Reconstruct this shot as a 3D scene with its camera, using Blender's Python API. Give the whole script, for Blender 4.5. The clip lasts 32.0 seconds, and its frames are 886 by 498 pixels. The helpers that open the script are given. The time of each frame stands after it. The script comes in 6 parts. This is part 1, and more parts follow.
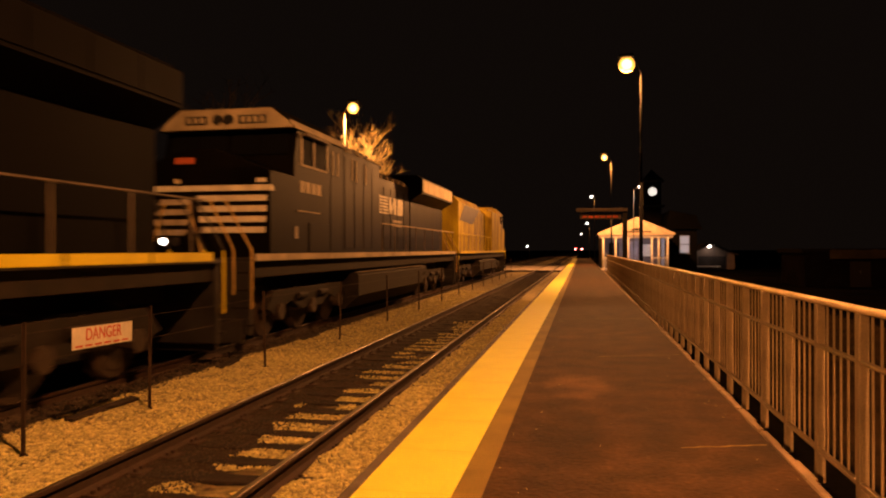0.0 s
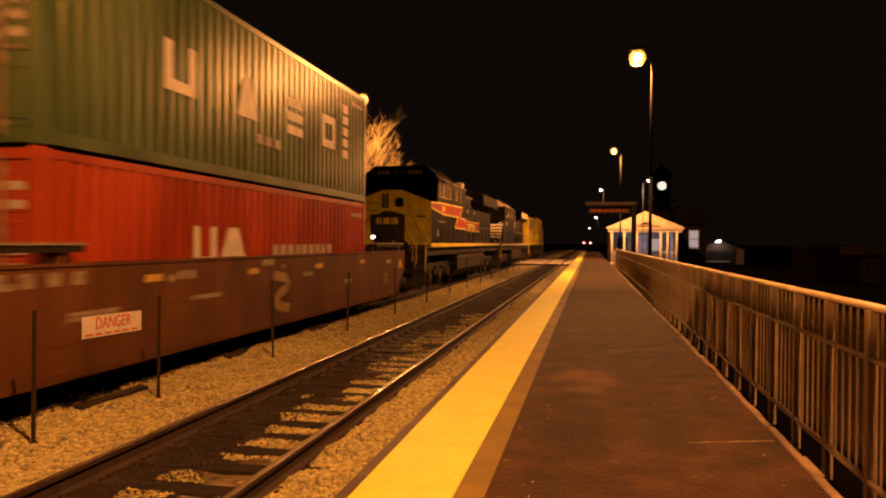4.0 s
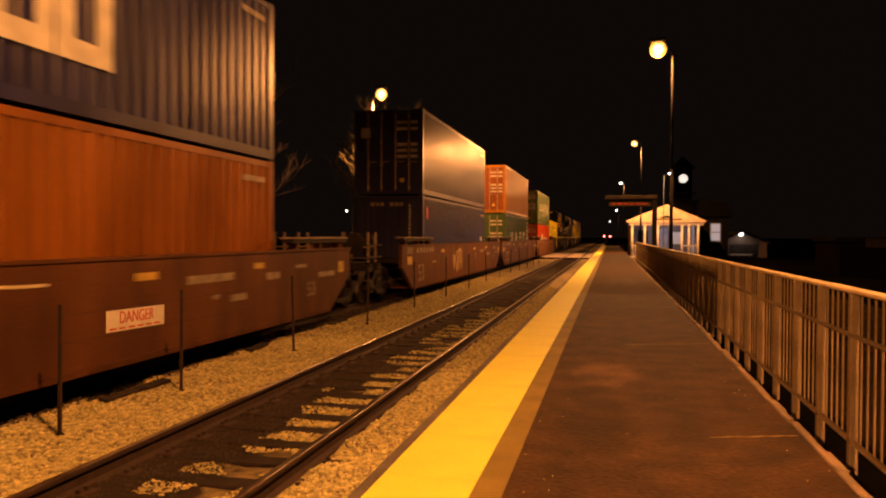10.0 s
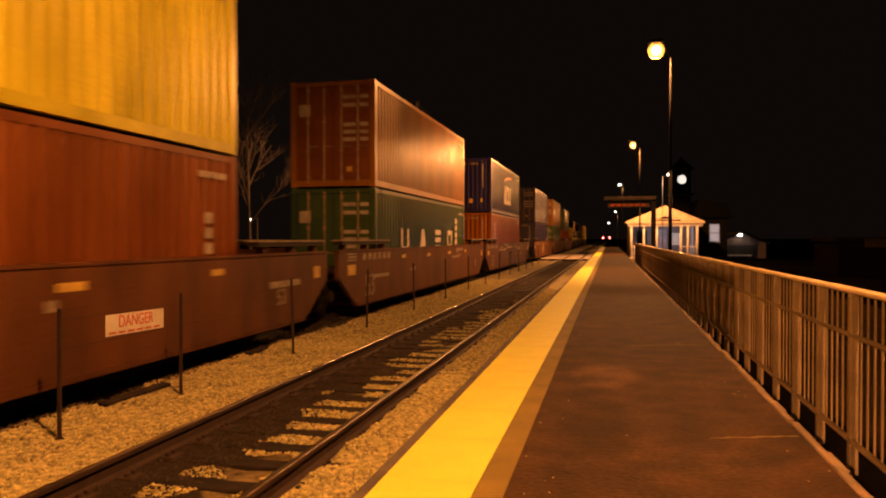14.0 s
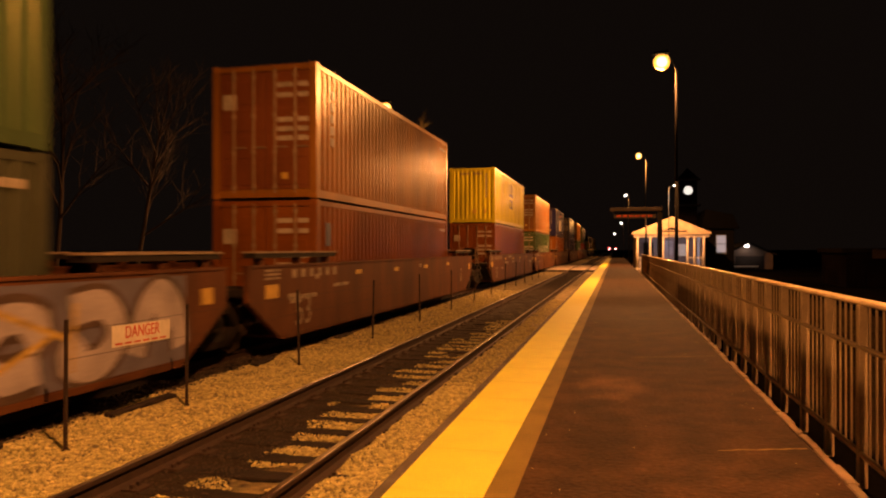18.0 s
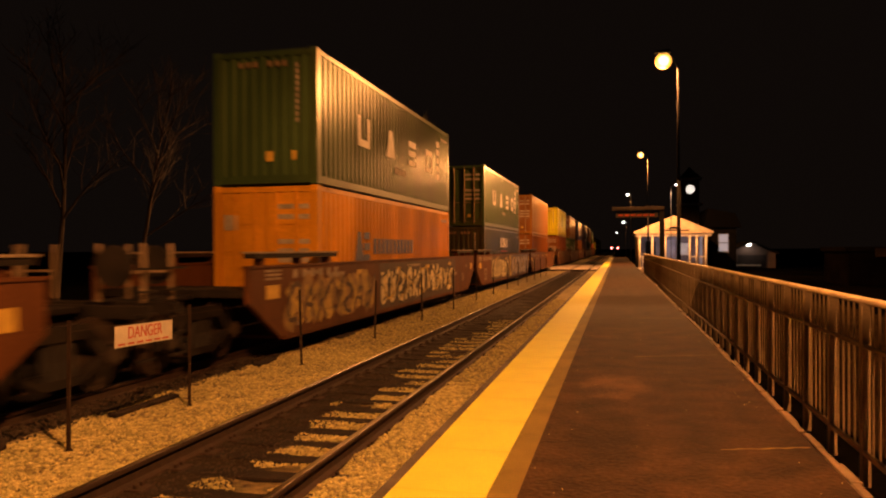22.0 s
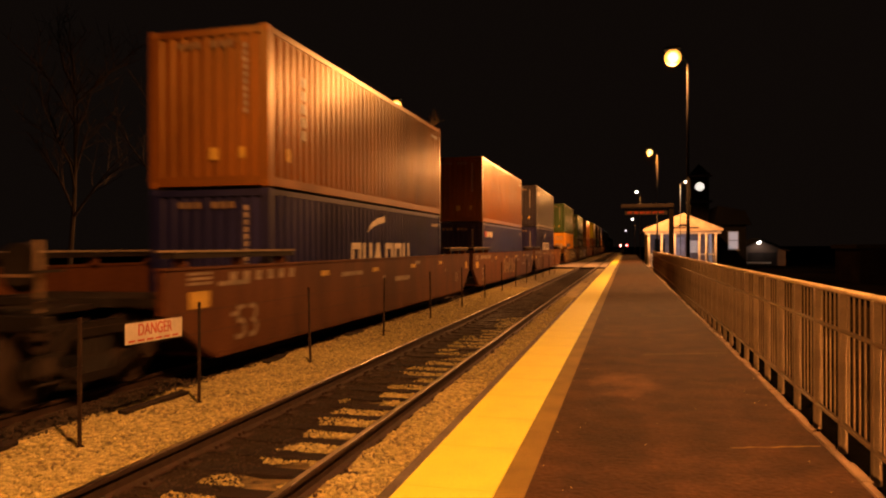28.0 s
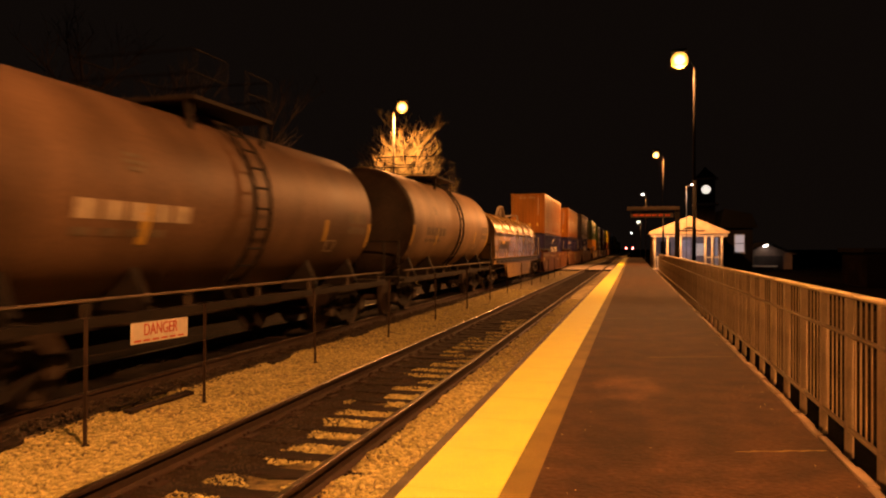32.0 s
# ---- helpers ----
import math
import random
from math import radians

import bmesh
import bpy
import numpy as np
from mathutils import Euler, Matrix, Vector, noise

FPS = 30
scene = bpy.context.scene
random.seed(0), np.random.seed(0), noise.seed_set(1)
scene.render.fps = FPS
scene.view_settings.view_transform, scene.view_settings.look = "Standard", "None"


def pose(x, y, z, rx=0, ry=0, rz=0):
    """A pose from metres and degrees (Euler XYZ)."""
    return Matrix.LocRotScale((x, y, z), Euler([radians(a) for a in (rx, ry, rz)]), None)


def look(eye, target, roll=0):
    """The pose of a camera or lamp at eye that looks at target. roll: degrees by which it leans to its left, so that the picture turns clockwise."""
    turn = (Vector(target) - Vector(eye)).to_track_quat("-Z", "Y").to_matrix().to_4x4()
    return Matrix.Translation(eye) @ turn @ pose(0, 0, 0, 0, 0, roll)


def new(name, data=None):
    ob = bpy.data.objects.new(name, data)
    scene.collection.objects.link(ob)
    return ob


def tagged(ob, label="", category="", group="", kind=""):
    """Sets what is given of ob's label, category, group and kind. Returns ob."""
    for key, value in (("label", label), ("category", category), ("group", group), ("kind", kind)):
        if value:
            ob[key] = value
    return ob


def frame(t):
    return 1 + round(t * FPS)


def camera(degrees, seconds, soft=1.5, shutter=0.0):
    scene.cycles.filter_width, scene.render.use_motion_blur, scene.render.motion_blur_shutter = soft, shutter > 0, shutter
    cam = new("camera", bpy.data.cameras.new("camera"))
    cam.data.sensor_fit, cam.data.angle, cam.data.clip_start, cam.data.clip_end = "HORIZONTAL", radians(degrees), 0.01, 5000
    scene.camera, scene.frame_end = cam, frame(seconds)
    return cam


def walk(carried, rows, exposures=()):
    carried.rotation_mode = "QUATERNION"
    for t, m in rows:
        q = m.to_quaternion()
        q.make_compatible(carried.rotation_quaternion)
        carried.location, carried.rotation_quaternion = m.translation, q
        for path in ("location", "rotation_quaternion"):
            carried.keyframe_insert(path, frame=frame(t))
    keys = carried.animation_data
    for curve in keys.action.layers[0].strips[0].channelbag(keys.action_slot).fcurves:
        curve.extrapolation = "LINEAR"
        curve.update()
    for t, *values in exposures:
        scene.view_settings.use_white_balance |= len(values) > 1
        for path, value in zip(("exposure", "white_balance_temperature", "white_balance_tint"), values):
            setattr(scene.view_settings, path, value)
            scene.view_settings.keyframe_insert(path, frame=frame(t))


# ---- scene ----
# ---------------------------------------------------------------- camera
EYE = (0.0, 0.0, 1.434)
CAMERA_ROWS = (
    (0, 10.84, 0.05, -0.11),
    (0.5, 10.98, -0.07, -0.11),
    (1, 10.92, -0.06, 0.16),
    (1.5, 11.02, -0.00, 0.29),
    (2, 10.79, 0.30, 0.21),
    (2.5, 10.80, 0.09, 0.18),
    (3, 11.23, -0.36, 0.26),
    (3.5, 11.39, -0.50, 0.33),
    (5.5, 11.90, -0.67, 0.44),
    (6, 12.01, -0.72, 0.29),
    (6.5, 12.22, -0.74, 0.26),
    (7, 12.37, -0.89, 0.25),
    (7.5, 12.71, -0.85, 0.20),
    (8, 12.83, -0.86, 0.26),
    (8.5, 12.93, -0.91, 0.18),
    (9, 13.01, -1.13, 0.24),
    (9.5, 13.05, -1.06, 0.28),
    (10, 13.00, -1.02, 0.21),
    (10.5, 13.05, -0.91, 0.15),
    (11, 12.96, -0.65, 0.03),
    (11.5, 13.32, -0.66, 0.04),
    (12, 13.23, -0.66, -0.03),
    (12.5, 13.17, -0.63, -0.04),
    (13, 13.05, -0.66, -0.12),
    (13.5, 13.14, -0.69, -0.20),
    (14, 12.94, -0.85, -0.09),
    (14.5, 12.95, -0.71, -0.03),
    (16.5, 13.26, -0.50, -0.02),
    (17, 13.30, -0.45, 0.01),
    (17.5, 13.41, -0.17, -0.03),
    (18, 13.40, 0.02, -0.09),
    (18.5, 13.42, 0.20, -0.23),
    (19, 13.49, 0.12, -0.28),
    (19.5, 13.53, 0.07, -0.22),
    (20, 13.53, -0.09, -0.15),
    (20.5, 13.53, 0.02, -0.09),
    (21, 13.47, 0.14, -0.22),
    (21.5, 13.44, 0.02, -0.29),
    (22, 13.56, 0.00, -0.26),
    (22.5, 13.45, 0.08, -0.27),
    (23, 13.56, 0.14, -0.28),
    (23.5, 13.52, 0.14, -0.31),
    (24, 13.58, 0.10, -0.34),
    (24.5, 13.55, -0.05, -0.30),
    (25, 13.77, -0.04, -0.29),
    (25.5, 13.65, -0.01, -0.36),
    (27.5, 14.17, -0.23, -0.30),
    (28, 14.23, -0.19, -0.26),
    (28.5, 14.34, -0.04, -0.13),
    (29, 14.43, 0.02, -0.10),
    (29.5, 14.34, -0.05, 0.05),
    (30, 14.47, -0.03, 0.13),
    (30.5, 14.51, 0.04, 0.13),
    (31, 14.56, 0.09, 0.09),
    (31.5, 14.53, 0.03, 0.06),
    (32, 14.65, -0.06, 0.04),
)


def aim(yaw, pitch, roll):
    """Pose of the held camera: yaw to the left of the track's line, pitch up, roll, in degrees."""
    a, b = radians(yaw), radians(pitch)
    way = Vector((-math.sin(a) * math.cos(b), math.cos(a) * math.cos(b), math.sin(b)))
    return look(EYE, Vector(EYE) + way, roll)


cam = camera(62.77, 32.0, soft=2.1, shutter=0.6)
walk(cam, [(t, aim(yaw, pitch, roll)) for t, yaw, pitch, roll in CAMERA_ROWS])

# ---------------------------------------------------------------- plan (metres)
RAIL = -0.375          # top of rail; the platform's surface is at 0
NEAR_TRACK = -3.258    # centre line of the empty track
FAR_TRACK = -7.375     # centre line of the train's track
BED = -0.53            # ballast between the tracks
GROUND = -0.75
FENCE_X = 1.56
SODIUM = (1.0, 0.368, 0.098)


def travelled(t):
    """How far the train has come along its track at t seconds."""
    return -29.18 + 9.013 * t + 0.01997 * t * t


# ---------------------------------------------------------------- world and lamps
world = bpy.data.worlds.new("night")
world.use_nodes = True
scene.world = world
world.node_tree.nodes["Background"].inputs[0].default_value = (0.0042, 0.0026, 0.0019, 1)
world.node_tree.nodes["Background"].inputs[1].default_value = 1.0
scene.view_settings.exposure = 0.0


def lamp(kind, place, target, power, colour, size=0.2, spread=150, blend=0.5):
    data = bpy.data.lights.new("lamp_light", kind)
    data.energy, data.color = power, colour
    data.shadow_soft_size = size
    if kind == "SPOT":
        data.spot_size, data.spot_blend = radians(spread), blend
    ob = new("lamp_light", data)
    ob.matrix_world = look(place, target)
    return ob


# sodium heads along the platform, one of them above the camera
LAMP_Y = (0.9, 32.3, 64.5)
LAMP_X, LAMP_Z = 1.91, 9.54
for y, power, spread, blend in zip(LAMP_Y, (8600, 8200, 12500), (160, 169, 169), (0.3, 0.1, 0.1)):
    lamp("SPOT", (LAMP_X, y, LAMP_Z - 0.4), (LAMP_X - 1.6, y, 0), power, SODIUM, 0.2, spread, blend)
# sodium head beyond the far track, beside the bare trees
lamp("SPOT", (-12.58, 39.0, 9.05), (-11.2, 38.0, 0), 10500, SODIUM, 0.2, 168, 0.25)
# floodlight on a high mast beyond the far track; it shines over the low cars and through the gaps onto the platform fence
lamp("SPOT", (-35.0, -41.0, 23.5), (8.6, 8.6, -1.6), 95000, SODIUM, 0.35, 29, 1.0)
# street lamps far along the line
lamp("SPOT", (1.5, 120.0, 9.7), (-3.0, 118.0, 0), 4500, SODIUM, 0.2, 168, 0.1)
lamp("SPOT", (1.3, 180.0, 7.5), (-3.0, 178.0, 0), 4500, SODIUM, 0.2, 168, 0.1)
# white lamps round the station building
lamp("SPOT", (4.62, 61.6, 6.4), (5.0, 66.3, 0), 230, (1.0, 0.84, 0.7), 0.12, 150, 0.5)
lamp("POINT", (5.0, 73.6, 2.2), (4.8, 74.0, 0), 130, (0.94, 0.84, 1.0), 0.3)
lamp("SPOT", (13.53, 82.0, 1.72), (13.5, 82.4, 0), 80, (1.0, 0.72, 0.56), 0.1, 160, 0.5)

# ---------------------------------------------------------------- materials
def mat(name, colour, rough=0.6, metal=0.0, var=0.3, scale=1.5, fine=30.0, bump=0.15, depth=0.01, rand=0.0, streak=1.0, stain=None, shine=0.5, sharp=0.18):
    """A surface with broad stains and fine grain; rand varies it from piece to piece, streak draws the stains out upright."""
    m = bpy.data.materials.new(name)
    m.use_nodes = True
    n, l = m.node_tree.nodes, m.node_tree.links
    b = n["Principled BSDF"]
    co = n.new("ShaderNodeTexCoord")
    mp = n.new("ShaderNodeMapping")
    mp.inputs["Scale"].default_value = (1, 1, streak)
    l.new(co.outputs["Object"], mp.inputs["Vector"])
    big, small = n.new("ShaderNodeTexNoise"), n.new("ShaderNodeTexNoise")
    big.inputs["Scale"].default_value, big.inputs["Detail"].default_value = scale, 6
    small.inputs["Scale"].default_value, small.inputs["Detail"].default_value = fine, 3
    l.new(mp.outputs["Vector"], big.inputs["Vector"])
    l.new(co.outputs["Object"], small.inputs["Vector"])
    ramp = n.new("ShaderNodeValToRGB")
    ramp.color_ramp.elements[0].position, ramp.color_ramp.elements[1].position = 0.5 - sharp, 0.5 + sharp
    dark = stain or tuple(c * (1 - var) for c in colour)
    light = tuple(min(1.0, c * (1 + var * 0.6)) for c in colour)
    ramp.color_ramp.elements[0].color, ramp.color_ramp.elements[1].color = (*dark, 1), (*light, 1)
    l.new(big.outputs["Fac"], ramp.inputs["Fac"])
    grain = n.new("ShaderNodeMapRange")
    grain.inputs["From Min"].default_value, grain.inputs["From Max"].default_value = 0.3, 0.7
    grain.inputs["To Min"].default_value, grain.inputs["To Max"].default_value = 1 - var * 0.5, 1 + var * 0.3
    l.new(small.outputs["Fac"], grain.inputs["Value"])
    mul = n.new("ShaderNodeVectorMath")
    mul.operation = "SCALE"
    l.new(ramp.outputs["Color"], mul.inputs[0])
    l.new(grain.outputs["Result"], mul.inputs["Scale"])
    out = mul.outputs["Vector"]
    if rand:
        info, rr, mul2 = n.new("ShaderNodeObjectInfo"), n.new("ShaderNodeMapRange"), n.new("ShaderNodeVectorMath")
        rr.inputs["To Min"].default_value, rr.inputs["To Max"].default_value = 1 - rand, 1 + rand
        l.new(info.outputs["Random"], rr.inputs["Value"])
        mul2.operation = "SCALE"
        l.new(out, mul2.inputs[0])
        l.new(rr.outputs["Result"], mul2.inputs["Scale"])
        out = mul2.outputs["Vector"]
    l.new(out, b.inputs["Base Color"])
    rg = n.new("ShaderNodeMapRange")
    rg.inputs["To Min"].default_value, rg.inputs["To Max"].default_value = max(0.05, rough - 0.1), min(1, rough + 0.1)
    l.new(big.outputs["Fac"], rg.inputs["Value"])
    l.new(rg.outputs["Result"], b.inputs["Roughness"])
    b.inputs["Metallic"].default_value = metal
    b.inputs["Specular IOR Level"].default_value = shine
    if bump:
        bp = n.new("ShaderNodeBump")
        bp.inputs["Strength"].default_value, bp.inputs["Distance"].default_value = bump, depth
        l.new(small.outputs["Fac"], bp.inputs["Height"])
        l.new(bp.outputs["Normal"], b.inputs["Normal"])
    return m


def glow(name, colour, strength, body=1.0):
    m = bpy.data.materials.new(name)
    m.use_nodes = True
    b = m.node_tree.nodes["Principled BSDF"]
    b.inputs["Base Color"].default_value = (*(c * body for c in colour), 1)
    b.inputs["Emission Color"].default_value = (*colour, 1)
    b.inputs["Emission Strength"].default_value = strength
    return m


ASPHALT = mat("asphalt", (0.06, 0.032, 0.0145), 0.85, shine=0.12, var=0.62, scale=2.6, fine=26, bump=1.0, depth=0.012, sharp=0.24)
YELLOW_PAINT = mat("yellow_paint", (0.74, 0.7, 0.06), 0.6, var=0.12, scale=1.2, fine=90, bump=0.25, depth=0.004)
TAN_EDGE = mat("tan_edge", (0.205, 0.148, 0.036), 0.8, shine=0.15, var=0.25, scale=2, fine=80, bump=0.3, depth=0.004)
CONCRETE = mat("concrete", (0.24, 0.17, 0.105), 0.9, var=0.4, scale=2.5, fine=60, bump=0.5, depth=0.01)
DARK_CONCRETE = mat("dark_concrete", (0.11, 0.09, 0.07), 0.9, var=0.4, scale=2, fine=50, bump=0.4)
BALLAST_BED = mat("ballast_bed", (0.27, 0.22, 0.105), 0.95, var=0.5, scale=5, fine=34, bump=1.0, depth=0.04)
STONE = mat("ballast_stone", (0.6, 0.52, 0.215), 0.9, shine=0.3, var=0.55, scale=14, fine=120, bump=0.4)
OILY_SHADED_STONE = mat("oily_shaded_stone", (0.055, 0.038, 0.024), 0.9, var=0.6, scale=6, fine=90, bump=0.4)
TRACK_BED = mat("track_bed", (0.24, 0.19, 0.085), 0.95, shine=0.2, var=0.5, scale=5, fine=38, bump=1.0, depth=0.03)
# bed below the train: its shadow is put into this near-black
SHADED_BED = mat("shaded_bed", (0.016, 0.012, 0.009), 0.95, var=0.5, scale=1.6, fine=36, bump=1.0, depth=0.03, shine=0.2)
# far below real soil: the unlit night ground is put into the colour
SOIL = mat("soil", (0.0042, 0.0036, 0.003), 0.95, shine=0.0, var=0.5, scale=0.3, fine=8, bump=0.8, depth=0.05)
TIE_WOOD = mat("tie_wood", (0.027, 0.019, 0.014), 0.9, var=0.6, scale=5, fine=70, bump=0.7, rand=0.3, shine=0.25)
RAIL_SIDE = mat("rail_rust", (0.045, 0.024, 0.015), 0.8, 0.2, var=0.4, scale=8, fine=90, bump=0.4)
RAIL_HEAD = mat("rail_head", (0.42, 0.38, 0.33), 0.32, 1.0, var=0.3, scale=4, fine=90, bump=0.05)
FENCE_PAINT = mat("fence_paint", (0.37, 0.28, 0.17), 0.5, 0.1, var=0.3, scale=3, fine=80, bump=0.1, rand=0.12)
# paler than FENCE_PAINT: lamplight along the rail's top is put into the colour
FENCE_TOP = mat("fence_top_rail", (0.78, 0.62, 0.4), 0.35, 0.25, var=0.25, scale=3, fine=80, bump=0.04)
POST_RUST = mat("stake_steel", (0.05, 0.03, 0.02), 0.75, 0.4, var=0.4, scale=9, fine=90)
POLE_METAL = mat("pole_metal", (0.01, 0.008, 0.006), 0.7, 0.0, var=0.2, scale=2, fine=60, bump=0.05)
DARK_METAL = mat("dark_metal", (0.03, 0.027, 0.025), 0.6, 0.3, var=0.4, scale=4, fine=60)
WHITE_SIGN = mat("white_sign", (0.72, 0.66, 0.55), 0.45, var=0.12, scale=6, fine=60, bump=0.05)
RED_INK = mat("red_ink", (0.55, 0.07, 0.03), 0.5, var=0.15, scale=8)
WHITE_PAINT = mat("white_paint", (0.74, 0.68, 0.56), 0.55, var=0.22, scale=3, fine=60, bump=0.05)
PALE_GRIME = mat("pale_grime", (0.16, 0.125, 0.09), 0.7, 0.1, var=0.4, scale=3, fine=40, bump=0.2)
DULL_WHITE = mat("dull_white", (0.45, 0.38, 0.29), 0.65, var=0.35, scale=3, fine=40, bump=0.1)
DULL_YELLOW = mat("dull_yellow", (0.62, 0.4, 0.06), 0.6, var=0.3, scale=4, fine=50, bump=0.1)
BLACK_PAINT = mat("black_paint", (0.022, 0.019, 0.018), 0.45, var=0.4, scale=2, fine=40, bump=0.05)
STENCIL = mat("stencil_paint", (0.3, 0.235, 0.16), 0.7, var=0.5, scale=9, fine=40, bump=0.1)
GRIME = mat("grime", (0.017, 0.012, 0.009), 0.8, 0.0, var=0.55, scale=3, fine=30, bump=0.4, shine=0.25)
# poles standing in their own lamplight: the light is put into a paler metal
LIT_POLE = mat("lit_pole_metal", (0.09, 0.075, 0.055), 0.6, 0.1, var=0.25, scale=2, fine=60, bump=0.05)
WHEEL_STEEL = mat("wheel_steel", (0.055, 0.036, 0.024), 0.6, 0.3, var=0.4, scale=6, fine=50)
WELL_BROWN = mat("well_car_brown", (0.118, 0.044, 0.015), 0.6, shine=0.14, var=0.45, scale=1.3, fine=24, bump=0.2, streak=0.35)
GLASS_DARK = mat("cab_glass", (0.006, 0.006, 0.007), 0.16, var=0.1, bump=0, shine=0.1)
LAMP_GLOW = glow("sodium_glow", (1.0, 0.72, 0.32), 6.0)
BOWL_GLASS = glow("lamp_bowl_glass", (1.0, 0.5, 0.09), 0.9)
WHITE_GLOW = glow("white_lamp_glow", (1.0, 0.88, 0.78), 10)
RED_GLOW = glow("red_signal_glow", (1.0, 0.05, 0.04), 8)
CLOCK_GLOW = glow("clock_face_glow", (1.0, 0.9, 0.78), 1.1)
WINDOW_GLOW = glow("lit_window", (1.0, 0.83, 0.84), 0.34, 0.08)
PAINTS = {}


def see_through(m, share):
    """Let a share of the light pass straight through a surface."""
    n, l = m.node_tree.nodes, m.node_tree.links
    mix, clear = n.new("ShaderNodeMixShader"), n.new("ShaderNodeBsdfTransparent")
    mix.inputs["Fac"].default_value = share
    l.new(n["Principled BSDF"].outputs["BSDF"], mix.inputs[1])
    l.new(clear.outputs["BSDF"], mix.inputs[2])
    l.new(mix.outputs["Shader"], n["Material Output"].inputs["Surface"])


see_through(BOWL_GLASS, 0.55)


def oily_side(m, x_dark, x_pale, dark):
    """Dark oily dirt over a surface, thinning out from x_dark to x_pale in ragged patches."""
    n, l = m.node_tree.nodes, m.node_tree.links
    b = n["Principled BSDF"]
    old = b.inputs["Base Color"].links[0].from_socket
    co, sep, rng_x, noise_of, add, cut, mix = (n.new("ShaderNode" + k) for k in ("TexCoord", "SeparateXYZ", "MapRange", "TexNoise", "Math", "MapRange", "Mix"))
    l.new(co.outputs["Object"], sep.inputs["Vector"])
    rng_x.inputs["From Min"].default_value, rng_x.inputs["From Max"].default_value = x_dark, x_pale
    l.new(sep.outputs["X"], rng_x.inputs["Value"])
    noise_of.inputs["Scale"].default_value, noise_of.inputs["Detail"].default_value = 2.6, 7
    l.new(co.outputs["Object"], noise_of.inputs["Vector"])
    add.operation = "MULTIPLY_ADD"
    l.new(noise_of.outputs["Fac"], add.inputs[0])
    add.inputs[1].default_value = 1.7
    l.new(rng_x.outputs["Result"], add.inputs[2])
    cut.inputs["From Min"].default_value, cut.inputs["From Max"].default_value = 1.32, 1.52
    l.new(add.outputs["Value"], cut.inputs["Value"])
    mix.data_type = "RGBA"
    l.new(cut.outputs["Result"], mix.inputs["Factor"])
    mix.inputs[6].default_value = (*dark, 1)
    l.new(old, mix.inputs[7])
    l.new(mix.outputs[2], b.inputs["Base Color"])


oily_side(TRACK_BED, -3.55, -2.65, (0.03, 0.02, 0.013))


def worn_patch(m, place, size, gain, ragged=0.35):
    """A worn, paler (gain over 1) or dirtier patch of its own shape on a surface."""
    n, l = m.node_tree.nodes, m.node_tree.links
    b = n["Principled BSDF"]
    old = b.inputs["Base Color"].links[0].from_socket
    co, mp, ball, noise_of, add, ramp, mul = (n.new("ShaderNode" + k) for k in ("TexCoord", "Mapping", "VectorMath", "TexNoise", "Math", "MapRange", "VectorMath"))
    mp.inputs["Location"].default_value = tuple(-p / q for p, q in zip(place, size))
    mp.inputs["Scale"].default_value = tuple(1 / q for q in size)
    l.new(co.outputs["Object"], mp.inputs["Vector"])
    ball.operation = "LENGTH"
    l.new(mp.outputs["Vector"], ball.inputs[0])
    noise_of.inputs["Scale"].default_value, noise_of.inputs["Detail"].default_value = 4.5, 6
    l.new(co.outputs["Object"], noise_of.inputs["Vector"])
    add.operation = "MULTIPLY_ADD"
    l.new(noise_of.outputs["Fac"], add.inputs[0])
    add.inputs[1].default_value = ragged * 2
    l.new(ball.outputs["Value"], add.inputs[2])
    ramp.interpolation_type = "SMOOTHSTEP"
    ramp.inputs["From Min"].default_value, ramp.inputs["From Max"].default_value = 0.45 + ragged, 1.0 + ragged
    ramp.inputs["To Min"].default_value, ramp.inputs["To Max"].default_value = gain, 1.0
    l.new(add.outputs["Value"], ramp.inputs["Value"])
    mul.operation = "SCALE"
    l.new(old, mul.inputs[0])
    l.new(ramp.outputs["Result"], mul.inputs["Scale"])
    l.new(mul.outputs["Vector"], b.inputs["Base Color"])


worn_patch(ASPHALT, (-0.05, 7.75, 0), (0.42, 0.85, 5), 2.0)
worn_patch(ASPHALT, (0.55, 4.9, 0), (0.7, 0.6, 5), 1.2, 0.6)
worn_patch(ASPHALT, (0.3, 12.5, 0), (1.1, 2.2, 5), 1.25, 0.5)
worn_patch(ASPHALT, (-0.1, 5.6, 0), (0.4, 1.1, 5), 0.72, 0.5)


def paint(key, colour, rough=0.31, var=0.34):
    if key not in PAINTS:
        PAINTS[key] = mat("paint_" + key, colour, rough, 0.0, var=var, scale=0.9, fine=26, bump=0.06, streak=0.3, rand=0.06, shine=0.45)
        PAINTS[key].node_tree.nodes["Principled BSDF"].inputs["Specular Tint"].default_value = (1.0, 0.88, 0.36, 1)
    return PAINTS[key]


# ---------------------------------------------------------------- mesh helpers
def box(bm, x0, x1, y0, y1, z0, z1, bevel=0.0):
    v = [bm.verts.new(p) for p in ((x0, y0, z0), (x1, y0, z0), (x1, y1, z0), (x0, y1, z0), (x0, y0, z1), (x1, y0, z1), (x1, y1, z1), (x0, y1, z1))]
    f = [bm.faces.new([v[i] for i in q]) for q in ((3, 2, 1, 0), (4, 5, 6, 7), (0, 1, 5, 4), (1, 2, 6, 5), (2, 3, 7, 6), (3, 0, 4, 7))]
    if bevel:
        edges = list({e for q in f for e in q.edges})
        bmesh.ops.bevel(bm, geom=edges, offset=bevel, segments=1, affect="EDGES", profile=0.5)
    return v


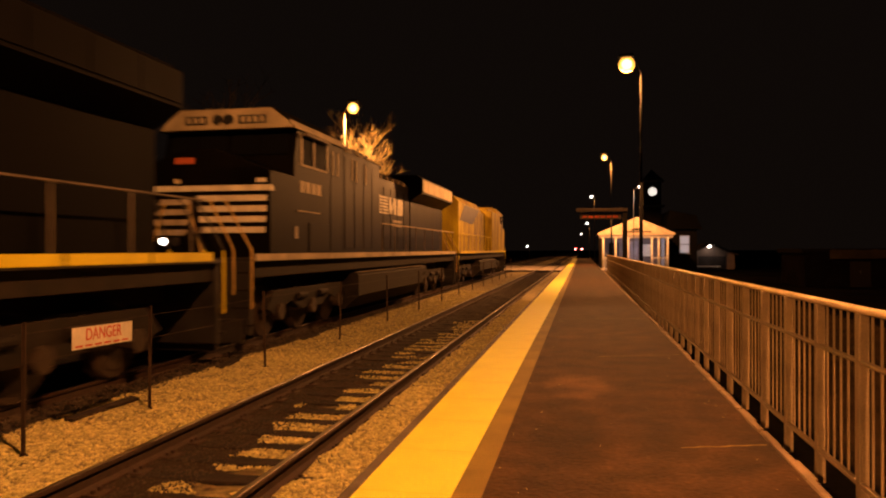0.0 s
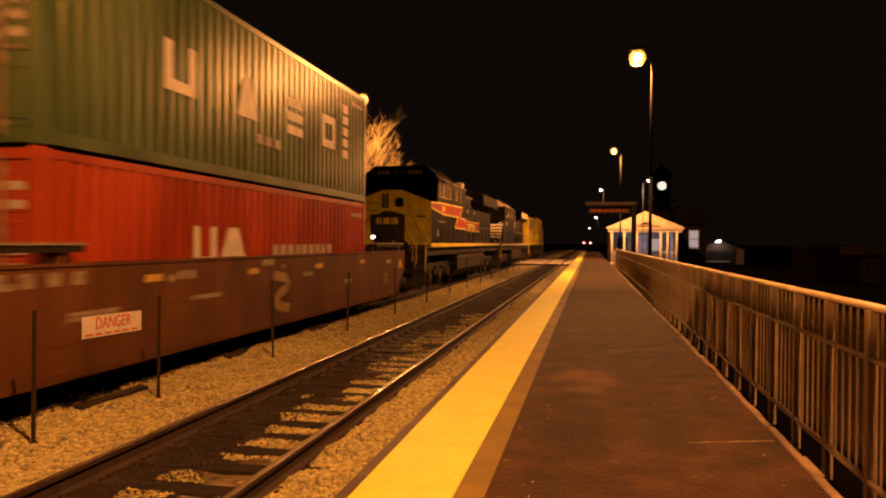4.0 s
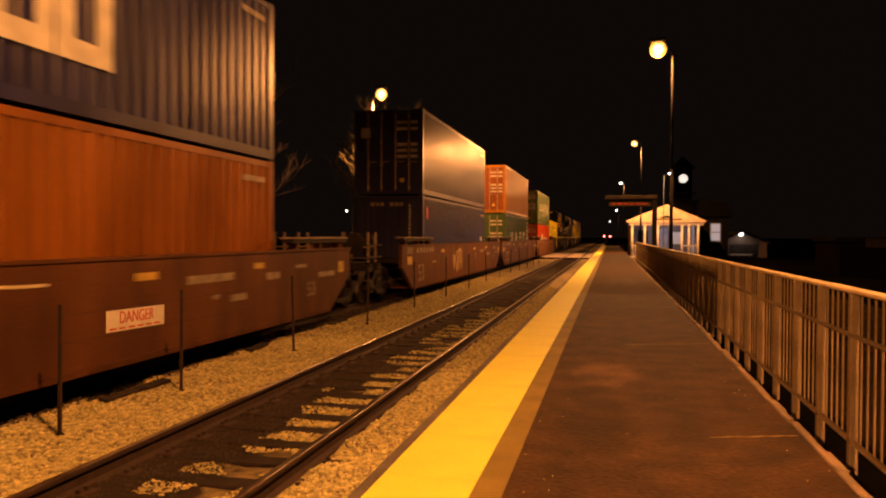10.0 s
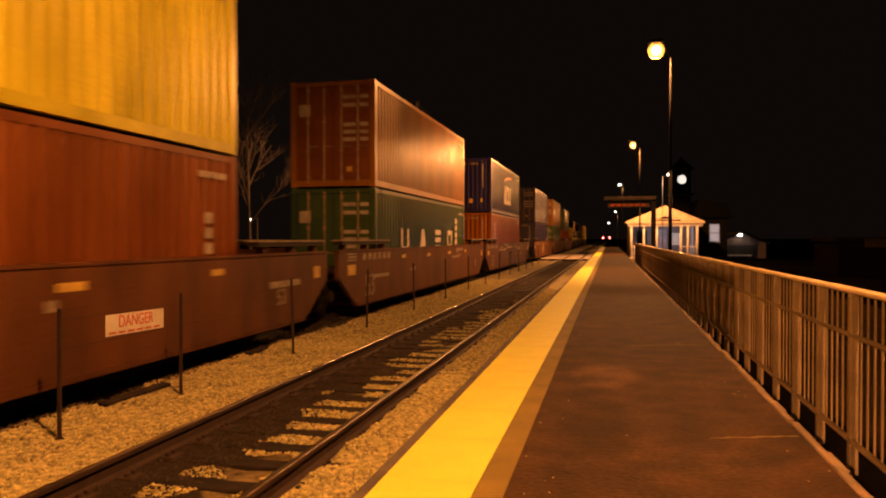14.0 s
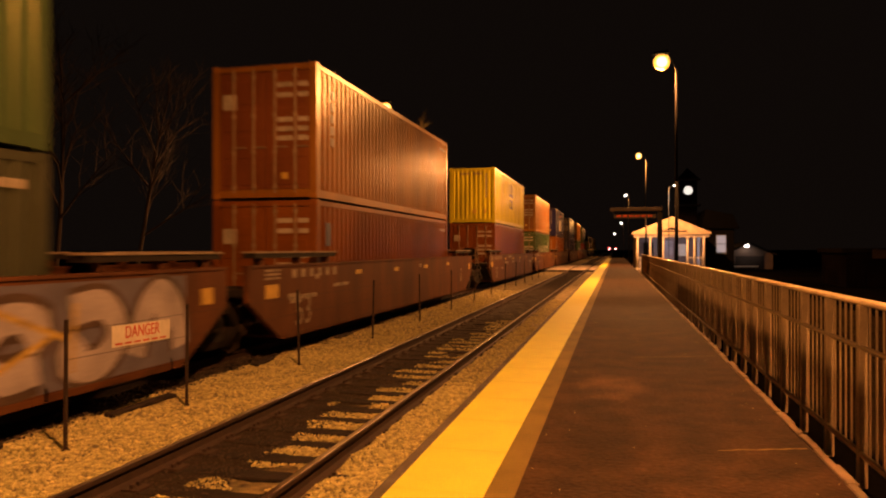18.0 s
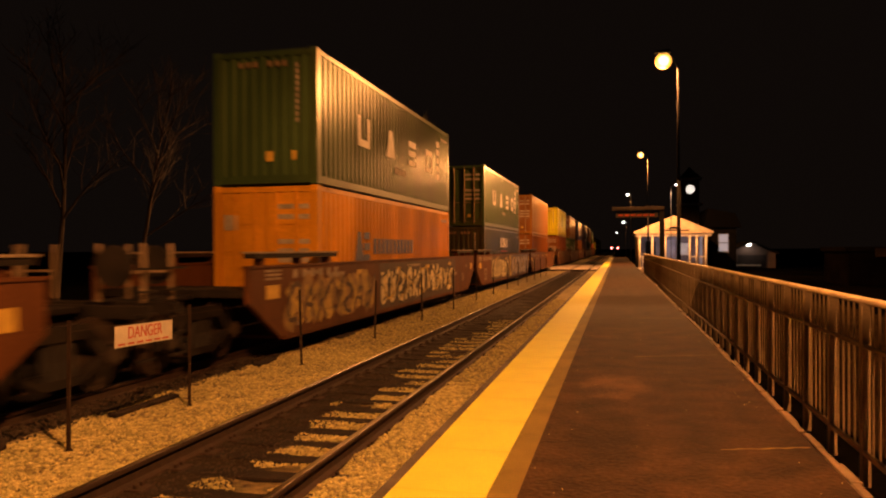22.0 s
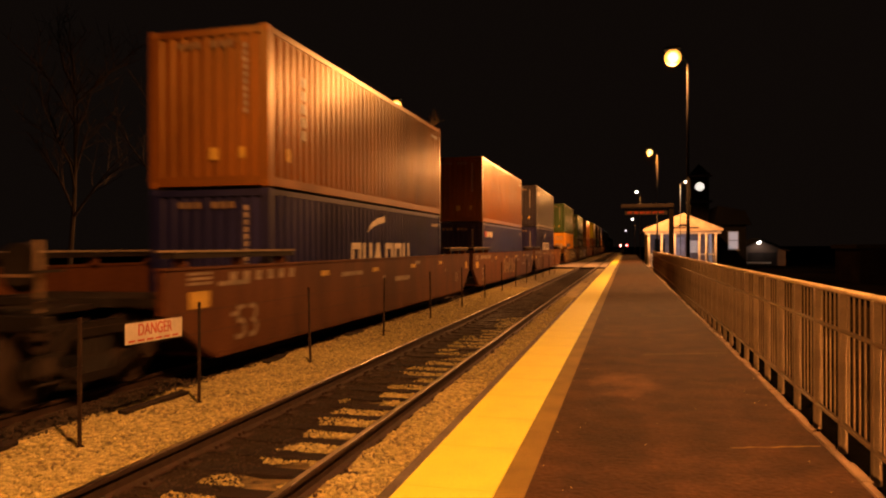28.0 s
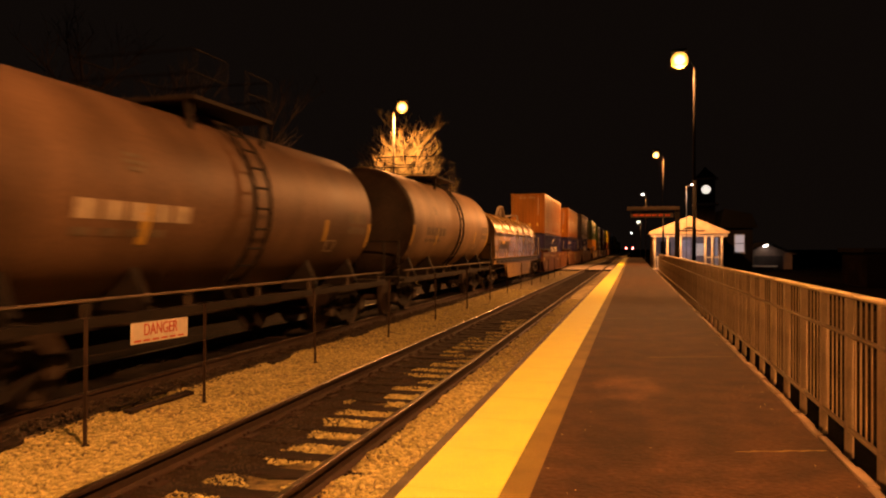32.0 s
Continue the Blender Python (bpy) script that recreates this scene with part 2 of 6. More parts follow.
def prism(bm, points, axis, a, b):
    """A closed outline drawn out along an axis: 'x' takes (y, z), 'y' takes (x, z), 'z' takes (x, y)."""
    def at(p, s):
        return {"x": (s, p[0], p[1]), "y": (p[0], s, p[1]), "z": (p[0], p[1], s)}[axis]
    v0 = [bm.verts.new(at(p, a)) for p in points]
    v1 = [bm.verts.new(at(p, b)) for p in points]
    k = len(points)
    faces = [bm.faces.new(v0), bm.faces.new(v1[::-1])]
    for i in range(k):
        faces.append(bm.faces.new((v0[i], v1[i], v1[(i + 1) % k], v0[(i + 1) % k])))
    return faces


def tube(bm, p0, p1, r0, r1=None, seg=8):
    r1 = r0 if r1 is None else r1
    p0, p1 = Vector(p0), Vector(p1)
    d = p1 - p0
    m = Matrix.Translation((p0 + p1) / 2) @ d.to_track_quat("Z", "Y").to_matrix().to_4x4()
    bmesh.ops.create_cone(bm, cap_ends=True, segments=seg, radius1=r0, radius2=r1, depth=d.length, matrix=m)


def finish(bm, name, smooth=False):
    bmesh.ops.recalc_face_normals(bm, faces=bm.faces)
    me = bpy.data.meshes.new(name)
    bm.to_mesh(me)
    bm.free()
    if smooth:
        me.shade_smooth()
    return me


def part(name, bm, material, parent=None, label="", smooth=False):
    """Link a bmesh or a shared mesh as one object under a thing or a part."""
    me = bm if isinstance(bm, bpy.types.Mesh) else finish(bm, name, smooth)
    if not me.materials:
        me.materials.append(material)
    ob = new(name, me)
    if parent is not None:
        ob.parent = parent
    return tagged(ob, label)


def shape(name, material, parent, fn, label="", smooth=False):
    bm = bmesh.new()
    fn(bm)
    return part(name, bm, material, parent, label, smooth)


def boxes(name, material, parent, rows, label="", bevel=0.0):
    bm = bmesh.new()
    for r in rows:
        box(bm, *r, bevel)
    return part(name, bm, material, parent, label)


def pieces(name, material, parent, rows, label="", bevel=0.0):
    """Each row a part of its own."""
    return [boxes(name, material, parent, [r], label, bevel) for r in rows]


def thing(name, label, category, group="", at=None):
    ob = tagged(new(name), label, category, group)
    if at is not None:
        ob.matrix_world = at
    return ob


def setting(name, bm, material, label="", category=""):
    return tagged(part(name, bm, material, None, label), label, category, kind="structure")


def lettering(name, text, size, material, parent, m, label=""):
    cu = bpy.data.curves.new(name, "FONT")
    cu.body, cu.size, cu.align_x, cu.align_y, cu.extrude = text, size, "CENTER", "CENTER", 0.002
    tmp = bpy.data.objects.new(name, cu)
    me = bpy.data.meshes.new_from_object(tmp)
    bpy.data.objects.remove(tmp)
    ob = part(name, me, material, parent, label)
    ob.matrix_basis = m
    return ob


SIDE = Matrix(((0, 0, 1, 0), (1, 0, 0, 0), (0, 1, 0, 0), (0, 0, 0, 1)))  # text upright on a side that faces +x, reading along +y


# ---------------------------------------------------------------- ground, platform, track beds
def ground_sheet(bm):
    v = [bm.verts.new(p) for p in ((-900, -500, GROUND), (900, -500, GROUND), (900, 1500, GROUND), (-900, 1500, GROUND))]
    bm.faces.new(v)


bm = bmesh.new()
ground_sheet(bm)
setting("ground", bm, SOIL, "soil and rough ground stretching to the horizon, coloured near-black as unlit", "ground")


def bed_lumps(x, y, lump):
    return noise.noise((x * 2.1, y * 2.1, 0)) * lump + noise.noise((x * 7, y * 7, 3)) * lump * 0.4


def bed_strip(name, x0, x1, y0, y1, step, z, material, label, lump=0.035, heap=0.0):
    nx, ny = max(2, int((x1 - x0) / step)), max(2, int((y1 - y0) / step))
    verts, faces = [], []
    for j in range(ny + 1):
        for i in range(nx + 1):
            x, y = x0 + (x1 - x0) * i / nx, y0 + (y1 - y0) * j / ny
            verts.append((x, y, z + bed_lumps(x, y, lump) + heap * (x1 - x) / (x1 - x0)))
    for j in range(ny):
        for i in range(nx):
            a = j * (nx + 1) + i
            faces.append((a, a + 1, a + nx + 2, a + nx + 1))
    me = bpy.data.meshes.new(name)
    me.from_pydata(verts, [], faces)
    me.shade_smooth()
    return setting(name, me, material, label, "ballast")


# rough dry verge beyond the fence
def verge():
    nx, ny, x0, x1, y0, y1 = 18, 230, 1.92, 8.0, -20.0, 62.0
    verts = []
    for j in range(ny + 1):
        for i in range(nx + 1):
            x, y = x0 + (x1 - x0) * i / nx, y0 + (y1 - y0) * j / ny
            verts.append((x, y, GROUND + 0.05 + bed_lumps(x, y, 0.05)))
    faces = [(a, a + 1, a + nx + 2, a + nx + 1) for j in range(ny) for a in range(j * (nx + 1), j * (nx + 1) + nx)]
    me = bpy.data.meshes.new("verge")
    me.from_pydata(verts, [], faces)
    me.shade_smooth()
    dry = mat("dry_verge", (0.036, 0.023, 0.0105), 0.95, shine=0.0, var=0.6, scale=1.4, fine=14, bump=0.8, depth=0.04)
    setting("verge", me, dry, "rough dry grass and dirt beyond the fence", "ground")


verge()

# pale ballast shoulders, the oily near-track strip, and the far bed with the train's shadow in its colour
bed_strip("ballast_between_tracks_rear", -6.1, -4.1, -60, -4, 0.75, BED + 0.01, BALLAST_BED, "pale limestone ballast between the two tracks")
bed_strip("ballast_by_platform_rear", -2.42, -1.40, -60, -4, 0.5, BED + 0.01, BALLAST_BED, "pale limestone ballast beside the platform")
bed_strip("ballast_between_tracks", -6.1, -4.1, -4, 40, 0.12, BED + 0.01, BALLAST_BED, "pale limestone ballast between the two tracks")
bed_strip("ballast_between_tracks_far", -6.1, -4.1, 40, 420, 0.75, BED + 0.01, BALLAST_BED, "pale limestone ballast between the two tracks")
bed_strip("ballast_by_platform", -2.42, -1.40, -4, 40, 0.12, BED + 0.01, BALLAST_BED, "pale limestone ballast beside the platform")
bed_strip("ballast_by_platform_far", -2.42, -1.40, 40, 420, 0.5, BED + 0.01, BALLAST_BED, "pale limestone ballast beside the platform")
bed_strip("ballast_near_track_rear", -4.1, -2.42, -60, -4, 0.4, BED - 0.048, TRACK_BED, "dirt and ballast between the rails")
bed_strip("ballast_near_track", -4.1, -2.42, -4, 40, 0.09, BED - 0.05, TRACK_BED, "dark dirt and pale ballast between the rails", 0.022, 0.03)
bed_strip("ballast_near_track_far", -4.1, -2.42, 40, 420, 0.4, BED - 0.045, TRACK_BED, "dirt and ballast between the rails")
bed_strip("ballast_far_track", -10.6, -6.1, -330, 450, 1.0, BED - 0.02, SHADED_BED, "near-black ballast under the train, the train's shadow in its colour")


def stones(name, zones, seed, label, material, cribs=False):
    """Loose ballast stones, thick near the platform's end and thinner farther on."""
    rng = np.random.default_rng(seed)
    t = (1 + 5 ** 0.5) / 2
    ico = np.array([(-1, t, 0), (1, t, 0), (-1, -t, 0), (1, -t, 0), (0, -1, t), (0, 1, t), (0, -1, -t), (0, 1, -t), (t, 0, -1), (t, 0, 1), (-t, 0, -1), (-t, 0, 1)]) / 1.9
    tri = np.array([(0, 11, 5), (0, 5, 1), (0, 1, 7), (0, 7, 10), (0, 10, 11), (1, 5, 9), (5, 11, 4), (11, 10, 2), (10, 7, 6), (7, 1, 8),
                    (3, 9, 4), (3, 4, 2), (3, 2, 6), (3, 6, 8), (3, 8, 9), (4, 9, 5), (2, 4, 11), (6, 2, 10), (8, 6, 7), (9, 8, 1)])
    vs, fs, k = [], [], 0
    for x0, x1, y0, y1, count, z, size in zones:
        u = rng.random(count)
        ys = y0 + (y1 - y0) * u ** 1.6
        xs = x0 + (x1 - x0) * rng.random(count)
        for x, y in zip(xs, ys):
            if cribs and (abs((y + 10.6 + 0.265) % 0.53 - 0.265) < 0.12 or noise.noise((x * 1.9, y * 1.3, 7)) + (x + 2.75) * 0.9 < -0.48):
                continue
            s = size * rng.uniform(0.5, 1.25)
            v = ico * rng.uniform(0.65, 1.2, (12, 1)) * (s, s * rng.uniform(0.6, 1.1), s * rng.uniform(0.45, 0.8))
            lie = z + bed_lumps(x, y, 0.022 if -4.1 < x < -2.42 else 0.035)
            a = rng.uniform(0, 6.28)
            ca, sa = math.cos(a), math.sin(a)
            v = np.stack([v[:, 0] * ca - v[:, 1] * sa + x, v[:, 0] * sa + v[:, 1] * ca + y, v[:, 2] + lie + s * 0.2], 1)
            vs.append(v)
            fs.append(tri + k)
            k += 12
    vs, fs = np.concatenate(vs), np.concatenate(fs)
    me = bpy.data.meshes.new(name)
    me.from_pydata(vs.tolist(), [], fs.tolist())
    return tagged(part(name, me, material, None), label, "ballast", kind="stuff")


stones("ballast_stones", ((-6.02, -4.15, 4.2, 13, 24000, BED + 0.012, 0.0175), (-6.0, -4.15, 12, 34, 9000, BED + 0.015, 0.024), (-2.4, -1.42, 2.8, 10, 14000, BED + 0.012, 0.0175), (-2.4, -1.42, 9, 28, 5000, BED + 0.015, 0.023)),
       5, "loose pale limestone ballast stones beside the track", STONE)
stones("crib_stones", ((-3.6, -2.54, 3.0, 9, 17000, BED - 0.025, 0.014), (-3.5, -2.54, 9, 20, 7500, BED - 0.024, 0.018)), 8, "pale ballast stones lying between the ties", STONE, True)
# oily stones between the rails; the last zone roughens the painted shadow's edge
stones("oily_ballast_stones", ((-4.05, -3.2, 3.0, 11, 3400, BED - 0.012, 0.014), (-4.0, -2.7, 10, 26, 2400, BED - 0.03, 0.022), (-6.8, -5.92, 4.5, 26, 5000, BED + 0.008, 0.026)), 6, "dark ballast stones, oil-stained between the rails, shaded along the train", OILY_SHADED_STONE)

# platform: asphalt deck, tan band, yellow strip, edge, kerb
PLAT_Y0, PLAT_Y1 = -30.0, 118.0


def deck(bm):
    ny = 74
    for j in range(ny):
        y0, y1 = PLAT_Y0 + 2 * j, PLAT_Y0 + 2 * j + 2
        box(bm, -0.575, 1.355, y0, y1, -0.5, 0.0)
    bmesh.ops.remove_doubles(bm, verts=bm.verts, dist=1e-4)


setting("platform", (lambda b: (deck(b), b)[1])(bmesh.new()), ASPHALT, "worn dark asphalt station platform deck", "platform")
bm = bmesh.new()
box(bm, -0.747, -0.575, PLAT_Y0, PLAT_Y1, -0.5, 0.002)
setting("platform_band", bm, TAN_EDGE, "worn tan border band beside the yellow strip", "platform")
bm = bmesh.new()
box(bm, -1.41, -1.325, PLAT_Y0, PLAT_Y1, -0.62, -0.004, 0.008)
setting("platform_edge", bm, DARK_CONCRETE, "dark stained concrete platform edge", "platform")
bm = bmesh.new()
rough = random.Random(2)
for k in range(190):
    y = PLAT_Y0 + k * 0.41
    w = rough.uniform(-0.014, 0.01)
    box(bm, 1.358 + w, 1.425 + w + rough.uniform(-0.012, 0.01), y + 0.003, y + 0.407, -0.6, 0.012 + rough.uniform(-0.014, 0.01), 0.008)
setting("kerb", bm, CONCRETE, "pale chipped concrete kerb under the fence", "kerb")
# strip under the fence, its shade carried by SOIL's near-black
bm = bmesh.new()
box(bm, 1.47, 1.9, PLAT_Y0, 47.5, -0.7, -0.12)
setting("fence_footing", bm, SOIL, "near-black strip under the fence", "kerb")
# panels of the yellow strip, each with its joint
strip = tagged(new("yellow_strip"), "bright yellow painted warning strip along the platform edge", "platform", kind="structure")
bm = bmesh.new()
box(bm, -1.322, -0.75, 0.001, 0.909, -0.5, 0.004, 0.0015)
panel_plain = finish(bm, "panel")
for j in range(160):
    y = -29.5 + j * 0.91
    part("panel", panel_plain, YELLOW_PAINT, strip).location = (0, y, 0)

# hairline crack and pale scuffs on the asphalt, small pebbles and litter
def crack(bm):
    rng = random.Random(4)
    for x0, y0, x1, y1 in ((0.70, 5.47, 1.33, 5.66), (0.2, 9.9, 1.3, 10.3), (-0.5, 15.2, 1.35, 15.5)):
        n = 14
        last = None
        for i in range(n + 1):
            x, y = x0 + (x1 - x0) * i / n, y0 + (y1 - y0) * i / n + rng.uniform(-0.012, 0.012)
            w = 0.013 * (0.5 + rng.random())
            pair = (bm.verts.new((x, y - w, 0.0025)), bm.verts.new((x, y + w, 0.0025)))
            if last:
                bm.faces.new((last[0], pair[0], pair[1], last[1]))
            last = pair


setting("asphalt_seam", (lambda b: (crack(b), b)[1])(bmesh.new()), TAN_EDGE, "pale sealed cracks across the asphalt", "platform")


def grit(bm):
    rng = random.Random(9)
    for i in range(90):
        x = rng.choice((rng.uniform(-0.55, 1.3), rng.uniform(1.1, 1.34), rng.uniform(-0.56, -0.3)))
        y, s = 3.2 + 14 * rng.random() ** 1.7, rng.uniform(0.0015, 0.0035)
        box(bm, x - s, x + s, y - s, y + s, 0.0, s * 1.3)


tagged(part("platform_grit", (lambda b: (grit(b), b)[1])(bmesh.new()), STONE, None), "small pale pebbles and grit on the asphalt", "grit", kind="stuff")


# ---------------------------------------------------------------- tracks
def rail_profile():
    half = ((0.065, -0.17), (0.065, -0.155), (0.014, -0.135), (0.009, -0.05), (0.034, -0.036), (0.035, -0.004), (0.028, 0.0))
    return [(x, z) for x, z in half] + [(-x, z) for x, z in half[::-1]]


def track(name, centre, y0, y1, label):
    t = tagged(new(name), label, "railway track", kind="structure")
    for side in (-0.7535, 0.7535):
        bm = bmesh.new()
        prism(bm, [(centre + side + x, RAIL + z) for x, z in rail_profile()], "y", y0, y1)
        r = part("rail", bm, RAIL_SIDE, t, "rusty steel rail with a polished head")
        bm = bmesh.new()
        prism(bm, [(centre + side - 0.026, RAIL - 0.002), (centre + side + 0.026, RAIL - 0.002), (centre + side + 0.022, RAIL + 0.002), (centre + side - 0.022, RAIL + 0.002)], "y", y0, y1)
        part("rail_head", bm, RAIL_HEAD, r, "polished running surface")
    return t


near_track = track("track_near", NEAR_TRACK, -60, 420, "empty railway track with rusty rails on dark timber ties")
far_track = track("track_far", FAR_TRACK, -330, 450, "railway track under the passing freight train")

# ---------------------------------------------------------------- fence along the platform
def fence():
    f = thing("platform_fence", "brown-painted steel picket fence along the platform", "fence")
    y0, y1, pitch = -9.0, 47.2, 0.75
    first = 5.23 - 18 * pitch
    bm = bmesh.new()
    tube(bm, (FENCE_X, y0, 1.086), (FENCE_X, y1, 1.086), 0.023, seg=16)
    part("top_rail", bm, FENCE_TOP, f, "smooth round top rail, its lamplit brightness in the colour", smooth=True)
    boxes("mid_rail", FENCE_PAINT, f, [(FENCE_X - 0.03, FENCE_X + 0.0, y0, y1, 0.782, 0.808)], bevel=0.006)
    boxes("bottom_rail", FENCE_PAINT, f, [(FENCE_X - 0.03, FENCE_X + 0.0, y0, y1, 0.085, 0.12)], bevel=0.006)
    bm = bmesh.new()
    box(bm, -0.026, 0.026, -0.033, 0.033, -0.12, 1.067, 0.005)
    post = finish(bm, "post")
    bm = bmesh.new()
    box(bm, -0.0125, -0.003, -0.0075, 0.0075, 0.075, 1.064)
    picket = finish(bm, "picket")
    far = bmesh.new()
    for i in range(76):
        y = first + i * pitch
        if not y0 <= y <= y1:
            continue
        part("post", post, FENCE_PAINT, f).location = (FENCE_X - 0.004, y, 0)
        for k in range(1, 6):
            if 1 < y < 20:
                part("picket", picket, FENCE_PAINT, f).location = (FENCE_X + 0.013, y + k * pitch / 6, 0)
            else:
                yy = y + k * pitch / 6
                box(far, FENCE_X + 0.0005, FENCE_X + 0.01, yy - 0.0075, yy + 0.0075, 0.075, 1.064)
    tagged(part("far_pickets", far, FENCE_PAINT, f), kind="stuff")


fence()

# ---------------------------------------------------------------- stakes between the tracks, wires and the warning sign
STAKES = (6.0, 8.05, 11.35, 15.15, 19.1, 23.0, 26.9, 30.8, 34.7, 38.6, 42.5, 46.4, 50.3, 54.2)
SX = -5.2


def stakes():
    bm = bmesh.new()
    prism(bm, [(-0.02, -0.004), (0.02, -0.004), (0.02, 0.004), (0.006, 0.004), (0.004, 0.03), (-0.004, 0.03), (-0.006, 0.004), (-0.02, 0.004)], "z", 0, 1.28)
    bar = finish(bm, "bar")
    bm = bmesh.new()
    for s in (-1, 1):
        tube(bm, (0, 0.02, 0.03), (s * 0.05, 0.02, 0.002), 0.012)
    foot = finish(bm, "foot")
    lean = random.Random(3)
    for i, y in enumerate(STAKES):
        st = thing("fence_stake", "dark rusty steel fence stake standing in the ballast", "stake", "stakes between the tracks",
                   pose(SX, y, BED + 0.005, lean.uniform(-1, 1), lean.uniform(-1.5, 1.5), 0))
        part("bar", bar, POST_RUST, st)
        part("foot", foot, POST_RUST, st)
    w = thing("fence_wires", "two thin dark wires strung along the stakes", "wire")
    for z in (0.36, 0.64):
        for a, b in zip(STAKES, STAKES[1:]):
            bm = bmesh.new()
            mid = (a + b) / 2
            tube(bm, (SX - 0.008, a, z), (SX - 0.008, mid, z - 0.01), 0.003, seg=5)
            tube(bm, (SX - 0.008, mid, z - 0.01), (SX - 0.008, b, z), 0.003, seg=5)
            part("wire", bm, POST_RUST, w)


stakes()


def danger_sign():
    s = thing("danger_sign", "white warning sign with red lettering wired between stakes", "sign", at=pose(SX + 0.012, 7.17, 0.5, 0, 0, 0))
    s.matrix_world = pose(SX + 0.012, 7.17, 0.5, -1.0, 0, 0)
    boxes("plate", WHITE_SIGN, s, [(-0.004, 0.004, -0.51, 0.51, -0.115, 0.115)], bevel=0.002)
    lettering("lettering", "DANGER", 0.185, RED_INK, s, Matrix.Translation((0.006, 0.0, 0.025)) @ SIDE @ Matrix.Diagonal((0.82, 1.0, 1, 1)), "red capital lettering")
    boxes("small_print", RED_INK, s, [(0.004, 0.0055, -0.46 + k * 0.155, -0.46 + k * 0.155 + 0.115, -0.095, -0.075) for k in range(6)], "line of illegible small print")
    bm = bmesh.new()
    for y in (-0.45, 0.45):
        tube(bm, (-0.02, y, 0.12), (-0.02, y, -0.12), 0.006, seg=6)
    part("clip", bm, POST_RUST, s)


danger_sign()


def plank(x, y, turn, length):
    p = thing("scrap_board", "dark weathered scrap board lying on the ballast", "board", at=pose(x, y, BED + 0.02, 2, 3, turn))
    boxes("board", TIE_WOOD, p, [(-0.07, 0.07, -length / 2, length / 2, 0, 0.045)], bevel=0.008)


plank(-5.72, 7.9, -6, 1.1)
plank(-5.9, 11.4, 4, 0.7)
plank(-5.85, 5.6, 8, 0.6)
plank(-5.9, 15.2, -3, 0.8)


# ---------------------------------------------------------------- lamps, clock, canopy
def beyond(y):
    """Where a building of the station group stands: drawn at three quarters of its size, it is set larger and farther off."""
    eye = Vector(EYE)
    return Matrix.Translation(eye) @ Matrix.Scale(1.34, 4) @ Matrix.Translation(Vector((0, y, 0)) - eye)


MAST_BLACK = mat("mast_black", (0.006, 0.005, 0.005), 0.8, var=0.3, scale=3, shine=0.1)


def street_lamp(x, y, top, arm, label, group, metal, thick, bowl):
    """A tapered pole with a short arm, a flat hood and a bright burner inside a diffusing bowl."""
    lampost = thing("street_lamp", label, "street lamp", group, pose(x, y, 0))
    bm = bmesh.new()
    tube(bm, (0, 0, -0.7), (0, 0, top * 0.45), thick * 2.2, thick * 1.3, 12)
    tube(bm, (0, 0, top * 0.45), (0, 0, top - 0.45), thick * 1.3, thick * 0.8, 12)
    part("pole", bm, metal, lampost, smooth=True)
    bm = bmesh.new()
    box(bm, -0.22, 0.22, -0.22, 0.22, -0.7, 0.03, 0.02)
    part("base", bm, DARK_CONCRETE, lampost)
    bm = bmesh.new()
    tube(bm, (0, 0, top - 0.5), (arm * 0.4, 0, top - 0.02), 0.022, 0.02, 8)
    tube(bm, (arm * 0.4, 0, top - 0.02), (arm, 0, top + 0.03), 0.02, 0.02, 8)
    part("arm", bm, MAST_BLACK, lampost)
    bm = bmesh.new()
    s = 1 if arm > 0 else -1
    prism(bm, [(s * (abs(arm) - 0.3), top + 0.2), (s * (abs(arm) + 0.36), top + 0.19), (s * (abs(arm) + 0.3), top + 0.28), (s * (abs(arm) - 0.25), top + 0.32)], "y", -0.18, 0.18)
    part("head", bm, MAST_BLACK, lampost)
    # the bowl is oversized: glare round the burner is put into its shape
    for name, r, material, about in (("burner", bowl * 0.66, LAMP_GLOW, "white-hot sodium burner"), ("bowl", bowl, BOWL_GLASS, "glowing amber lamp bowl widened to carry the glare")):
        bm = bmesh.new()
        bmesh.ops.create_uvsphere(bm, u_segments=24, v_segments=14, radius=r, matrix=Matrix.Translation((arm, 0, top - 0.13)))
        part(name, bm, material, lampost, about, smooth=True).visible_shadow = False
    return lampost


for y in LAMP_Y:
    street_lamp(2.5, y, LAMP_Z, -0.59, "tall dark steel platform lamp with a glowing sodium head", "platform lamps", MAST_BLACK, 0.045, 0.35 if y < 40 else 0.27)
street_lamp(-13.08, 39.0, 9.5, 0.5, "tall pale-poled lamp with a glowing sodium head beyond the tracks", "", LIT_POLE, 0.055, 0.32)


def floodlight():
    f = thing("floodlight", "dark hooded floodlight on a tall mast beyond the tracks", "floodlight", at=pose(-35.2, -41.2, GROUND))
    bm = bmesh.new()
    tube(bm, (0, 0, 0), (0, 0, 24.4), 0.22, 0.1, 12)
    part("mast", bm, MAST_BLACK, f)
    boxes("hood", MAST_BLACK, f, [(-0.4, 0.7, -0.4, 0.7, 24.7, 24.8), (-0.4, -0.34, -0.34, 0.34, 23.9, 24.7), (-0.4, 0.34, -0.4, -0.34, 23.9, 24.7)], bevel=0.01)


floodlight()


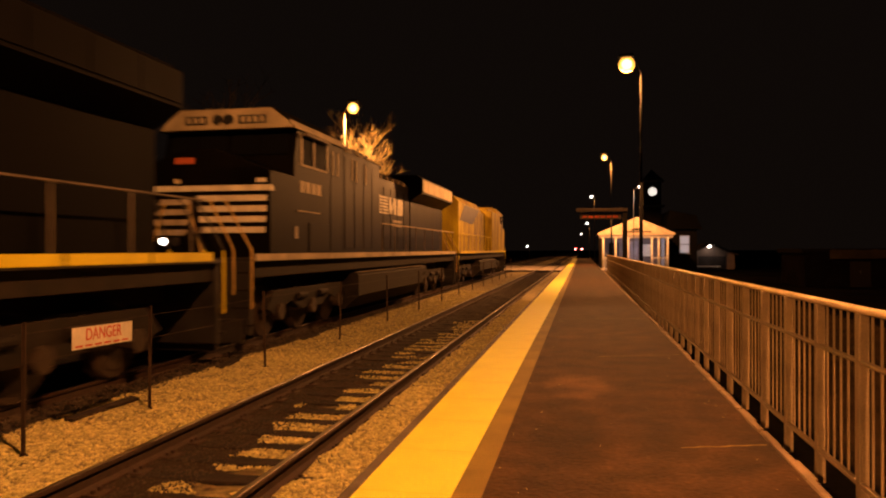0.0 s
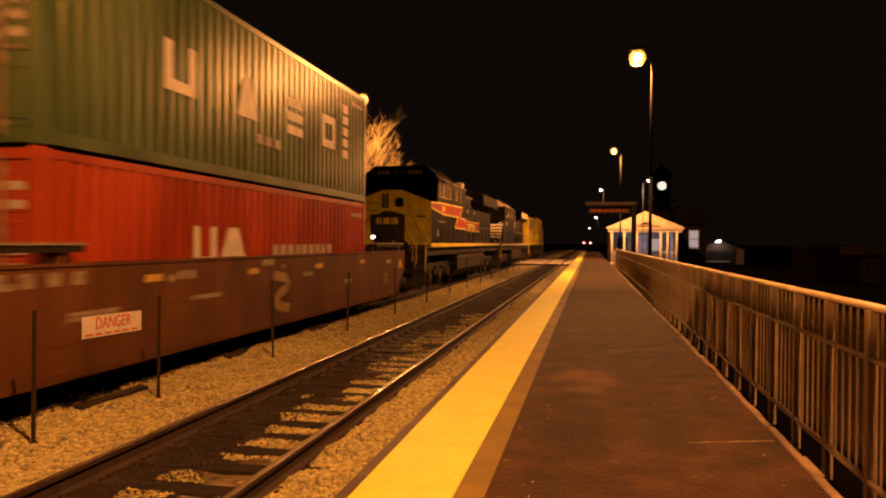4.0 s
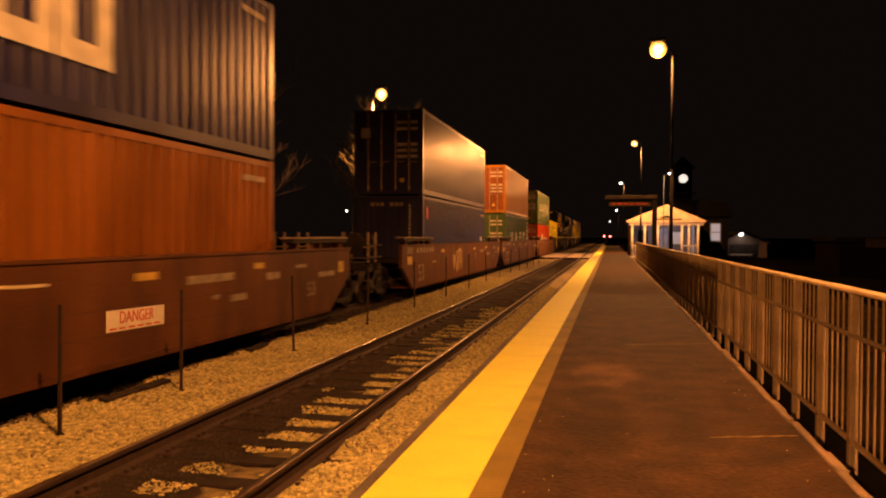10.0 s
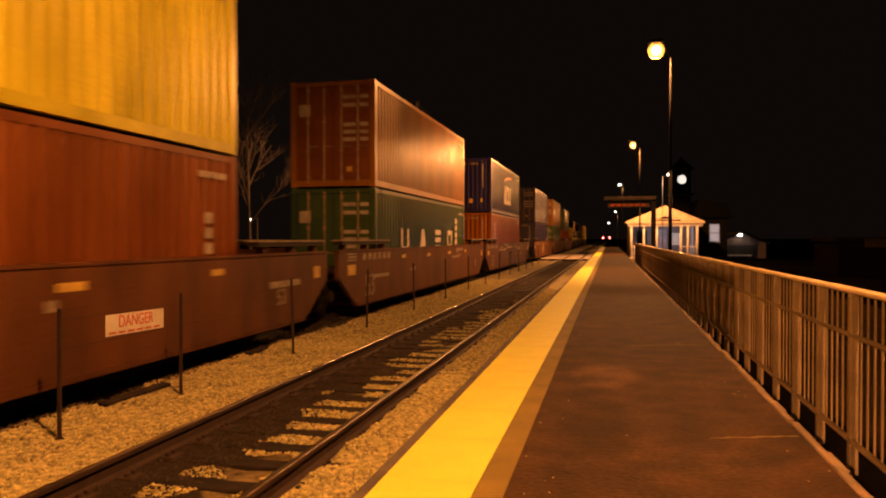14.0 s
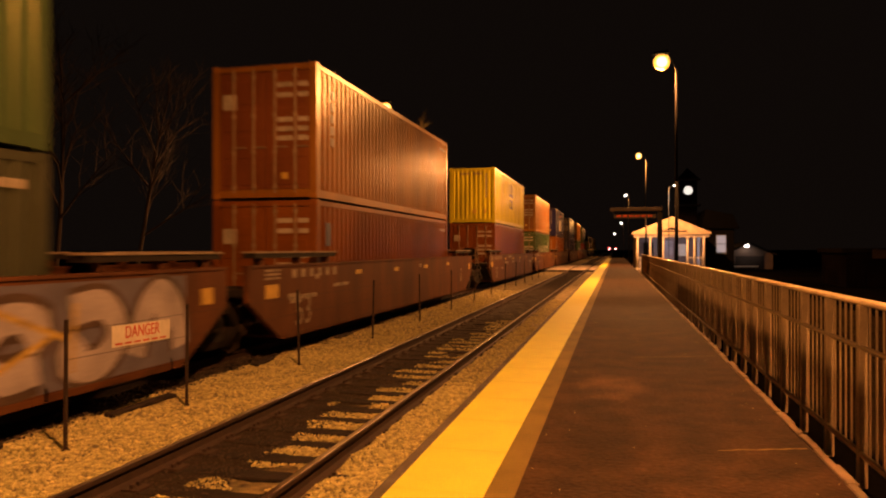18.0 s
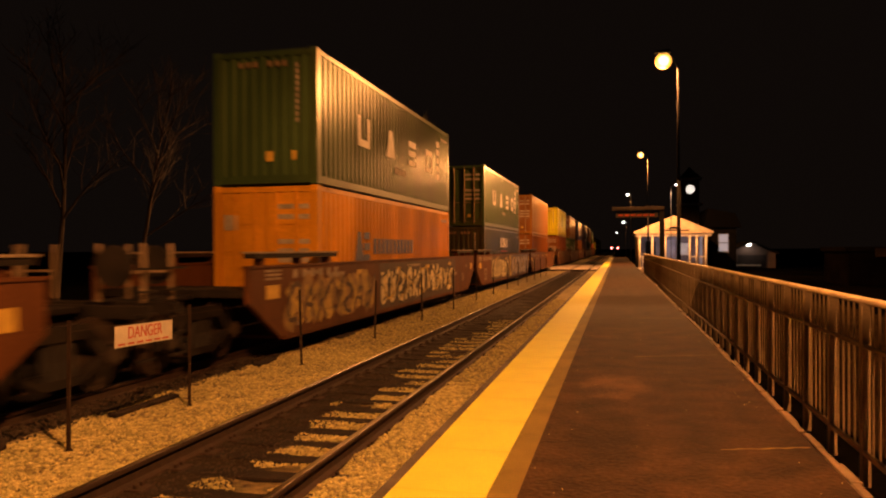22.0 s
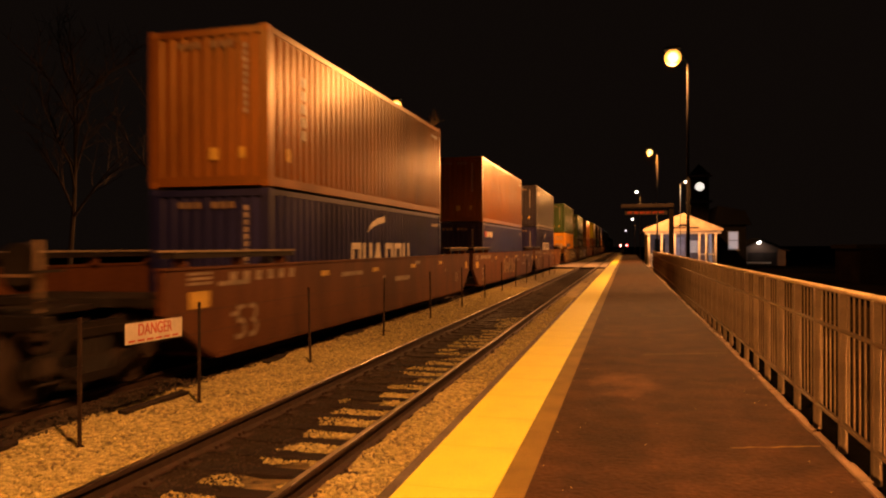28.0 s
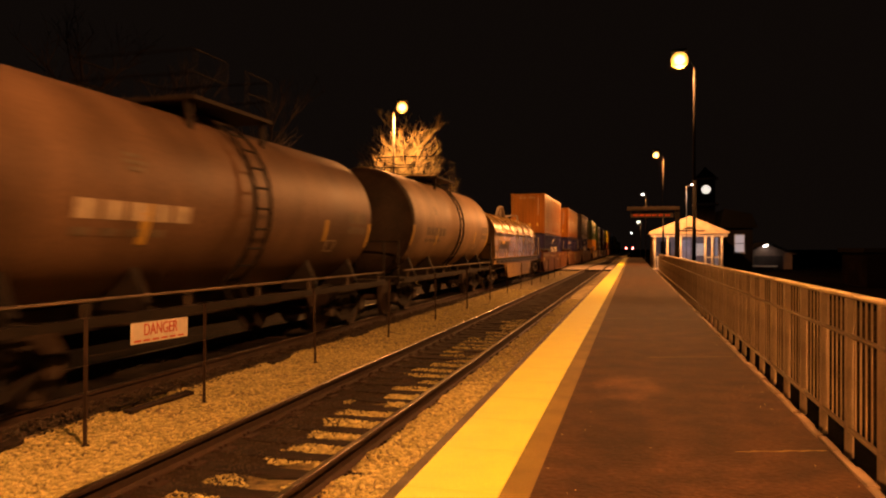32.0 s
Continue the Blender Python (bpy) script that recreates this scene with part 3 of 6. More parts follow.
def far_lamp(x, y, z, label, material, r):
    f = thing("distant_lamp", label, "street lamp", "distant lamps", pose(x, y, GROUND))
    bm = bmesh.new()
    tube(bm, (0.5, 0, 0), (0.5, 0, z - GROUND + 0.1), 0.08, 0.05, 8)
    part("pole", bm, DARK_METAL, f)
    bm = bmesh.new()
    tube(bm, (0.5, 0, z - GROUND + 0.1), (0, 0, z - GROUND + 0.12), 0.04, seg=6)
    part("arm", bm, DARK_METAL, f)
    bm = bmesh.new()
    bmesh.ops.create_uvsphere(bm, u_segments=10, v_segments=6, radius=r, matrix=Matrix.Translation((0, 0, z - GROUND)) @ Matrix.Diagonal((1.2, 1, 0.7, 1)))
    part("bowl", bm, material, f, smooth=True)


far_lamp(1.51, 120, 10.0, "small distant white street lamp", WHITE_GLOW, 0.2)
far_lamp(1.3, 180, 7.7, "small distant white street lamp", WHITE_GLOW, 0.22)
far_lamp(-0.4, 260, 6.7, "small distant white street lamp", WHITE_GLOW, 0.22)
far_lamp(-14.0, 190, 2.3, "small distant white street lamp", WHITE_GLOW, 0.22)


for x, y, z in ((-26.0, 45.0, 3.2), (-23.7, 45.0, 2.7), (-22.5, 60.0, 3.6)):
    far_lamp(x, y, z, "small distant white lamp beyond the trees", WHITE_GLOW, 0.09)


def white_lamp():
    f = thing("street_lamp", "slim pole lamp with a white light by the station", "street lamp", at=beyond(46.0) @ pose(3.12, 0, GROUND))
    t = 5.17 - GROUND
    bm = bmesh.new()
    tube(bm, (0, 0, 0), (0, 0, t), 0.024, 0.02, 10)
    part("pole", bm, LIT_POLE, f, smooth=True)
    bm = bmesh.new()
    tube(bm, (0, 0, t - 0.05), (0.33, 0, t + 0.1), 0.03, 0.03, 8)
    part("arm", bm, LIT_POLE, f)
    bm = bmesh.new()
    bmesh.ops.create_uvsphere(bm, u_segments=12, v_segments=6, radius=0.09, matrix=Matrix.Translation((0.36, 0, t + 0.1)) @ Matrix.Diagonal((1.3, 1, 0.6, 1)))
    b = part("bowl", bm, WHITE_GLOW, f, "glowing white lamp bowl", smooth=True)
    b.visible_shadow = False


white_lamp()


def clock_tower():
    c = thing("clock_tower", "dark square clock tower with a round lit face", "clock tower", at=pose(7.73, 84.0, GROUND))
    z = 7.87 - GROUND
    # near-black boards hold the tower's unlit look in their colour
    dark = mat("tower_boards", (0.006, 0.005, 0.005), 0.8, shine=0.05, var=0.3, scale=2, fine=20)
    boxes("tower_wall", dark, c, [(-0.95, 0.95, 0.16, 2.06, 0, z + 1.1)])
    for x in (-0.95, 0.75):
        boxes("corner_board", dark, c, [(x, x + 0.2, 0.1, 0.16, 0, z + 1.1)], bevel=0.01)
    for lo, hi, w in ((z - 1.75, z - 1.5, 1.3), (z + 1.1, z + 1.3, 1.25)):
        boxes("cornice", mat("tower_trim", (0.04, 0.034, 0.032), 0.7, shine=0.1, var=0.3, scale=3), c, [(-w, w, -0.1, 2.3, lo, hi)], "weathered pale cornice", 0.03)
    bm = bmesh.new()
    v = [bm.verts.new(p) for p in ((-1.15, 0.0, z + 1.3), (1.15, 0.0, z + 1.3), (1.15, 2.2, z + 1.3), (-1.15, 2.2, z + 1.3), (0, 1.1, z + 2.6))]
    for q in ((3, 2, 1, 0), (0, 1, 4), (1, 2, 4), (2, 3, 4), (3, 0, 4)):
        bm.faces.new([v[i] for i in q])
    part("spire", bm, dark, c)
    bm = bmesh.new()
    tube(bm, (0, 0.02, z), (0, 0.17, z), 0.53, 0.53, 32)
    case = part("case", bm, DARK_METAL, c)
    bm = bmesh.new()
    tube(bm, (0, -0.01, z), (0, 0.018, z), 0.47, 0.47, 32)
    part("face", bm, CLOCK_GLOW, case, "glowing white clock face")
    for k in range(12):
        a = k * math.pi / 6
        bm = bmesh.new()
        tube(bm, (0.34 * math.sin(a), -0.014, z + 0.34 * math.cos(a)), (0.42 * math.sin(a), -0.014, z + 0.42 * math.cos(a)), 0.016, seg=5)
        part("hour_mark", bm, BLACK_PAINT, case)
    for a, ln in ((radians(150), 0.2), (radians(290), 0.32)):
        bm = bmesh.new()
        tube(bm, (0, -0.022, z), (ln * math.sin(a), -0.022, z + ln * math.cos(a)), 0.024, 0.012, 5)
        part("clock_pointer", bm, BLACK_PAINT, case)


clock_tower()


def canopy():
    c = thing("platform_canopy", "dark steel sign canopy on a thick column over the platform", "canopy", at=pose(0, 36.0, 0))
    boxes("column", MAST_BLACK, c, [(1.92, 2.14, -0.11, 0.11, -0.7, 3.36)], bevel=0.015)
    boxes("beam", GRIME, c, [(-0.27, 2.14, -0.16, 0.16, 3.24, 3.42)], bevel=0.02)
    boxes("sign_board", GRIME, c, [(-0.1, 1.85, -0.06, 0.06, 2.9, 3.17)], "dull brown sign board with illegible lines", 0.01)
    boxes("sign_line", mat("sign_red", (0.2, 0.035, 0.015), 0.7, shine=0.1, var=0.6, scale=7), c, [(0.02 + 0.29 * k, 0.24 + 0.29 * k, -0.066, -0.06, 2.97, 3.06) for k in range(6)])
    boxes("hanger", DARK_METAL, c, [(0.2, 0.24, -0.02, 0.02, 3.17, 3.24), (1.5, 1.54, -0.02, 0.02, 3.17, 3.24)])


canopy()

# ---------------------------------------------------------------- station building and its neighbours
def station():
    s = thing("station_shelter", "small gabled station shelter with white porch posts and cream gable", "station", at=beyond(52.0))
    wall = mat("shelter_siding", (0.42, 0.39, 0.38), 0.7, var=0.2, scale=2, fine=30)
    gable = mat("gable_boards", (0.72, 0.56, 0.38), 0.65, var=0.2, scale=3, fine=40)
    roofm = mat("roof_shingle", (0.07, 0.055, 0.045), 0.9, var=0.4, scale=3, fine=20)
    xl, xr, ap, ev, rz = 1.1, 6.25, 3.72, 2.46, 3.53
    for pts in ([(xl, ev), (ap, rz), (ap, rz + 0.1), (xl, ev + 0.1)], [(xr, ev), (ap, rz), (ap, rz + 0.1), (xr, ev + 0.1)]):
        bm = bmesh.new()
        prism(bm, pts, "y", 0.03, 10)
        part("roof_slope", bm, roofm, s)
    bm = bmesh.new()
    prism(bm, [(xl - 0.03, ev - 0.02), (xr + 0.03, ev - 0.02), (xr + 0.03, ev + 0.1), (ap, rz + 0.13), (xl - 0.03, ev + 0.1)], "y", -0.06, 0.028)
    g = part("gable", bm, gable, s, "cream boarded gable")
    pieces("gable_batten", gable, g, [(xl + 0.3 + k * 0.36, xl + 0.33 + k * 0.36, -0.068, -0.06, ev + 0.06, ev + 0.06 + min(k, 13 - k) * 0.135 + 0.02) for k in range(1, 13)])
    boxes("gable_lettering", BLACK_PAINT, g, [(2.75, 4.7, -0.08, -0.068, 2.6, 2.68)], "dark line of illegible lettering")
    bm = bmesh.new()
    prism(bm, [(3.25, 2.74), (4.2, 2.74), (3.95, 2.86), (3.72, 2.92), (3.5, 2.86)], "y", -0.08, -0.068)
    part("gable_emblem", bm, DARK_METAL, g, "dark arched emblem")
    boxes("fascia_beam", wall, s, [(xl + 0.1, xr - 0.1, 0.0, 0.16, ev - 0.24, ev - 0.02)], bevel=0.01)
    boxes("floor", CONCRETE, s, [(xl, xr, -0.5, 10, GROUND, -0.02)])
    boxes("side_wall", wall, s, [(xl + 0.28, xl + 0.42, 0.2, 9.8, 0, ev - 0.1)])
    boxes("side_wall", wall, s, [(xr - 0.42, xr - 0.28, 2.6, 9.8, 0, ev - 0.1)])
    boxes("back_wall", mat("back_wall", (0.16, 0.12, 0.11), 0.7, var=0.3, scale=2), s, [(xl + 0.42, xr - 0.42, 5.0, 5.14, 0, ev)])
    boxes("porch_ceiling", wall, s, [(xl + 0.2, xr - 0.2, 0.16, 9.8, ev - 0.06, ev)])
    for x in (1.45, 2.3, 3.15, 4.75, 5.2, 5.8):
        bm = bmesh.new()
        tube(bm, (x, 0.05, 0), (x, 0.05, ev - 0.18), 0.085, 0.075, 12)
        p = part("porch_post", bm, WHITE_PAINT, s, "white turned porch post", smooth=True)
        boxes("capital", WHITE_PAINT, p, [(x - 0.12, x + 0.12, -0.07, 0.17, ev - 0.3, ev - 0.24)])
        boxes("plinth", WHITE_PAINT, p, [(x - 0.12, x + 0.12, -0.07, 0.17, 0, 0.1)])
    pieces("hand_rail", WHITE_PAINT, s, [(1.45, 3.15, 0.03, 0.08, 0.8, 0.88), (4.75, 5.8, 0.03, 0.08, 0.8, 0.88)])
    pieces("baluster", WHITE_PAINT, s, [(1.5 + k * 0.13, 1.54 + k * 0.13, 0.04, 0.07, 0.1, 0.8) for k in range(13)])
    win = boxes("window", BLACK_PAINT, s, [(2.0, 2.75, 4.93, 4.99, 0.9, 1.95)], "dark shelter window")
    boxes("pane", GLASS_DARK, win, [(2.05, 2.35, 4.91, 4.93, 0.95, 1.9), (2.4, 2.7, 4.91, 4.93, 0.95, 1.9)])
    d = boxes("door", mat("shelter_door", (0.25, 0.2, 0.2), 0.5), s, [(3.3, 4.15, 4.92, 4.99, 0, 2.05)], "grey panelled door", 0.01)
    boxes("handle", POLE_METAL, d, [(3.36, 3.42, 4.88, 4.92, 1.0, 1.04)])
    boxes("notice_board", WHITE_SIGN, s, [(4.45, 5.1, 4.9, 4.99, 0.9, 1.8)], "white notice board")
    bm = bmesh.new()
    box(bm, 3.2, 4.3, 2.0, 2.2, ev - 0.12, ev - 0.07)
    part("ceiling_light", bm, WHITE_GLOW, s, "glowing ceiling light")


station()


def dark_house():
    h = thing("house", "dark clapboard house with one lit sash window", "house", at=beyond(58.0))
    # wall and roof coloured near-black so the house stays unlit
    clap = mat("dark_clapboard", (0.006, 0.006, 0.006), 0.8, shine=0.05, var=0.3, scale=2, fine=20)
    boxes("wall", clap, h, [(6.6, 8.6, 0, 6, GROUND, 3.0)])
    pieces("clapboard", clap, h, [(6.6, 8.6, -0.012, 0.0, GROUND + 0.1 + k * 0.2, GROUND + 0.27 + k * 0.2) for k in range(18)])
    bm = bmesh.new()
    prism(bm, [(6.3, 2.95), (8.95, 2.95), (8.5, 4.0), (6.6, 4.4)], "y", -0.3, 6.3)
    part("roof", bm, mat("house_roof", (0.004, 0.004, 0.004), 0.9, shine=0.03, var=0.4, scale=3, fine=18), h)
    w = boxes("window", mat("sash_paint", (0.12, 0.115, 0.12), 0.6), h, [(7.3, 7.36, -0.06, 0, 1.1, 2.5), (8.02, 8.08, -0.06, 0, 1.1, 2.5), (7.36, 8.02, -0.06, 0, 2.44, 2.5), (7.36, 8.02, -0.06, 0, 1.1, 1.16), (7.36, 8.02, -0.06, 0, 1.77, 1.83), (7.25, 8.13, -0.1, 0, 1.04, 1.1)], "pale sash window frame")
    for z0, z1 in ((1.16, 1.77), (1.83, 2.44)):
        boxes("pane", WINDOW_GLOW, w, [(7.36, 8.02, -0.03, -0.015, z0, z1)], "lit window pane")


dark_house()


def garage():
    g = thing("garage", "low gabled garage with a lit wall lamp over its front", "garage", at=beyond(62.0))
    body = mat("garage_wall", (0.07, 0.045, 0.032), 0.8, var=0.3, scale=1.5, fine=16)
    bm = bmesh.new()
    prism(bm, [(8.6, GROUND), (12.1, GROUND), (12.1, 1.0), (10.35, 1.8), (8.6, 1.0)], "y", 0, 6)
    part("wall", bm, body, g)
    for a, b in (((8.35, 0.92), (10.35, 1.84)), ((12.35, 0.92), (10.35, 1.84))):
        bm = bmesh.new()
        prism(bm, [a, b, (b[0], b[1] + 0.1), (a[0], a[1] + 0.1)], "y", -0.25, 6.2)
        part("roof_slope", bm, mat("garage_roof", (0.012, 0.011, 0.01), 0.9, shine=0.1), g)
    bm = bmesh.new()
    bmesh.ops.create_uvsphere(bm, u_segments=12, v_segments=6, radius=0.17, matrix=Matrix.Translation((10.1, -0.12, 1.68)) @ Matrix.Diagonal((1.2, 0.7, 0.7, 1)))
    w = part("wall_lamp", bm, WHITE_GLOW, g, "glowing white wall lamp", smooth=True)
    w.visible_shadow = False
    boxes("door", mat("garage_door", (0.03, 0.024, 0.022), 0.7, shine=0.1), g, [(9.3, 11.4, -0.03, 0, GROUND, 0.85)], "panelled garage door")
    b = thing("bench", "long pale bench in front of the garage", "bench", at=beyond(61.72) @ pose(10.05, 0, GROUND))
    boxes("seat", WHITE_PAINT, b, [(-0.9, 0.9, -0.2, 0.2, 0.74, 0.83)])
    for x in (-0.75, 0.75):
        boxes("leg", DARK_METAL, b, [(x - 0.05, x + 0.05, -0.18, 0.18, 0, 0.74)])


garage()


def shed():
    """A low building beyond the station's yard, near-black as unlit, a little caught light put into its eaves board's
    colour.
    """
    h = thing("shed", "low dark yard shed with a pale eaves board", "shed", at=pose(12.6, 45.0, GROUND))
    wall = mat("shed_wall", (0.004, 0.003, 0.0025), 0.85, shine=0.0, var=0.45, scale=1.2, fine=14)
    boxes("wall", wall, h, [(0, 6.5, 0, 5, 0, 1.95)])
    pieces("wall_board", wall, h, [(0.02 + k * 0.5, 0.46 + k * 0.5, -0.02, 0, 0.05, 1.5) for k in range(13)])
    boxes("eaves_board", mat("shed_trim", (0.016, 0.011, 0.007), 0.8, shine=0.1, var=0.5, scale=1.6), h, [(1.3, 6.6, -0.16, -0.1, 1.62, 2.12)], "pale eaves board", 0.01)
    boxes("roof", mat("shed_roof", (0.005, 0.0045, 0.004), 0.9, shine=0.0), h, [(-0.2, 6.7, -0.1, 5.2, 1.95, 2.2)])
    d = boxes("door", mat("shed_door", (0.008, 0.006, 0.005), 0.8, shine=0.1), h, [(2.4, 3.5, -0.05, -0.022, 0.0, 1.45)], "dark double door", 0.01)
    boxes("handle", DARK_METAL, d, [(2.9, 2.94, -0.08, -0.05, 0.8, 0.95)])


shed()


def signal(x, y):
    s = thing("rail_signal", "low railway signal with glowing red lamps", "signal", at=pose(x, y, RAIL - 0.15))
    z = 1.5 - RAIL + 0.15
    boxes("mast", DARK_METAL, s, [(-0.05, 0.05, -0.05, 0.05, 0, z + 0.2)])
    boxes("crossarm", DARK_METAL, s, [(-0.75, 0.75, -0.03, 0.03, z - 0.05, z + 0.05)])
    for dx in (-0.6, 0.6):
        bm = bmesh.new()
        tube(bm, (dx, -0.06, z), (dx, -0.05, z), 0.27, 0.27, 20)
        part("backplate", bm, BLACK_PAINT, s)
        bm = bmesh.new()
        tube(bm, (dx, -0.1, z), (dx, -0.06, z), 0.19, 0.19, 16)
        lens = part("lens", bm, RED_GLOW, s, "glowing red lens")
        bm = bmesh.new()
        tube(bm, (dx, -0.11, z), (dx, -0.1, z), 0.1, 0.1, 12)
        part("bulb", bm, WHITE_GLOW, lens, "white-hot bulb behind the lens")


signal(-0.66, 145.0)

# road crossing of pale panels over both tracks
bm = bmesh.new()
for x0, x1 in ((-10.5, FAR_TRACK - 0.86), (FAR_TRACK - 0.64, FAR_TRACK + 0.64), (FAR_TRACK + 0.86, NEAR_TRACK - 0.86), (NEAR_TRACK - 0.64, NEAR_TRACK + 0.64), (NEAR_TRACK + 0.86, -1.42)):
    for j in range(6):
        box(bm, x0, x1, 64 + j * 3.0, 66.98 + j * 3.0, BED - 0.028, RAIL - 0.006, 0.01)
setting("road_crossing", bm, mat("crossing_concrete", (0.5, 0.42, 0.34), 0.85, var=0.3, scale=1.5, fine=40, bump=0.3), "pale concrete road crossing panels set between the rails", "road")


# a shadow line before the crossing, laid in as a dark strip
bm = bmesh.new()
box(bm, -10.5, -1.42, 63.3, 63.98, BED - 0.028, RAIL - 0.02, 0.01)
setting("crossing_header", bm, TIE_WOOD, "dark strip for the shadow line before the road crossing", "road")


# ---------------------------------------------------------------- bare trees beyond the far track
def bare_tree(name, x, y, height, spread, seed, material, label, group="", depth=3):
    """A leader with limbs that wander outward and up, branching down to thin twigs."""
    rng = random.Random(seed)
    t = thing(name, label, "tree", group, pose(x, y, GROUND))
    wood, twigs = ([], []), ([], [])

    def limb(store, a, b, r0, r1, seg):
        d = (b - a).normalized()
        u = d.orthogonal().normalized()
        w = d.cross(u)
        verts, faces = store
        k = len(verts)
        for p, r in ((a, r0), (b, r1)):
            verts.extend(tuple(p + (u * math.cos(6.2832 * i / seg) + w * math.sin(6.2832 * i / seg)) * r) for i in range(seg))
        faces.extend((k + i, k + (i + 1) % seg, k + seg + (i + 1) % seg, k + seg + i) for i in range(seg))

    def grow(p, d, length, r, level):
        steps = 5 if level == 0 else 3
        store, seg = (wood, 7) if level < 2 else (twigs, 3)
        points, way = [p], d
        for i in range(steps):
            sway = 0.07 if level == 0 else 0.24
            way = (way + Vector((rng.uniform(-1, 1), rng.uniform(-1, 1), rng.uniform(-0.6, 1.0))) * sway).normalized()
            points.append(points[-1] + way * length / steps)
        for i in range(steps):
            limb(store, points[i], points[i + 1], r * (1 - 0.75 * i / steps), r * (1 - 0.75 * (i + 1) / steps), seg)
        if level >= depth:
            return
        count = (11, 7, 5, 4)[min(level, 3)]
        for k in range(count):
            f = 0.32 + 0.66 * (k + rng.random() * 0.8) / count if level == 0 else rng.uniform(0.25, 0.98)
            i = min(steps - 1, int(f * steps))
            start = points[i].lerp(points[i + 1], f * steps - i)
            az = k * 2.4 + rng.uniform(-0.5, 0.5)
            out = Vector((math.cos(az), math.sin(az), rng.uniform(-0.15, 0.35)))
            heading = (way * 0.75 + out * spread * rng.uniform(0.7, 1.3) + Vector((0, 0, 0.12))).normalized()
            grow(start, heading, length * (0.42 if level == 0 else 0.56) * rng.uniform(0.7, 1.15) * (1.15 - 0.5 * f if level == 0 else 1), max(r * 0.45, 0.008), level + 1)

    grow(Vector((0, 0, -0.1)), Vector((rng.uniform(-0.06, 0.06), rng.uniform(-0.06, 0.06), 1)).normalized(), height * 0.86, height * 0.011, 0)
    for name_of, (verts, faces), about in (("trunk", wood, ""), ("crown", twigs, "bare branching twigs")):
        me = bpy.data.meshes.new(name_of)
        me.from_pydata(verts, [], faces)
        part(name_of, me, material, t, about)
    return t


# bark in a lit and an unlit copy: light and dark put into the colour
BARK = mat("lit_bark", (0.29, 0.245, 0.12), 0.85, var=0.3, scale=6, fine=40, bump=0.5)
UNLIT_BARK = mat("unlit_bark", (0.035, 0.025, 0.02), 0.9, var=0.3, scale=6, fine=40, bump=0.5)
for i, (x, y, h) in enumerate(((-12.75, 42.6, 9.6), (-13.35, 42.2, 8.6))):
    bare_tree("bare_tree", x, y, h, 0.62, 3 + i, BARK, "slender bare tree coloured pale as lit by the lamp beside it", "trees by the lamp", 4)
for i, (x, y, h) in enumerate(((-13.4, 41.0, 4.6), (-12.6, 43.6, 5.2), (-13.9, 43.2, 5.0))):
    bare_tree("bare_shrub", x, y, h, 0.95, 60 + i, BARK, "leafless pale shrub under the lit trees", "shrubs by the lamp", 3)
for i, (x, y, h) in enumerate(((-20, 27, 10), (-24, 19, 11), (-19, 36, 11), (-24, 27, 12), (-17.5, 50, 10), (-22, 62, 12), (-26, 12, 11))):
    bare_tree("bare_tree", x, y, h, 0.75, 20 + i, UNLIT_BARK, "bare leafless tree in the dark beyond the tracks", "dark bare trees", 3)


# ---------------------------------------------------------------- the train
# Every vehicle is built with x across, y along the track and z up from the rail's top.
TRAIN = []     # (thing, place along the train, height over the rail, turn)
WHEELS = []    # (wheelset, axle's place in its thing, radius)


def aboard(ob, q, z=0.0, turn=0):
    TRAIN.append((ob, q, z, turn))
    return ob


WHEEL_MESH = {}


def wheelset(parent, y, r):
    if r not in WHEEL_MESH:
        bm = bmesh.new()
        for s in (-1, 1):
            tube(bm, (s * 0.7, 0, 0), (s * 0.735, 0, 0), r + 0.03, r + 0.028, 26)
            tube(bm, (s * 0.735, 0, 0), (s * 0.835, 0, 0), r, r - 0.004, 26)
            tube(bm, (s * 0.835, 0, 0), (s * 0.85, 0, 0), r * 0.82, r * 0.8, 20)
            tube(bm, (s * 0.85, 0, 0), (s * 1.0, 0, 0), 0.1, 0.09, 12)
            for k in range(3):
                a = k * 2.094
                tube(bm, (s * 0.85, 0.6 * r * math.cos(a), 0.6 * r * math.sin(a)), (s * 0.858, 0.6 * r * math.cos(a), 0.6 * r * math.sin(a)), 0.05, seg=8)
        tube(bm, (-0.7, 0, 0), (0.7, 0, 0), 0.085, seg=10)
        WHEEL_MESH[r] = finish(bm, "wheelset")
    w = part("wheelset", WHEEL_MESH[r], WHEEL_STEEL, parent)
    w.location = (0, y, r)
    WHEELS.append((w, y, r))
    return w


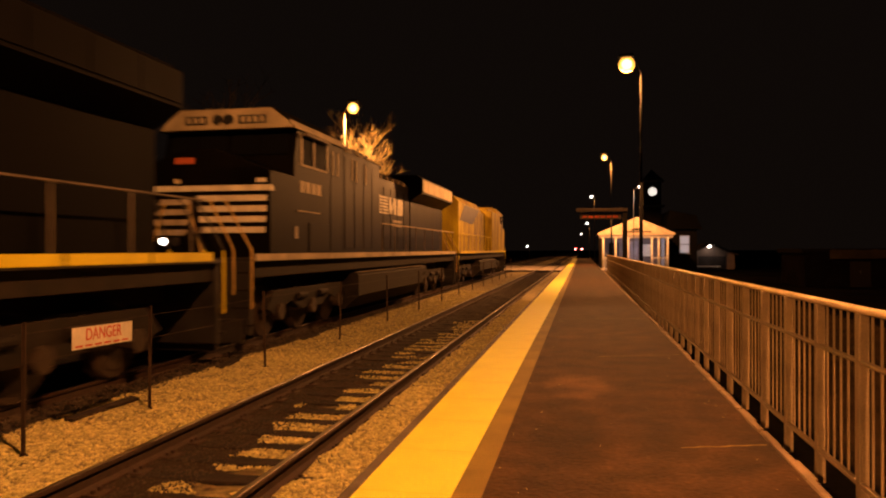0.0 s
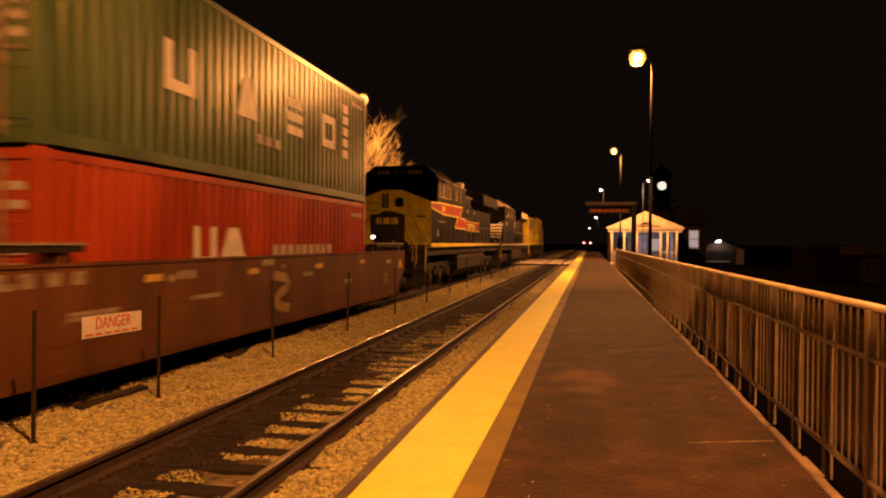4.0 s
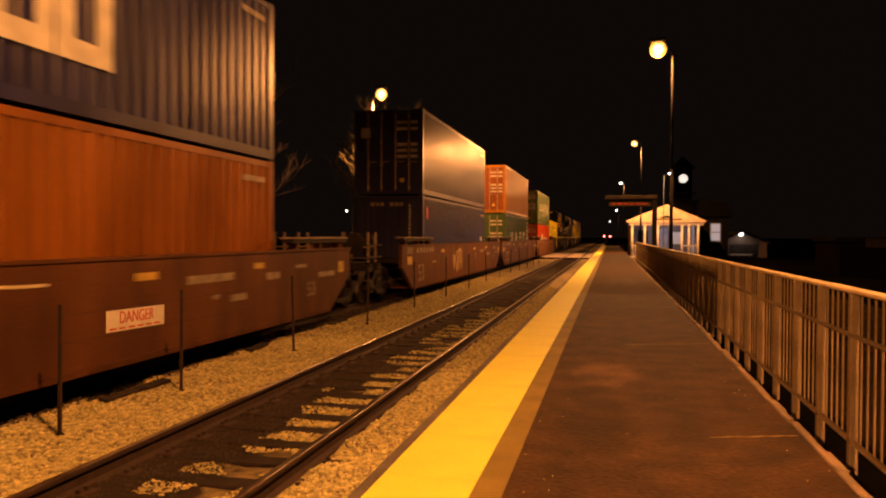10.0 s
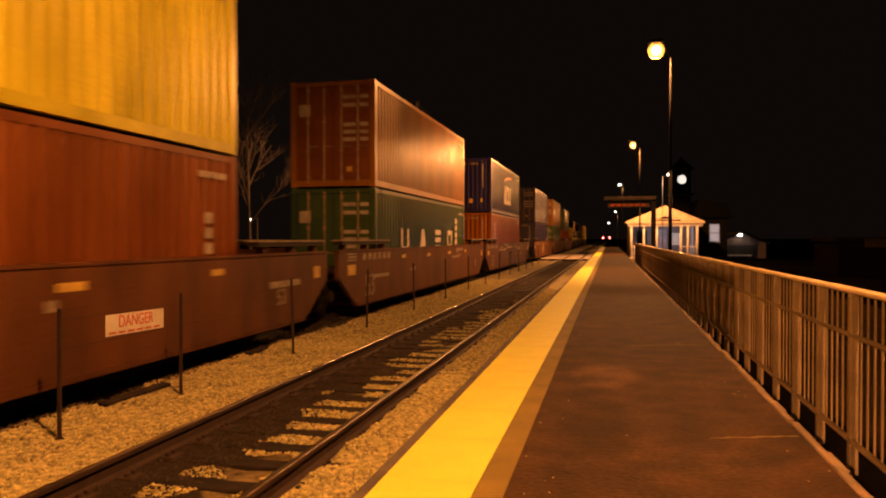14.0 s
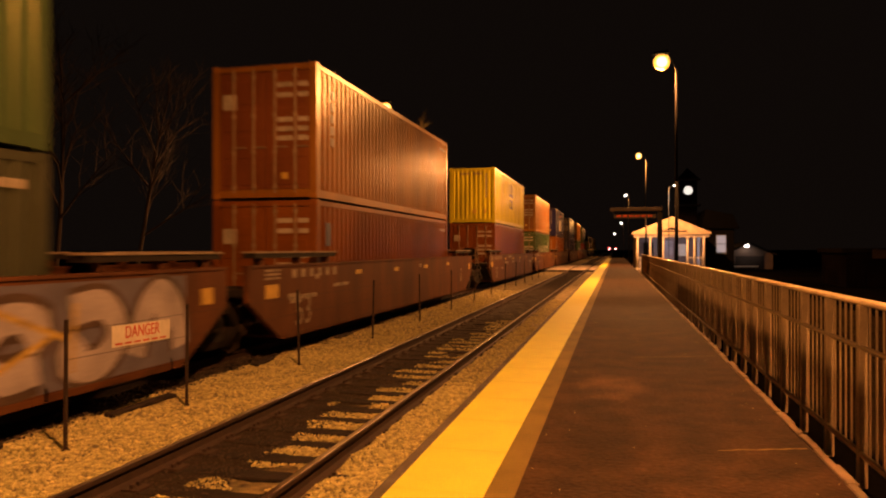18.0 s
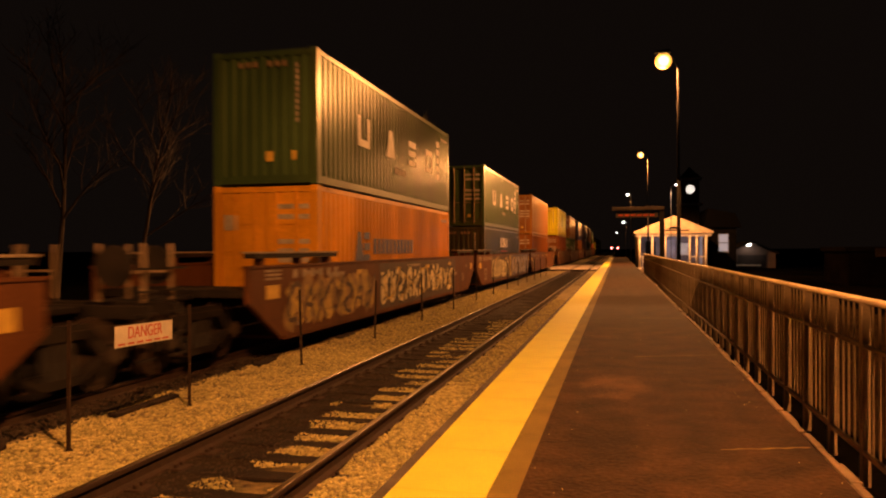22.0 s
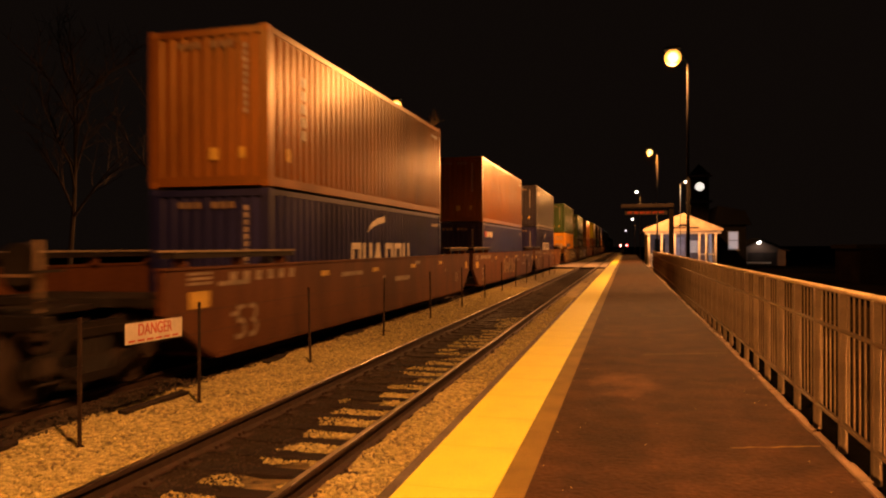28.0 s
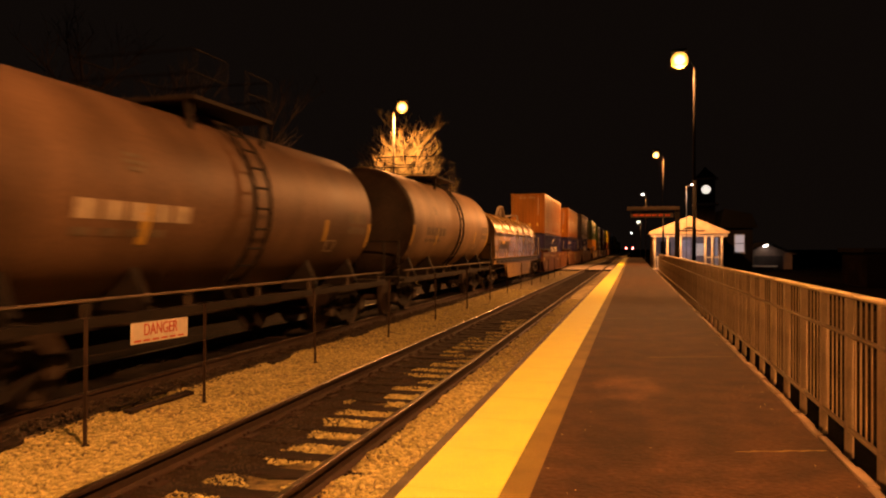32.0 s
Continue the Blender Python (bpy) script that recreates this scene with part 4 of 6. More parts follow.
def freight_truck(parent, y, r=0.44):
    """Two-axle truck: cast side frames with springs, bolster, wheelsets."""
    gap = 0.89
    for s in (-1, 1):
        bm = bmesh.new()
        x0, x1 = (0.93, 1.07) if s > 0 else (-1.07, -0.93)
        for pts in ([(-1.15, 0.38), (-0.72, 0.42), (-0.42, 0.74), (0.42, 0.74), (0.72, 0.42), (1.15, 0.38), (1.15, 0.58), (0.8, 0.62), (0.45, 0.92), (-0.45, 0.92), (-0.8, 0.62), (-1.15, 0.58)],
                    [(-0.75, 0.42), (-0.3, 0.2), (0.3, 0.2), (0.75, 0.42), (0.7, 0.5), (0.28, 0.31), (-0.28, 0.31), (-0.7, 0.5)]):
            prism(bm, [(y + a, b) for a, b in pts], "x", x0, x1)
        f = part("side_frame", bm, GRIME, parent, "grimy cast truck side frame")
        for k in (-0.18, 0.0, 0.18):
            bm = bmesh.new()
            tube(bm, (s * 1.0, y + k, 0.3), (s * 1.0, y + k, 0.7), 0.075, seg=8)
            part("spring", bm, DARK_METAL, f)
        for k in (-gap, gap):
            bm = bmesh.new()
            tube(bm, (s * 1.0, y + k, r), (s * 1.1, y + k, r), 0.13, seg=12)
            part("bearing_cap", bm, WHEEL_STEEL, f)
    boxes("bolster", GRIME, parent, [(-1.05, 1.05, y - 0.2, y + 0.2, 0.5, 0.78)], bevel=0.03)
    wheelset(parent, y - gap, r)
    wheelset(parent, y + gap, r)


def coupler(parent, y, way):
    boxes("coupler", GRIME, parent, [(-0.12, 0.12, min(y, y + way * 0.62), max(y, y + way * 0.62), 0.72, 0.96), (-0.17, 0.17, min(y + way * 0.5, y + way * 0.72), max(y + way * 0.5, y + way * 0.72), 0.68, 1.0)], bevel=0.03)


# ---- containers
CL, CW = 12.19, 1.219
CORR = {}


def corrugated(key, length, z0, z1, pitch, depth, across):
    """A corrugated sheet with its own thickness, along y (or x, for end walls), outward +."""
    if key in CORR:
        return CORR[key]
    pts = []
    n = max(2, int(round(length / pitch)))
    p = length / n
    for i in range(n):
        a = i * p
        pts += [(a, 0), (a + p * 0.33, 0), (a + p * 0.5, -depth), (a + p * 0.83, -depth)]
    pts.append((length, 0))
    verts, faces = [], []
    for u, d in pts:
        for z in (z0, z1):
            for t in (0.0, -0.02):
                verts.append((d + t, u, z) if not across else (u, -(d + t), z))
    for i in range(len(pts) - 1):
        a, b = 4 * i, 4 * i + 4
        faces += [(a, b, b + 2, a + 2), (a + 3, b + 3, b + 1, a + 1)]
    me = bpy.data.meshes.new("side_panel")
    me.from_pydata(verts, [], faces)
    CORR[key] = me
    return me


def own_mesh(me, material):
    m2 = me.copy()
    m2.materials.clear()
    m2.materials.append(material)
    return m2


SHEETS = {}
CASTING = {}
LOCK_BAR = mat("lock_bar", (0.3, 0.21, 0.12), 0.5, 0.3, var=0.3, scale=4, fine=40)


def sheet(key, material, *args):
    k = (key, material.name)
    if k not in SHEETS:
        SHEETS[k] = own_mesh(corrugated(key, *args), material)
    return SHEETS[k]


def emblem(c, name, material, y0, y1, z0, z1, style, label=""):
    """A plain painted mark on the side that faces the platform."""
    x0, x1 = CW - 0.004, CW + 0.004
    bm = bmesh.new()
    w, h = y1 - y0, z1 - z0
    s = min(0.3 * w, 0.24 * h)
    if style == "block":
        box(bm, x0, x1, y0, y1, z0, z1)
    elif style == "ring":
        box(bm, x0, x1, y0, y1, z0, z0 + s)
        box(bm, x0, x1, y0, y1, z1 - s, z1)
        box(bm, x0, x1, y0, y0 + s, z0 + s, z1 - s)
        box(bm, x0, x1, y1 - s, y1, z0 + s, z1 - s)
    elif style == "wedge":
        prism(bm, [(y0, z0), (y1, z0), (y1 - w * 0.34, z1), (y0 + w * 0.34, z1)], "x", x0, x1)
    elif style == "trough":
        box(bm, x0, x1, y0, y0 + s * 1.1, z0 + s, z1)
        box(bm, x0, x1, y1 - s * 1.1, y1, z0 + s, z1)
        box(bm, x0, x1, y0, y1, z0, z0 + s)
    elif style == "bars":
        for k in range(3):
            box(bm, x0, x1, y0, y1, z0 + k * h * 0.38, z0 + k * h * 0.38 + h * 0.24)
    elif style == "swoosh":
        pts = [(y0, z0), (y0 + w * 0.25, z0 + h * 0.55), (y0 + w * 0.6, z0 + h * 0.85), (y1, z1), (y1, z1 - h * 0.35), (y0 + w * 0.65, z0 + h * 0.5), (y0 + w * 0.3, z0 + h * 0.3)]
        prism(bm, pts, "x", x0, x1)
    elif style == "tally":
        k, n = 0.0, int(h / 0.24)
        for i in range(n):
            box(bm, x0, x1, y0, y1, z0 + i * h / n, z0 + (i + 0.72) * h / n)
    elif style == "dashes":
        n = max(2, int(w / 0.34))
        bm.free()
        return pieces(name, material, c, [(x0, x1, y0 + i * w / n, y0 + (i + 0.7) * w / n, z0, z1) for i in range(n)], label)
    return part(name, bm, material, c, label)


def container(label, key, colour, h, end, marks, rough=0.31):
    body = paint(key, colour, rough)
    # doors of rust containers: the end's shade is put into a darker paint
    leaf = paint("shaded_rust", (0.2, 0.062, 0.02), 0.4) if key == "rust" else body
    c = thing("shipping_container", label, "shipping container", "containers on the train")
    for s in (1, -1):
        me = sheet(("side", h), body, CL - 0.3, 0.17, h - 0.11, 0.2775, 0.04, False)
        p = part("side_panel", me, body, c)
        p.matrix_basis = pose(s * (CW - 0.012), 0.15 if s > 0 else CL - 0.15, 0, 0, 0, 0 if s > 0 else 180)
    me = sheet(("end", h), body, 2 * CW - 0.3, 0.2, h - 0.14, 0.23, 0.042, True)
    p = part("end_wall", me, body, c)
    p.matrix_basis = pose(CW - 0.15, CL - 0.03, 0, 0, 0, 180)
    bm = bmesh.new()
    for x in (-CW + 0.075, CW - 0.075):
        for y in (0.08, CL - 0.08):
            box(bm, x - 0.075, x + 0.075, y - 0.08, y + 0.08, 0.11, h - 0.11)
        box(bm, x - 0.06, x + 0.06, 0.1, CL - 0.1, h - 0.12, h - 0.02)
        box(bm, x - 0.05, x + 0.072, 0.1, CL - 0.1, 0.02, 0.18)
    for y in (0.07, CL - 0.07):
        box(bm, -CW + 0.15, CW - 0.15, y - 0.06, y + 0.06, h - 0.14, h - 0.02)
        box(bm, -CW + 0.15, CW - 0.15, y - 0.06, y + 0.06, 0.03, 0.2)
    part("frame", bm, body, c)
    boxes("roof", body, c, [(-CW + 0.1, CW - 0.1, 0.1, CL - 0.1, h - 0.045, h - 0.018)])
    boxes("floor", GRIME, c, [(-CW + 0.1, CW - 0.1, 0.1, CL - 0.1, 0.1, 0.15)])
    if key not in CASTING:
        bm = bmesh.new()
        box(bm, -0.081, 0.081, -0.089, 0.089, -0.06, 0.06, 0.01)
        CASTING[key] = finish(bm, "corner_casting")
    for x in (-CW + 0.08, CW - 0.08):
        for y in (0.085, CL - 0.085):
            for z in (0.06, h - 0.06):
                part("corner_casting", CASTING[key], body, c).location = (x, y, z)
    if end == "plain":
        p = part("end_wall", me, body, c)
        p.matrix_basis = pose(-CW + 0.15, 0.03, 0)
        boxes("number_strip", DULL_WHITE, c, [(0.72, 0.79, 0.012, 0.026, h - 0.4 - k * 0.13, h - 0.31 - k * 0.13) for k in range(10)], "upright line of illegible marks")
        pieces("header_mark", LOCK_BAR, c, [(-0.62 + k * 0.17, -0.5 + k * 0.17, 0.012, 0.026, h - 0.36, h - 0.24) for k in range(7) if k != 3], "illegible line across the end wall")
        pieces("warning_mark", DULL_YELLOW, c, [(0.02, 0.2, 0.012, 0.026, 0.5, 0.72), (0.62, 0.74, 0.012, 0.026, 0.52, 0.72)], "small yellow stickers")
    else:
        for s in (-1, 1):
            bm = bmesh.new()
            a, b = (0.006, CW - 0.16) if s > 0 else (-CW + 0.16, -0.006)
            box(bm, a, b, 0.04, 0.075, 0.21, h - 0.15, 0.006)
            n = 4
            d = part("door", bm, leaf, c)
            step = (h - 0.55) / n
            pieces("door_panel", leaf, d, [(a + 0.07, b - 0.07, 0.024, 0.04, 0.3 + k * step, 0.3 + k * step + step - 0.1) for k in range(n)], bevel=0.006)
            for x in ((0.25, 0.72) if s > 0 else (-0.72, -0.25)):
                bm = bmesh.new()
                tube(bm, (x, 0.015, 0.12), (x, 0.015, h - 0.08), 0.024, seg=8)
                for z in (0.25, h * 0.35, h * 0.62, h - 0.25):
                    box(bm, x - 0.045, x + 0.045, 0.004, 0.04, z - 0.04, z + 0.04)
                box(bm, x - 0.02, x + 0.3, -0.002, 0.012, h * 0.38, h * 0.38 + 0.03)
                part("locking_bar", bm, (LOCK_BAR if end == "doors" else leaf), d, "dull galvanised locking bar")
        rows = []
        for k, z in enumerate((h - 0.5, h - 0.72, h - 1.25, h - 1.45, h - 1.65)):
            rows.append((0.3, 0.66, 0.016, 0.026, z, z + 0.1))
            rows.append((0.78, 1.02, 0.016, 0.026, z, z + 0.1))
        pieces("marking", DULL_WHITE, c, rows, "illegible white marking")
        boxes("placard", DULL_WHITE, c, [(-0.98, -0.66, 0.014, 0.026, h - 0.95, h - 0.62)], "pale placard")
        boxes("warning_mark", DULL_YELLOW, c, [(0.4, 0.55, 0.012, 0.026, 0.42, 0.56)], "small yellow sticker")
    for m in marks:
        emblem(c, *m)
    boxes("number_mark", DULL_WHITE, c, [(CW - 0.004, CW + 0.004, CL - 1.15 + k * 0.17, CL - 1.03 + k * 0.17, h - 0.42, h - 0.32) for k in range(5)], "short row of illegible marks")
    return c


def four_marks(z0, z1, strip=10.3):
    """Four big pale block marks and an upright tally along a green side."""
    return [("emblem", WHITE_PAINT, 2.48, 3.34, z0, z1, "trough", "big white block mark"), ("emblem", WHITE_PAINT, 4.70, 5.52, z0, z1, "wedge", "big white block mark"),
            ("emblem", WHITE_PAINT, 6.88, 7.70, z0, z1, "bars", "big white block mark"), ("emblem", WHITE_PAINT, 8.88, 9.72, z0, z1, "ring", "big white block mark"),
            ("emblem_strip", WHITE_PAINT, strip, strip + 0.4, z0 - 0.12, z0 + 1.3, "tally", "upright white strip"), ("emblem_line", DULL_WHITE, 5.5, 6.65, z0 - 0.4, z0 - 0.22, "dashes", "illegible white line")]


GREEN, RUST, RED, SLATE, NAVY = (0.052, 0.094, 0.036), (0.32, 0.13, 0.017), (0.36, 0.045, 0.012), (0.032, 0.03, 0.075), (0.017, 0.018, 0.088)
ORANGE, YELLOW, PINE, GREY = (0.76, 0.34, 0.02), (0.58, 0.51, 0.02), (0.05, 0.056, 0.036), (0.032, 0.028, 0.05)
HC, STD = 2.896, 2.591
RED_MARK = mat("red_mark", (0.5, 0.05, 0.03), 0.5)
BLUE_MARK = mat("blue_mark", (0.04, 0.06, 0.16), 0.5)
G1 = "dark green corrugated steel shipping container with big white block marks"
R1 = "rust-orange corrugated steel shipping container"
STACKS = (
    # (label, paint, colour, height, end, marks) below, then above
    (("red corrugated steel shipping container with a white emblem", "red", RED, STD, "doors", [("emblem", WHITE_PAINT, 3.3, 4.0, 1.1, 1.75, "trough", "white block emblem"), ("emblem", WHITE_PAINT, 4.1, 5.1, 1.1, 1.75, "wedge", "white block emblem"), ("emblem_line", DULL_WHITE, 6.2, 9.6, 1.15, 1.45, "dashes", "white emblem line")]),
     (G1, "green", GREEN, HC, "doors", four_marks(1.15, 1.9))),
    ((G1, "green", GREEN, HC, "doors", four_marks(1.1, 1.82, 11.3)), (R1 + " with doors at its end", "rust", RUST, HC, "doors", [])),
    (("dull slate corrugated steel shipping container with a repainted panel", "slate_patched", SLATE, HC, "plain", [("emblem", RED_MARK, 0.5, 0.75, 2.1, 2.5, "block", "red sticker"), ("emblem", WHITE_PAINT, 10.9, 11.4, 1.3, 1.5, "block", "small white mark")]),
     ("grey-brown corrugated steel shipping container with barred doors", "slate", SLATE, HC, "doors", [])),
    ((R1, "burnt_orange", (0.26, 0.086, 0.012), HC, "plain", [("emblem_strip", DULL_WHITE, 0.95, 1.4, 0.9, 2.4, "tally", "upright white strip")]),
     ("navy blue corrugated steel shipping container with a white emblem", "navy", NAVY, HC, "plain", [("emblem", WHITE_PAINT, 4.75, 5.75, 0.65, 1.75, "wedge", "white block emblem"), ("emblem", WHITE_PAINT, 5.75, 6.7, 0.65, 1.75, "ring", "white block emblem"), ("emblem", WHITE_PAINT, 6.75, 7.7, 0.65, 1.75, "trough", "white block emblem"), ("emblem_wing", RED_MARK, 4.7, 7.7, 1.95, 2.45, "swoosh", "red wing emblem")])),
    ((G1, "green", GREEN, HC, "doors", four_marks(1.1, 1.82)), (R1 + " with doors at its end", "rust", RUST, HC, "doors", [])),
    ((R1, "orange_rust", (0.19, 0.055, 0.012), HC, "doors", [("emblem_strip", DULL_WHITE, 11.2, 11.4, 0.8, 2.0, "tally", "upright white strip")]),
     ("bright yellow corrugated steel shipping container with dark emblem", "yellow", YELLOW, HC, "plain", [("emblem", BLACK_PAINT, 5.1, 5.95, 1.7, 2.5, "trough", "dark block emblem"), ("emblem", BLACK_PAINT, 6.1, 6.95, 1.7, 2.5, "trough", "dark block emblem"), ("emblem", BLACK_PAINT, 5.3, 5.95, 1.02, 1.55, "ring", "dark block emblem"), ("emblem", BLACK_PAINT, 6.1, 6.75, 1.02, 1.55, "ring", "dark block emblem")])),
    ((R1, "brick_rust", (0.23, 0.072, 0.012), STD, "doors", [("emblem", BLUE_MARK, 0.5, 0.78, 1.6, 2.1, "block", "dark blue sticker")]), (R1 + " with doors at its end", "rust", RUST, HC, "doors", [("emblem_strip", DULL_WHITE, 0.8, 0.95, 1.2, 2.5, "tally", "upright white strip")])),
    (("dark pine-green shipping container with white block lettering shape", "pine", PINE, STD, "plain", [("emblem", WHITE_PAINT, 4.89 + k * 0.35, 5.18 + k * 0.35, 1.6, 2.12, st, "white block emblem") for k, st in enumerate(("ring", "wedge", "ring", "block", "wedge", "wedge", "trough"))] + [("emblem_line", RED_MARK, 4.94, 7.24, 1.36, 1.41, "block", "thin red line")]),
     (G1, "green", GREEN, HC, "doors", four_marks(1.15, 1.9))),
    (("bright orange smooth shipping container with a blue emblem", "orange", ORANGE, HC, "doors_plain", [("emblem", BLUE_MARK, 2.23, 2.85, 1.22, 1.95, "wedge", "blue emblem"), ("emblem", BLUE_MARK, 2.85, 3.3, 1.22, 1.95, "bars", "blue emblem"), ("emblem_line", BLUE_MARK, 3.6, 7.36, 1.4, 1.8, "dashes", "blue block marks")]),
     (G1, "green", GREEN, HC, "plain", four_marks(1.15, 1.9))),
    (("navy blue corrugated steel shipping container with white emblem", "navy", NAVY, HC, "plain", [("emblem", WHITE_PAINT, 3.75 + k * 0.72 + (0.2 if k > 2 else 0), 4.33 + k * 0.72 + (0.2 if k > 2 else 0), 1.2, 1.8, st, "big white block mark") for k, st in enumerate(("ring", "trough", "wedge", "ring", "ring", "trough"))] + [("emblem_wing", WHITE_PAINT, 4.7, 5.95, 2.08, 2.48, "swoosh", "white wing emblem")]),
     ("grey-brown corrugated steel shipping container with pale logo", "greybrown", GREY, HC, "plain", [("emblem_line", DULL_WHITE, 0.6, 2.3, 2.2, 2.45, "dashes", "pale block marks")])),
    (("navy blue corrugated steel shipping container with red and white emblem", "navy", NAVY, STD, "plain", [("emblem", RED_MARK, 0.48, 0.7, 1.94, 2.2, "ring", "red block emblem"), ("emblem", RED_MARK, 0.72, 0.92, 1.94, 2.2, "block", "red block emblem"), ("emblem_line", WHITE_PAINT, 0.98, 2.46, 1.95, 2.2, "dashes", "white block marks")]),
     (R1 + " with a blank end wall", "deep_rust", (0.25, 0.09, 0.014), HC, "plain", [])),
    (("navy blue corrugated steel shipping container with white emblem", "navy", NAVY, STD, "plain", [("emblem", WHITE_PAINT, 3.96 + k * 0.76 + (0.15 if k > 2 else 0), 4.58 + k * 0.76 + (0.15 if k > 2 else 0), 0.98, 1.62, st, "big white block mark") for k, st in enumerate(("ring", "trough", "wedge", "ring", "ring", "trough"))] + [("emblem_wing", WHITE_PAINT, 5.0, 6.35, 1.88, 2.32, "swoosh", "white wing emblem")]),
     (R1 + " with a blank end wall", "deep_rust", (0.25, 0.09, 0.014), HC, "plain", [("emblem_strip", DULL_WHITE, 1.35, 1.5, 1.0, 2.3, "tally", "upright white strip"), ("emblem", DULL_YELLOW, 0.7, 0.85, 0.5, 0.75, "block", "small yellow sticker")])),
)
worn_patch(paint("slate_patched", SLATE), (0, 6.15, 1.0), (6, 1.9, 1.45), 0.45, 0.08)
UNIT = []   # place of each stack's rear end along the train
for k in range(12):
    UNIT.append(-(k // 3) * 62.6 - (k % 3) * 19.65)
for k, (low, high) in enumerate(STACKS):
    aboard(container(*low), UNIT[k], 0.29)
    aboard(container(*high), UNIT[k], 0.29 + low[3] + 0.02)


# ---- well cars
# loose stroke shapes in a unit box, none of them a letter of its own
GLYPHS = (
    (((0.1, 0.05), (0.25, 0.5), (0.42, 0.95), (0.75, 0.85), (0.7, 0.55), (0.35, 0.5)), ((0.4, 0.48), (0.85, 0.05))),
    (((0.9, 0.92), (0.35, 0.85), (0.2, 0.6), (0.65, 0.48), (0.8, 0.2), (0.15, 0.08)),),
    (((0.1, 0.95), (0.2, 0.3), (0.45, 0.06), (0.75, 0.3), (0.9, 0.95)), ((0.55, 0.7), (0.5, 0.3))),
    (((0.2, 0.05), (0.3, 0.95)), ((0.3, 0.5), (0.9, 0.95)), ((0.45, 0.55), (0.95, 0.05))),
    (((0.15, 0.1), (0.5, 0.95), (0.9, 0.1)), ((0.3, 0.42), (0.75, 0.36))),
    (((0.85, 0.85), (0.4, 0.95), (0.12, 0.5), (0.4, 0.06), (0.88, 0.2), (0.7, 0.5)),),
)


def stroke(bm, pts, x, width):
    """A flat ribbon along a path on a side, with round-ended joints."""
    last = None
    for k, p in enumerate(pts):
        q, o = pts[min(k + 1, len(pts) - 1)], pts[max(k - 1, 0)]
        d = Vector((q[0] - o[0], q[1] - o[1])).normalized()
        pair = [bm.verts.new((x, p[0] - d.y * width * e, p[1] + d.x * width * e)) for e in (-0.5, 0.5)]
        if last:
            bm.faces.new((last[0], pair[0], pair[1], last[1]))
        last = pair


def graffiti(parent, y0, y1, seed, ground, strokes, label):
    """Sprayed shapes on a car's side: a painted ground, then fat strokes, each with its outline."""
    if ground is not None:
        boxes("graffiti_ground", ground, parent, [(1.5, 1.5035, y0, y1, 0.29, 1.45)], label)
    for layer, (material, outline, wide, gap, lean) in enumerate(strokes):
        rng = random.Random(seed + layer)
        for s in range(max(1, int((y1 - y0) / gap))):
            cy, tall, low = y0 + (s + 0.08) * gap, rng.uniform(0.8, 1.02), rng.uniform(0.36, 0.46)
            turned, upended = rng.random() < 0.6, rng.random() < 0.5
            for path in rng.choice(GLYPHS):
                path = [(1 - u if turned else u, 1 - v if upended else v) for u, v in path]
                pts = []
                for (u, v), (u2, v2) in zip(path, path[1:]):
                    pts += [(u + (u2 - u) * k / 4, v + (v2 - v) * k / 4) for k in range(4)]
                pts.append(path[-1])
                if len(path) > 2:
                    for turn in range(3):
                        pts = [pts[0]] + [tuple((a + 2 * b + c) / 4 for a, b, c in zip(*t)) for t in zip(pts, pts[1:], pts[2:])] + [pts[-1]]
                line = [(max(y0 + 0.1, min(y1 - 0.1, cy + u * gap * 0.98 + lean * (v - 0.5))), min(1.36, low + v * tall * 0.92)) for u, v in pts]
                x = 1.505 + 0.004 * layer + 0.0003 * (s % 5)
                if outline is not None:
                    bm = bmesh.new()
                    stroke(bm, line, x, wide * 1.55)
                    part("graffiti_outline", bm, outline, parent)
                bm = bmesh.new()
                stroke(bm, line, x + 0.002, wide * rng.uniform(0.85, 1.15))
                part("graffiti_stroke", bm, material, parent)


SPRAY_WHITE = mat("spray_white", (0.74, 0.63, 0.36), 0.7, var=0.3, scale=3, fine=30)
SPRAY_BLACK = mat("spray_black", (0.02, 0.018, 0.016), 0.7, var=0.3, scale=3, fine=30)
SPRAY_UMBER = mat("spray_umber", (0.07, 0.04, 0.028), 0.7, var=0.4, scale=3, fine=30)
SPRAY_DUST = mat("spray_dust", (0.34, 0.21, 0.07), 0.7, var=0.5, scale=3, fine=30)
SPRAY_BLUE = mat("spray_blue", (0.12, 0.11, 0.16), 0.7, var=0.3, scale=2, fine=30)
SPRAY_LILAC = mat("spray_lilac", (0.38, 0.34, 0.37), 0.7, var=0.3, scale=2, fine=30)
SPRAY_OCHRE = mat("spray_ochre", (0.5, 0.34, 0.07), 0.7, var=0.5, scale=3, fine=30)


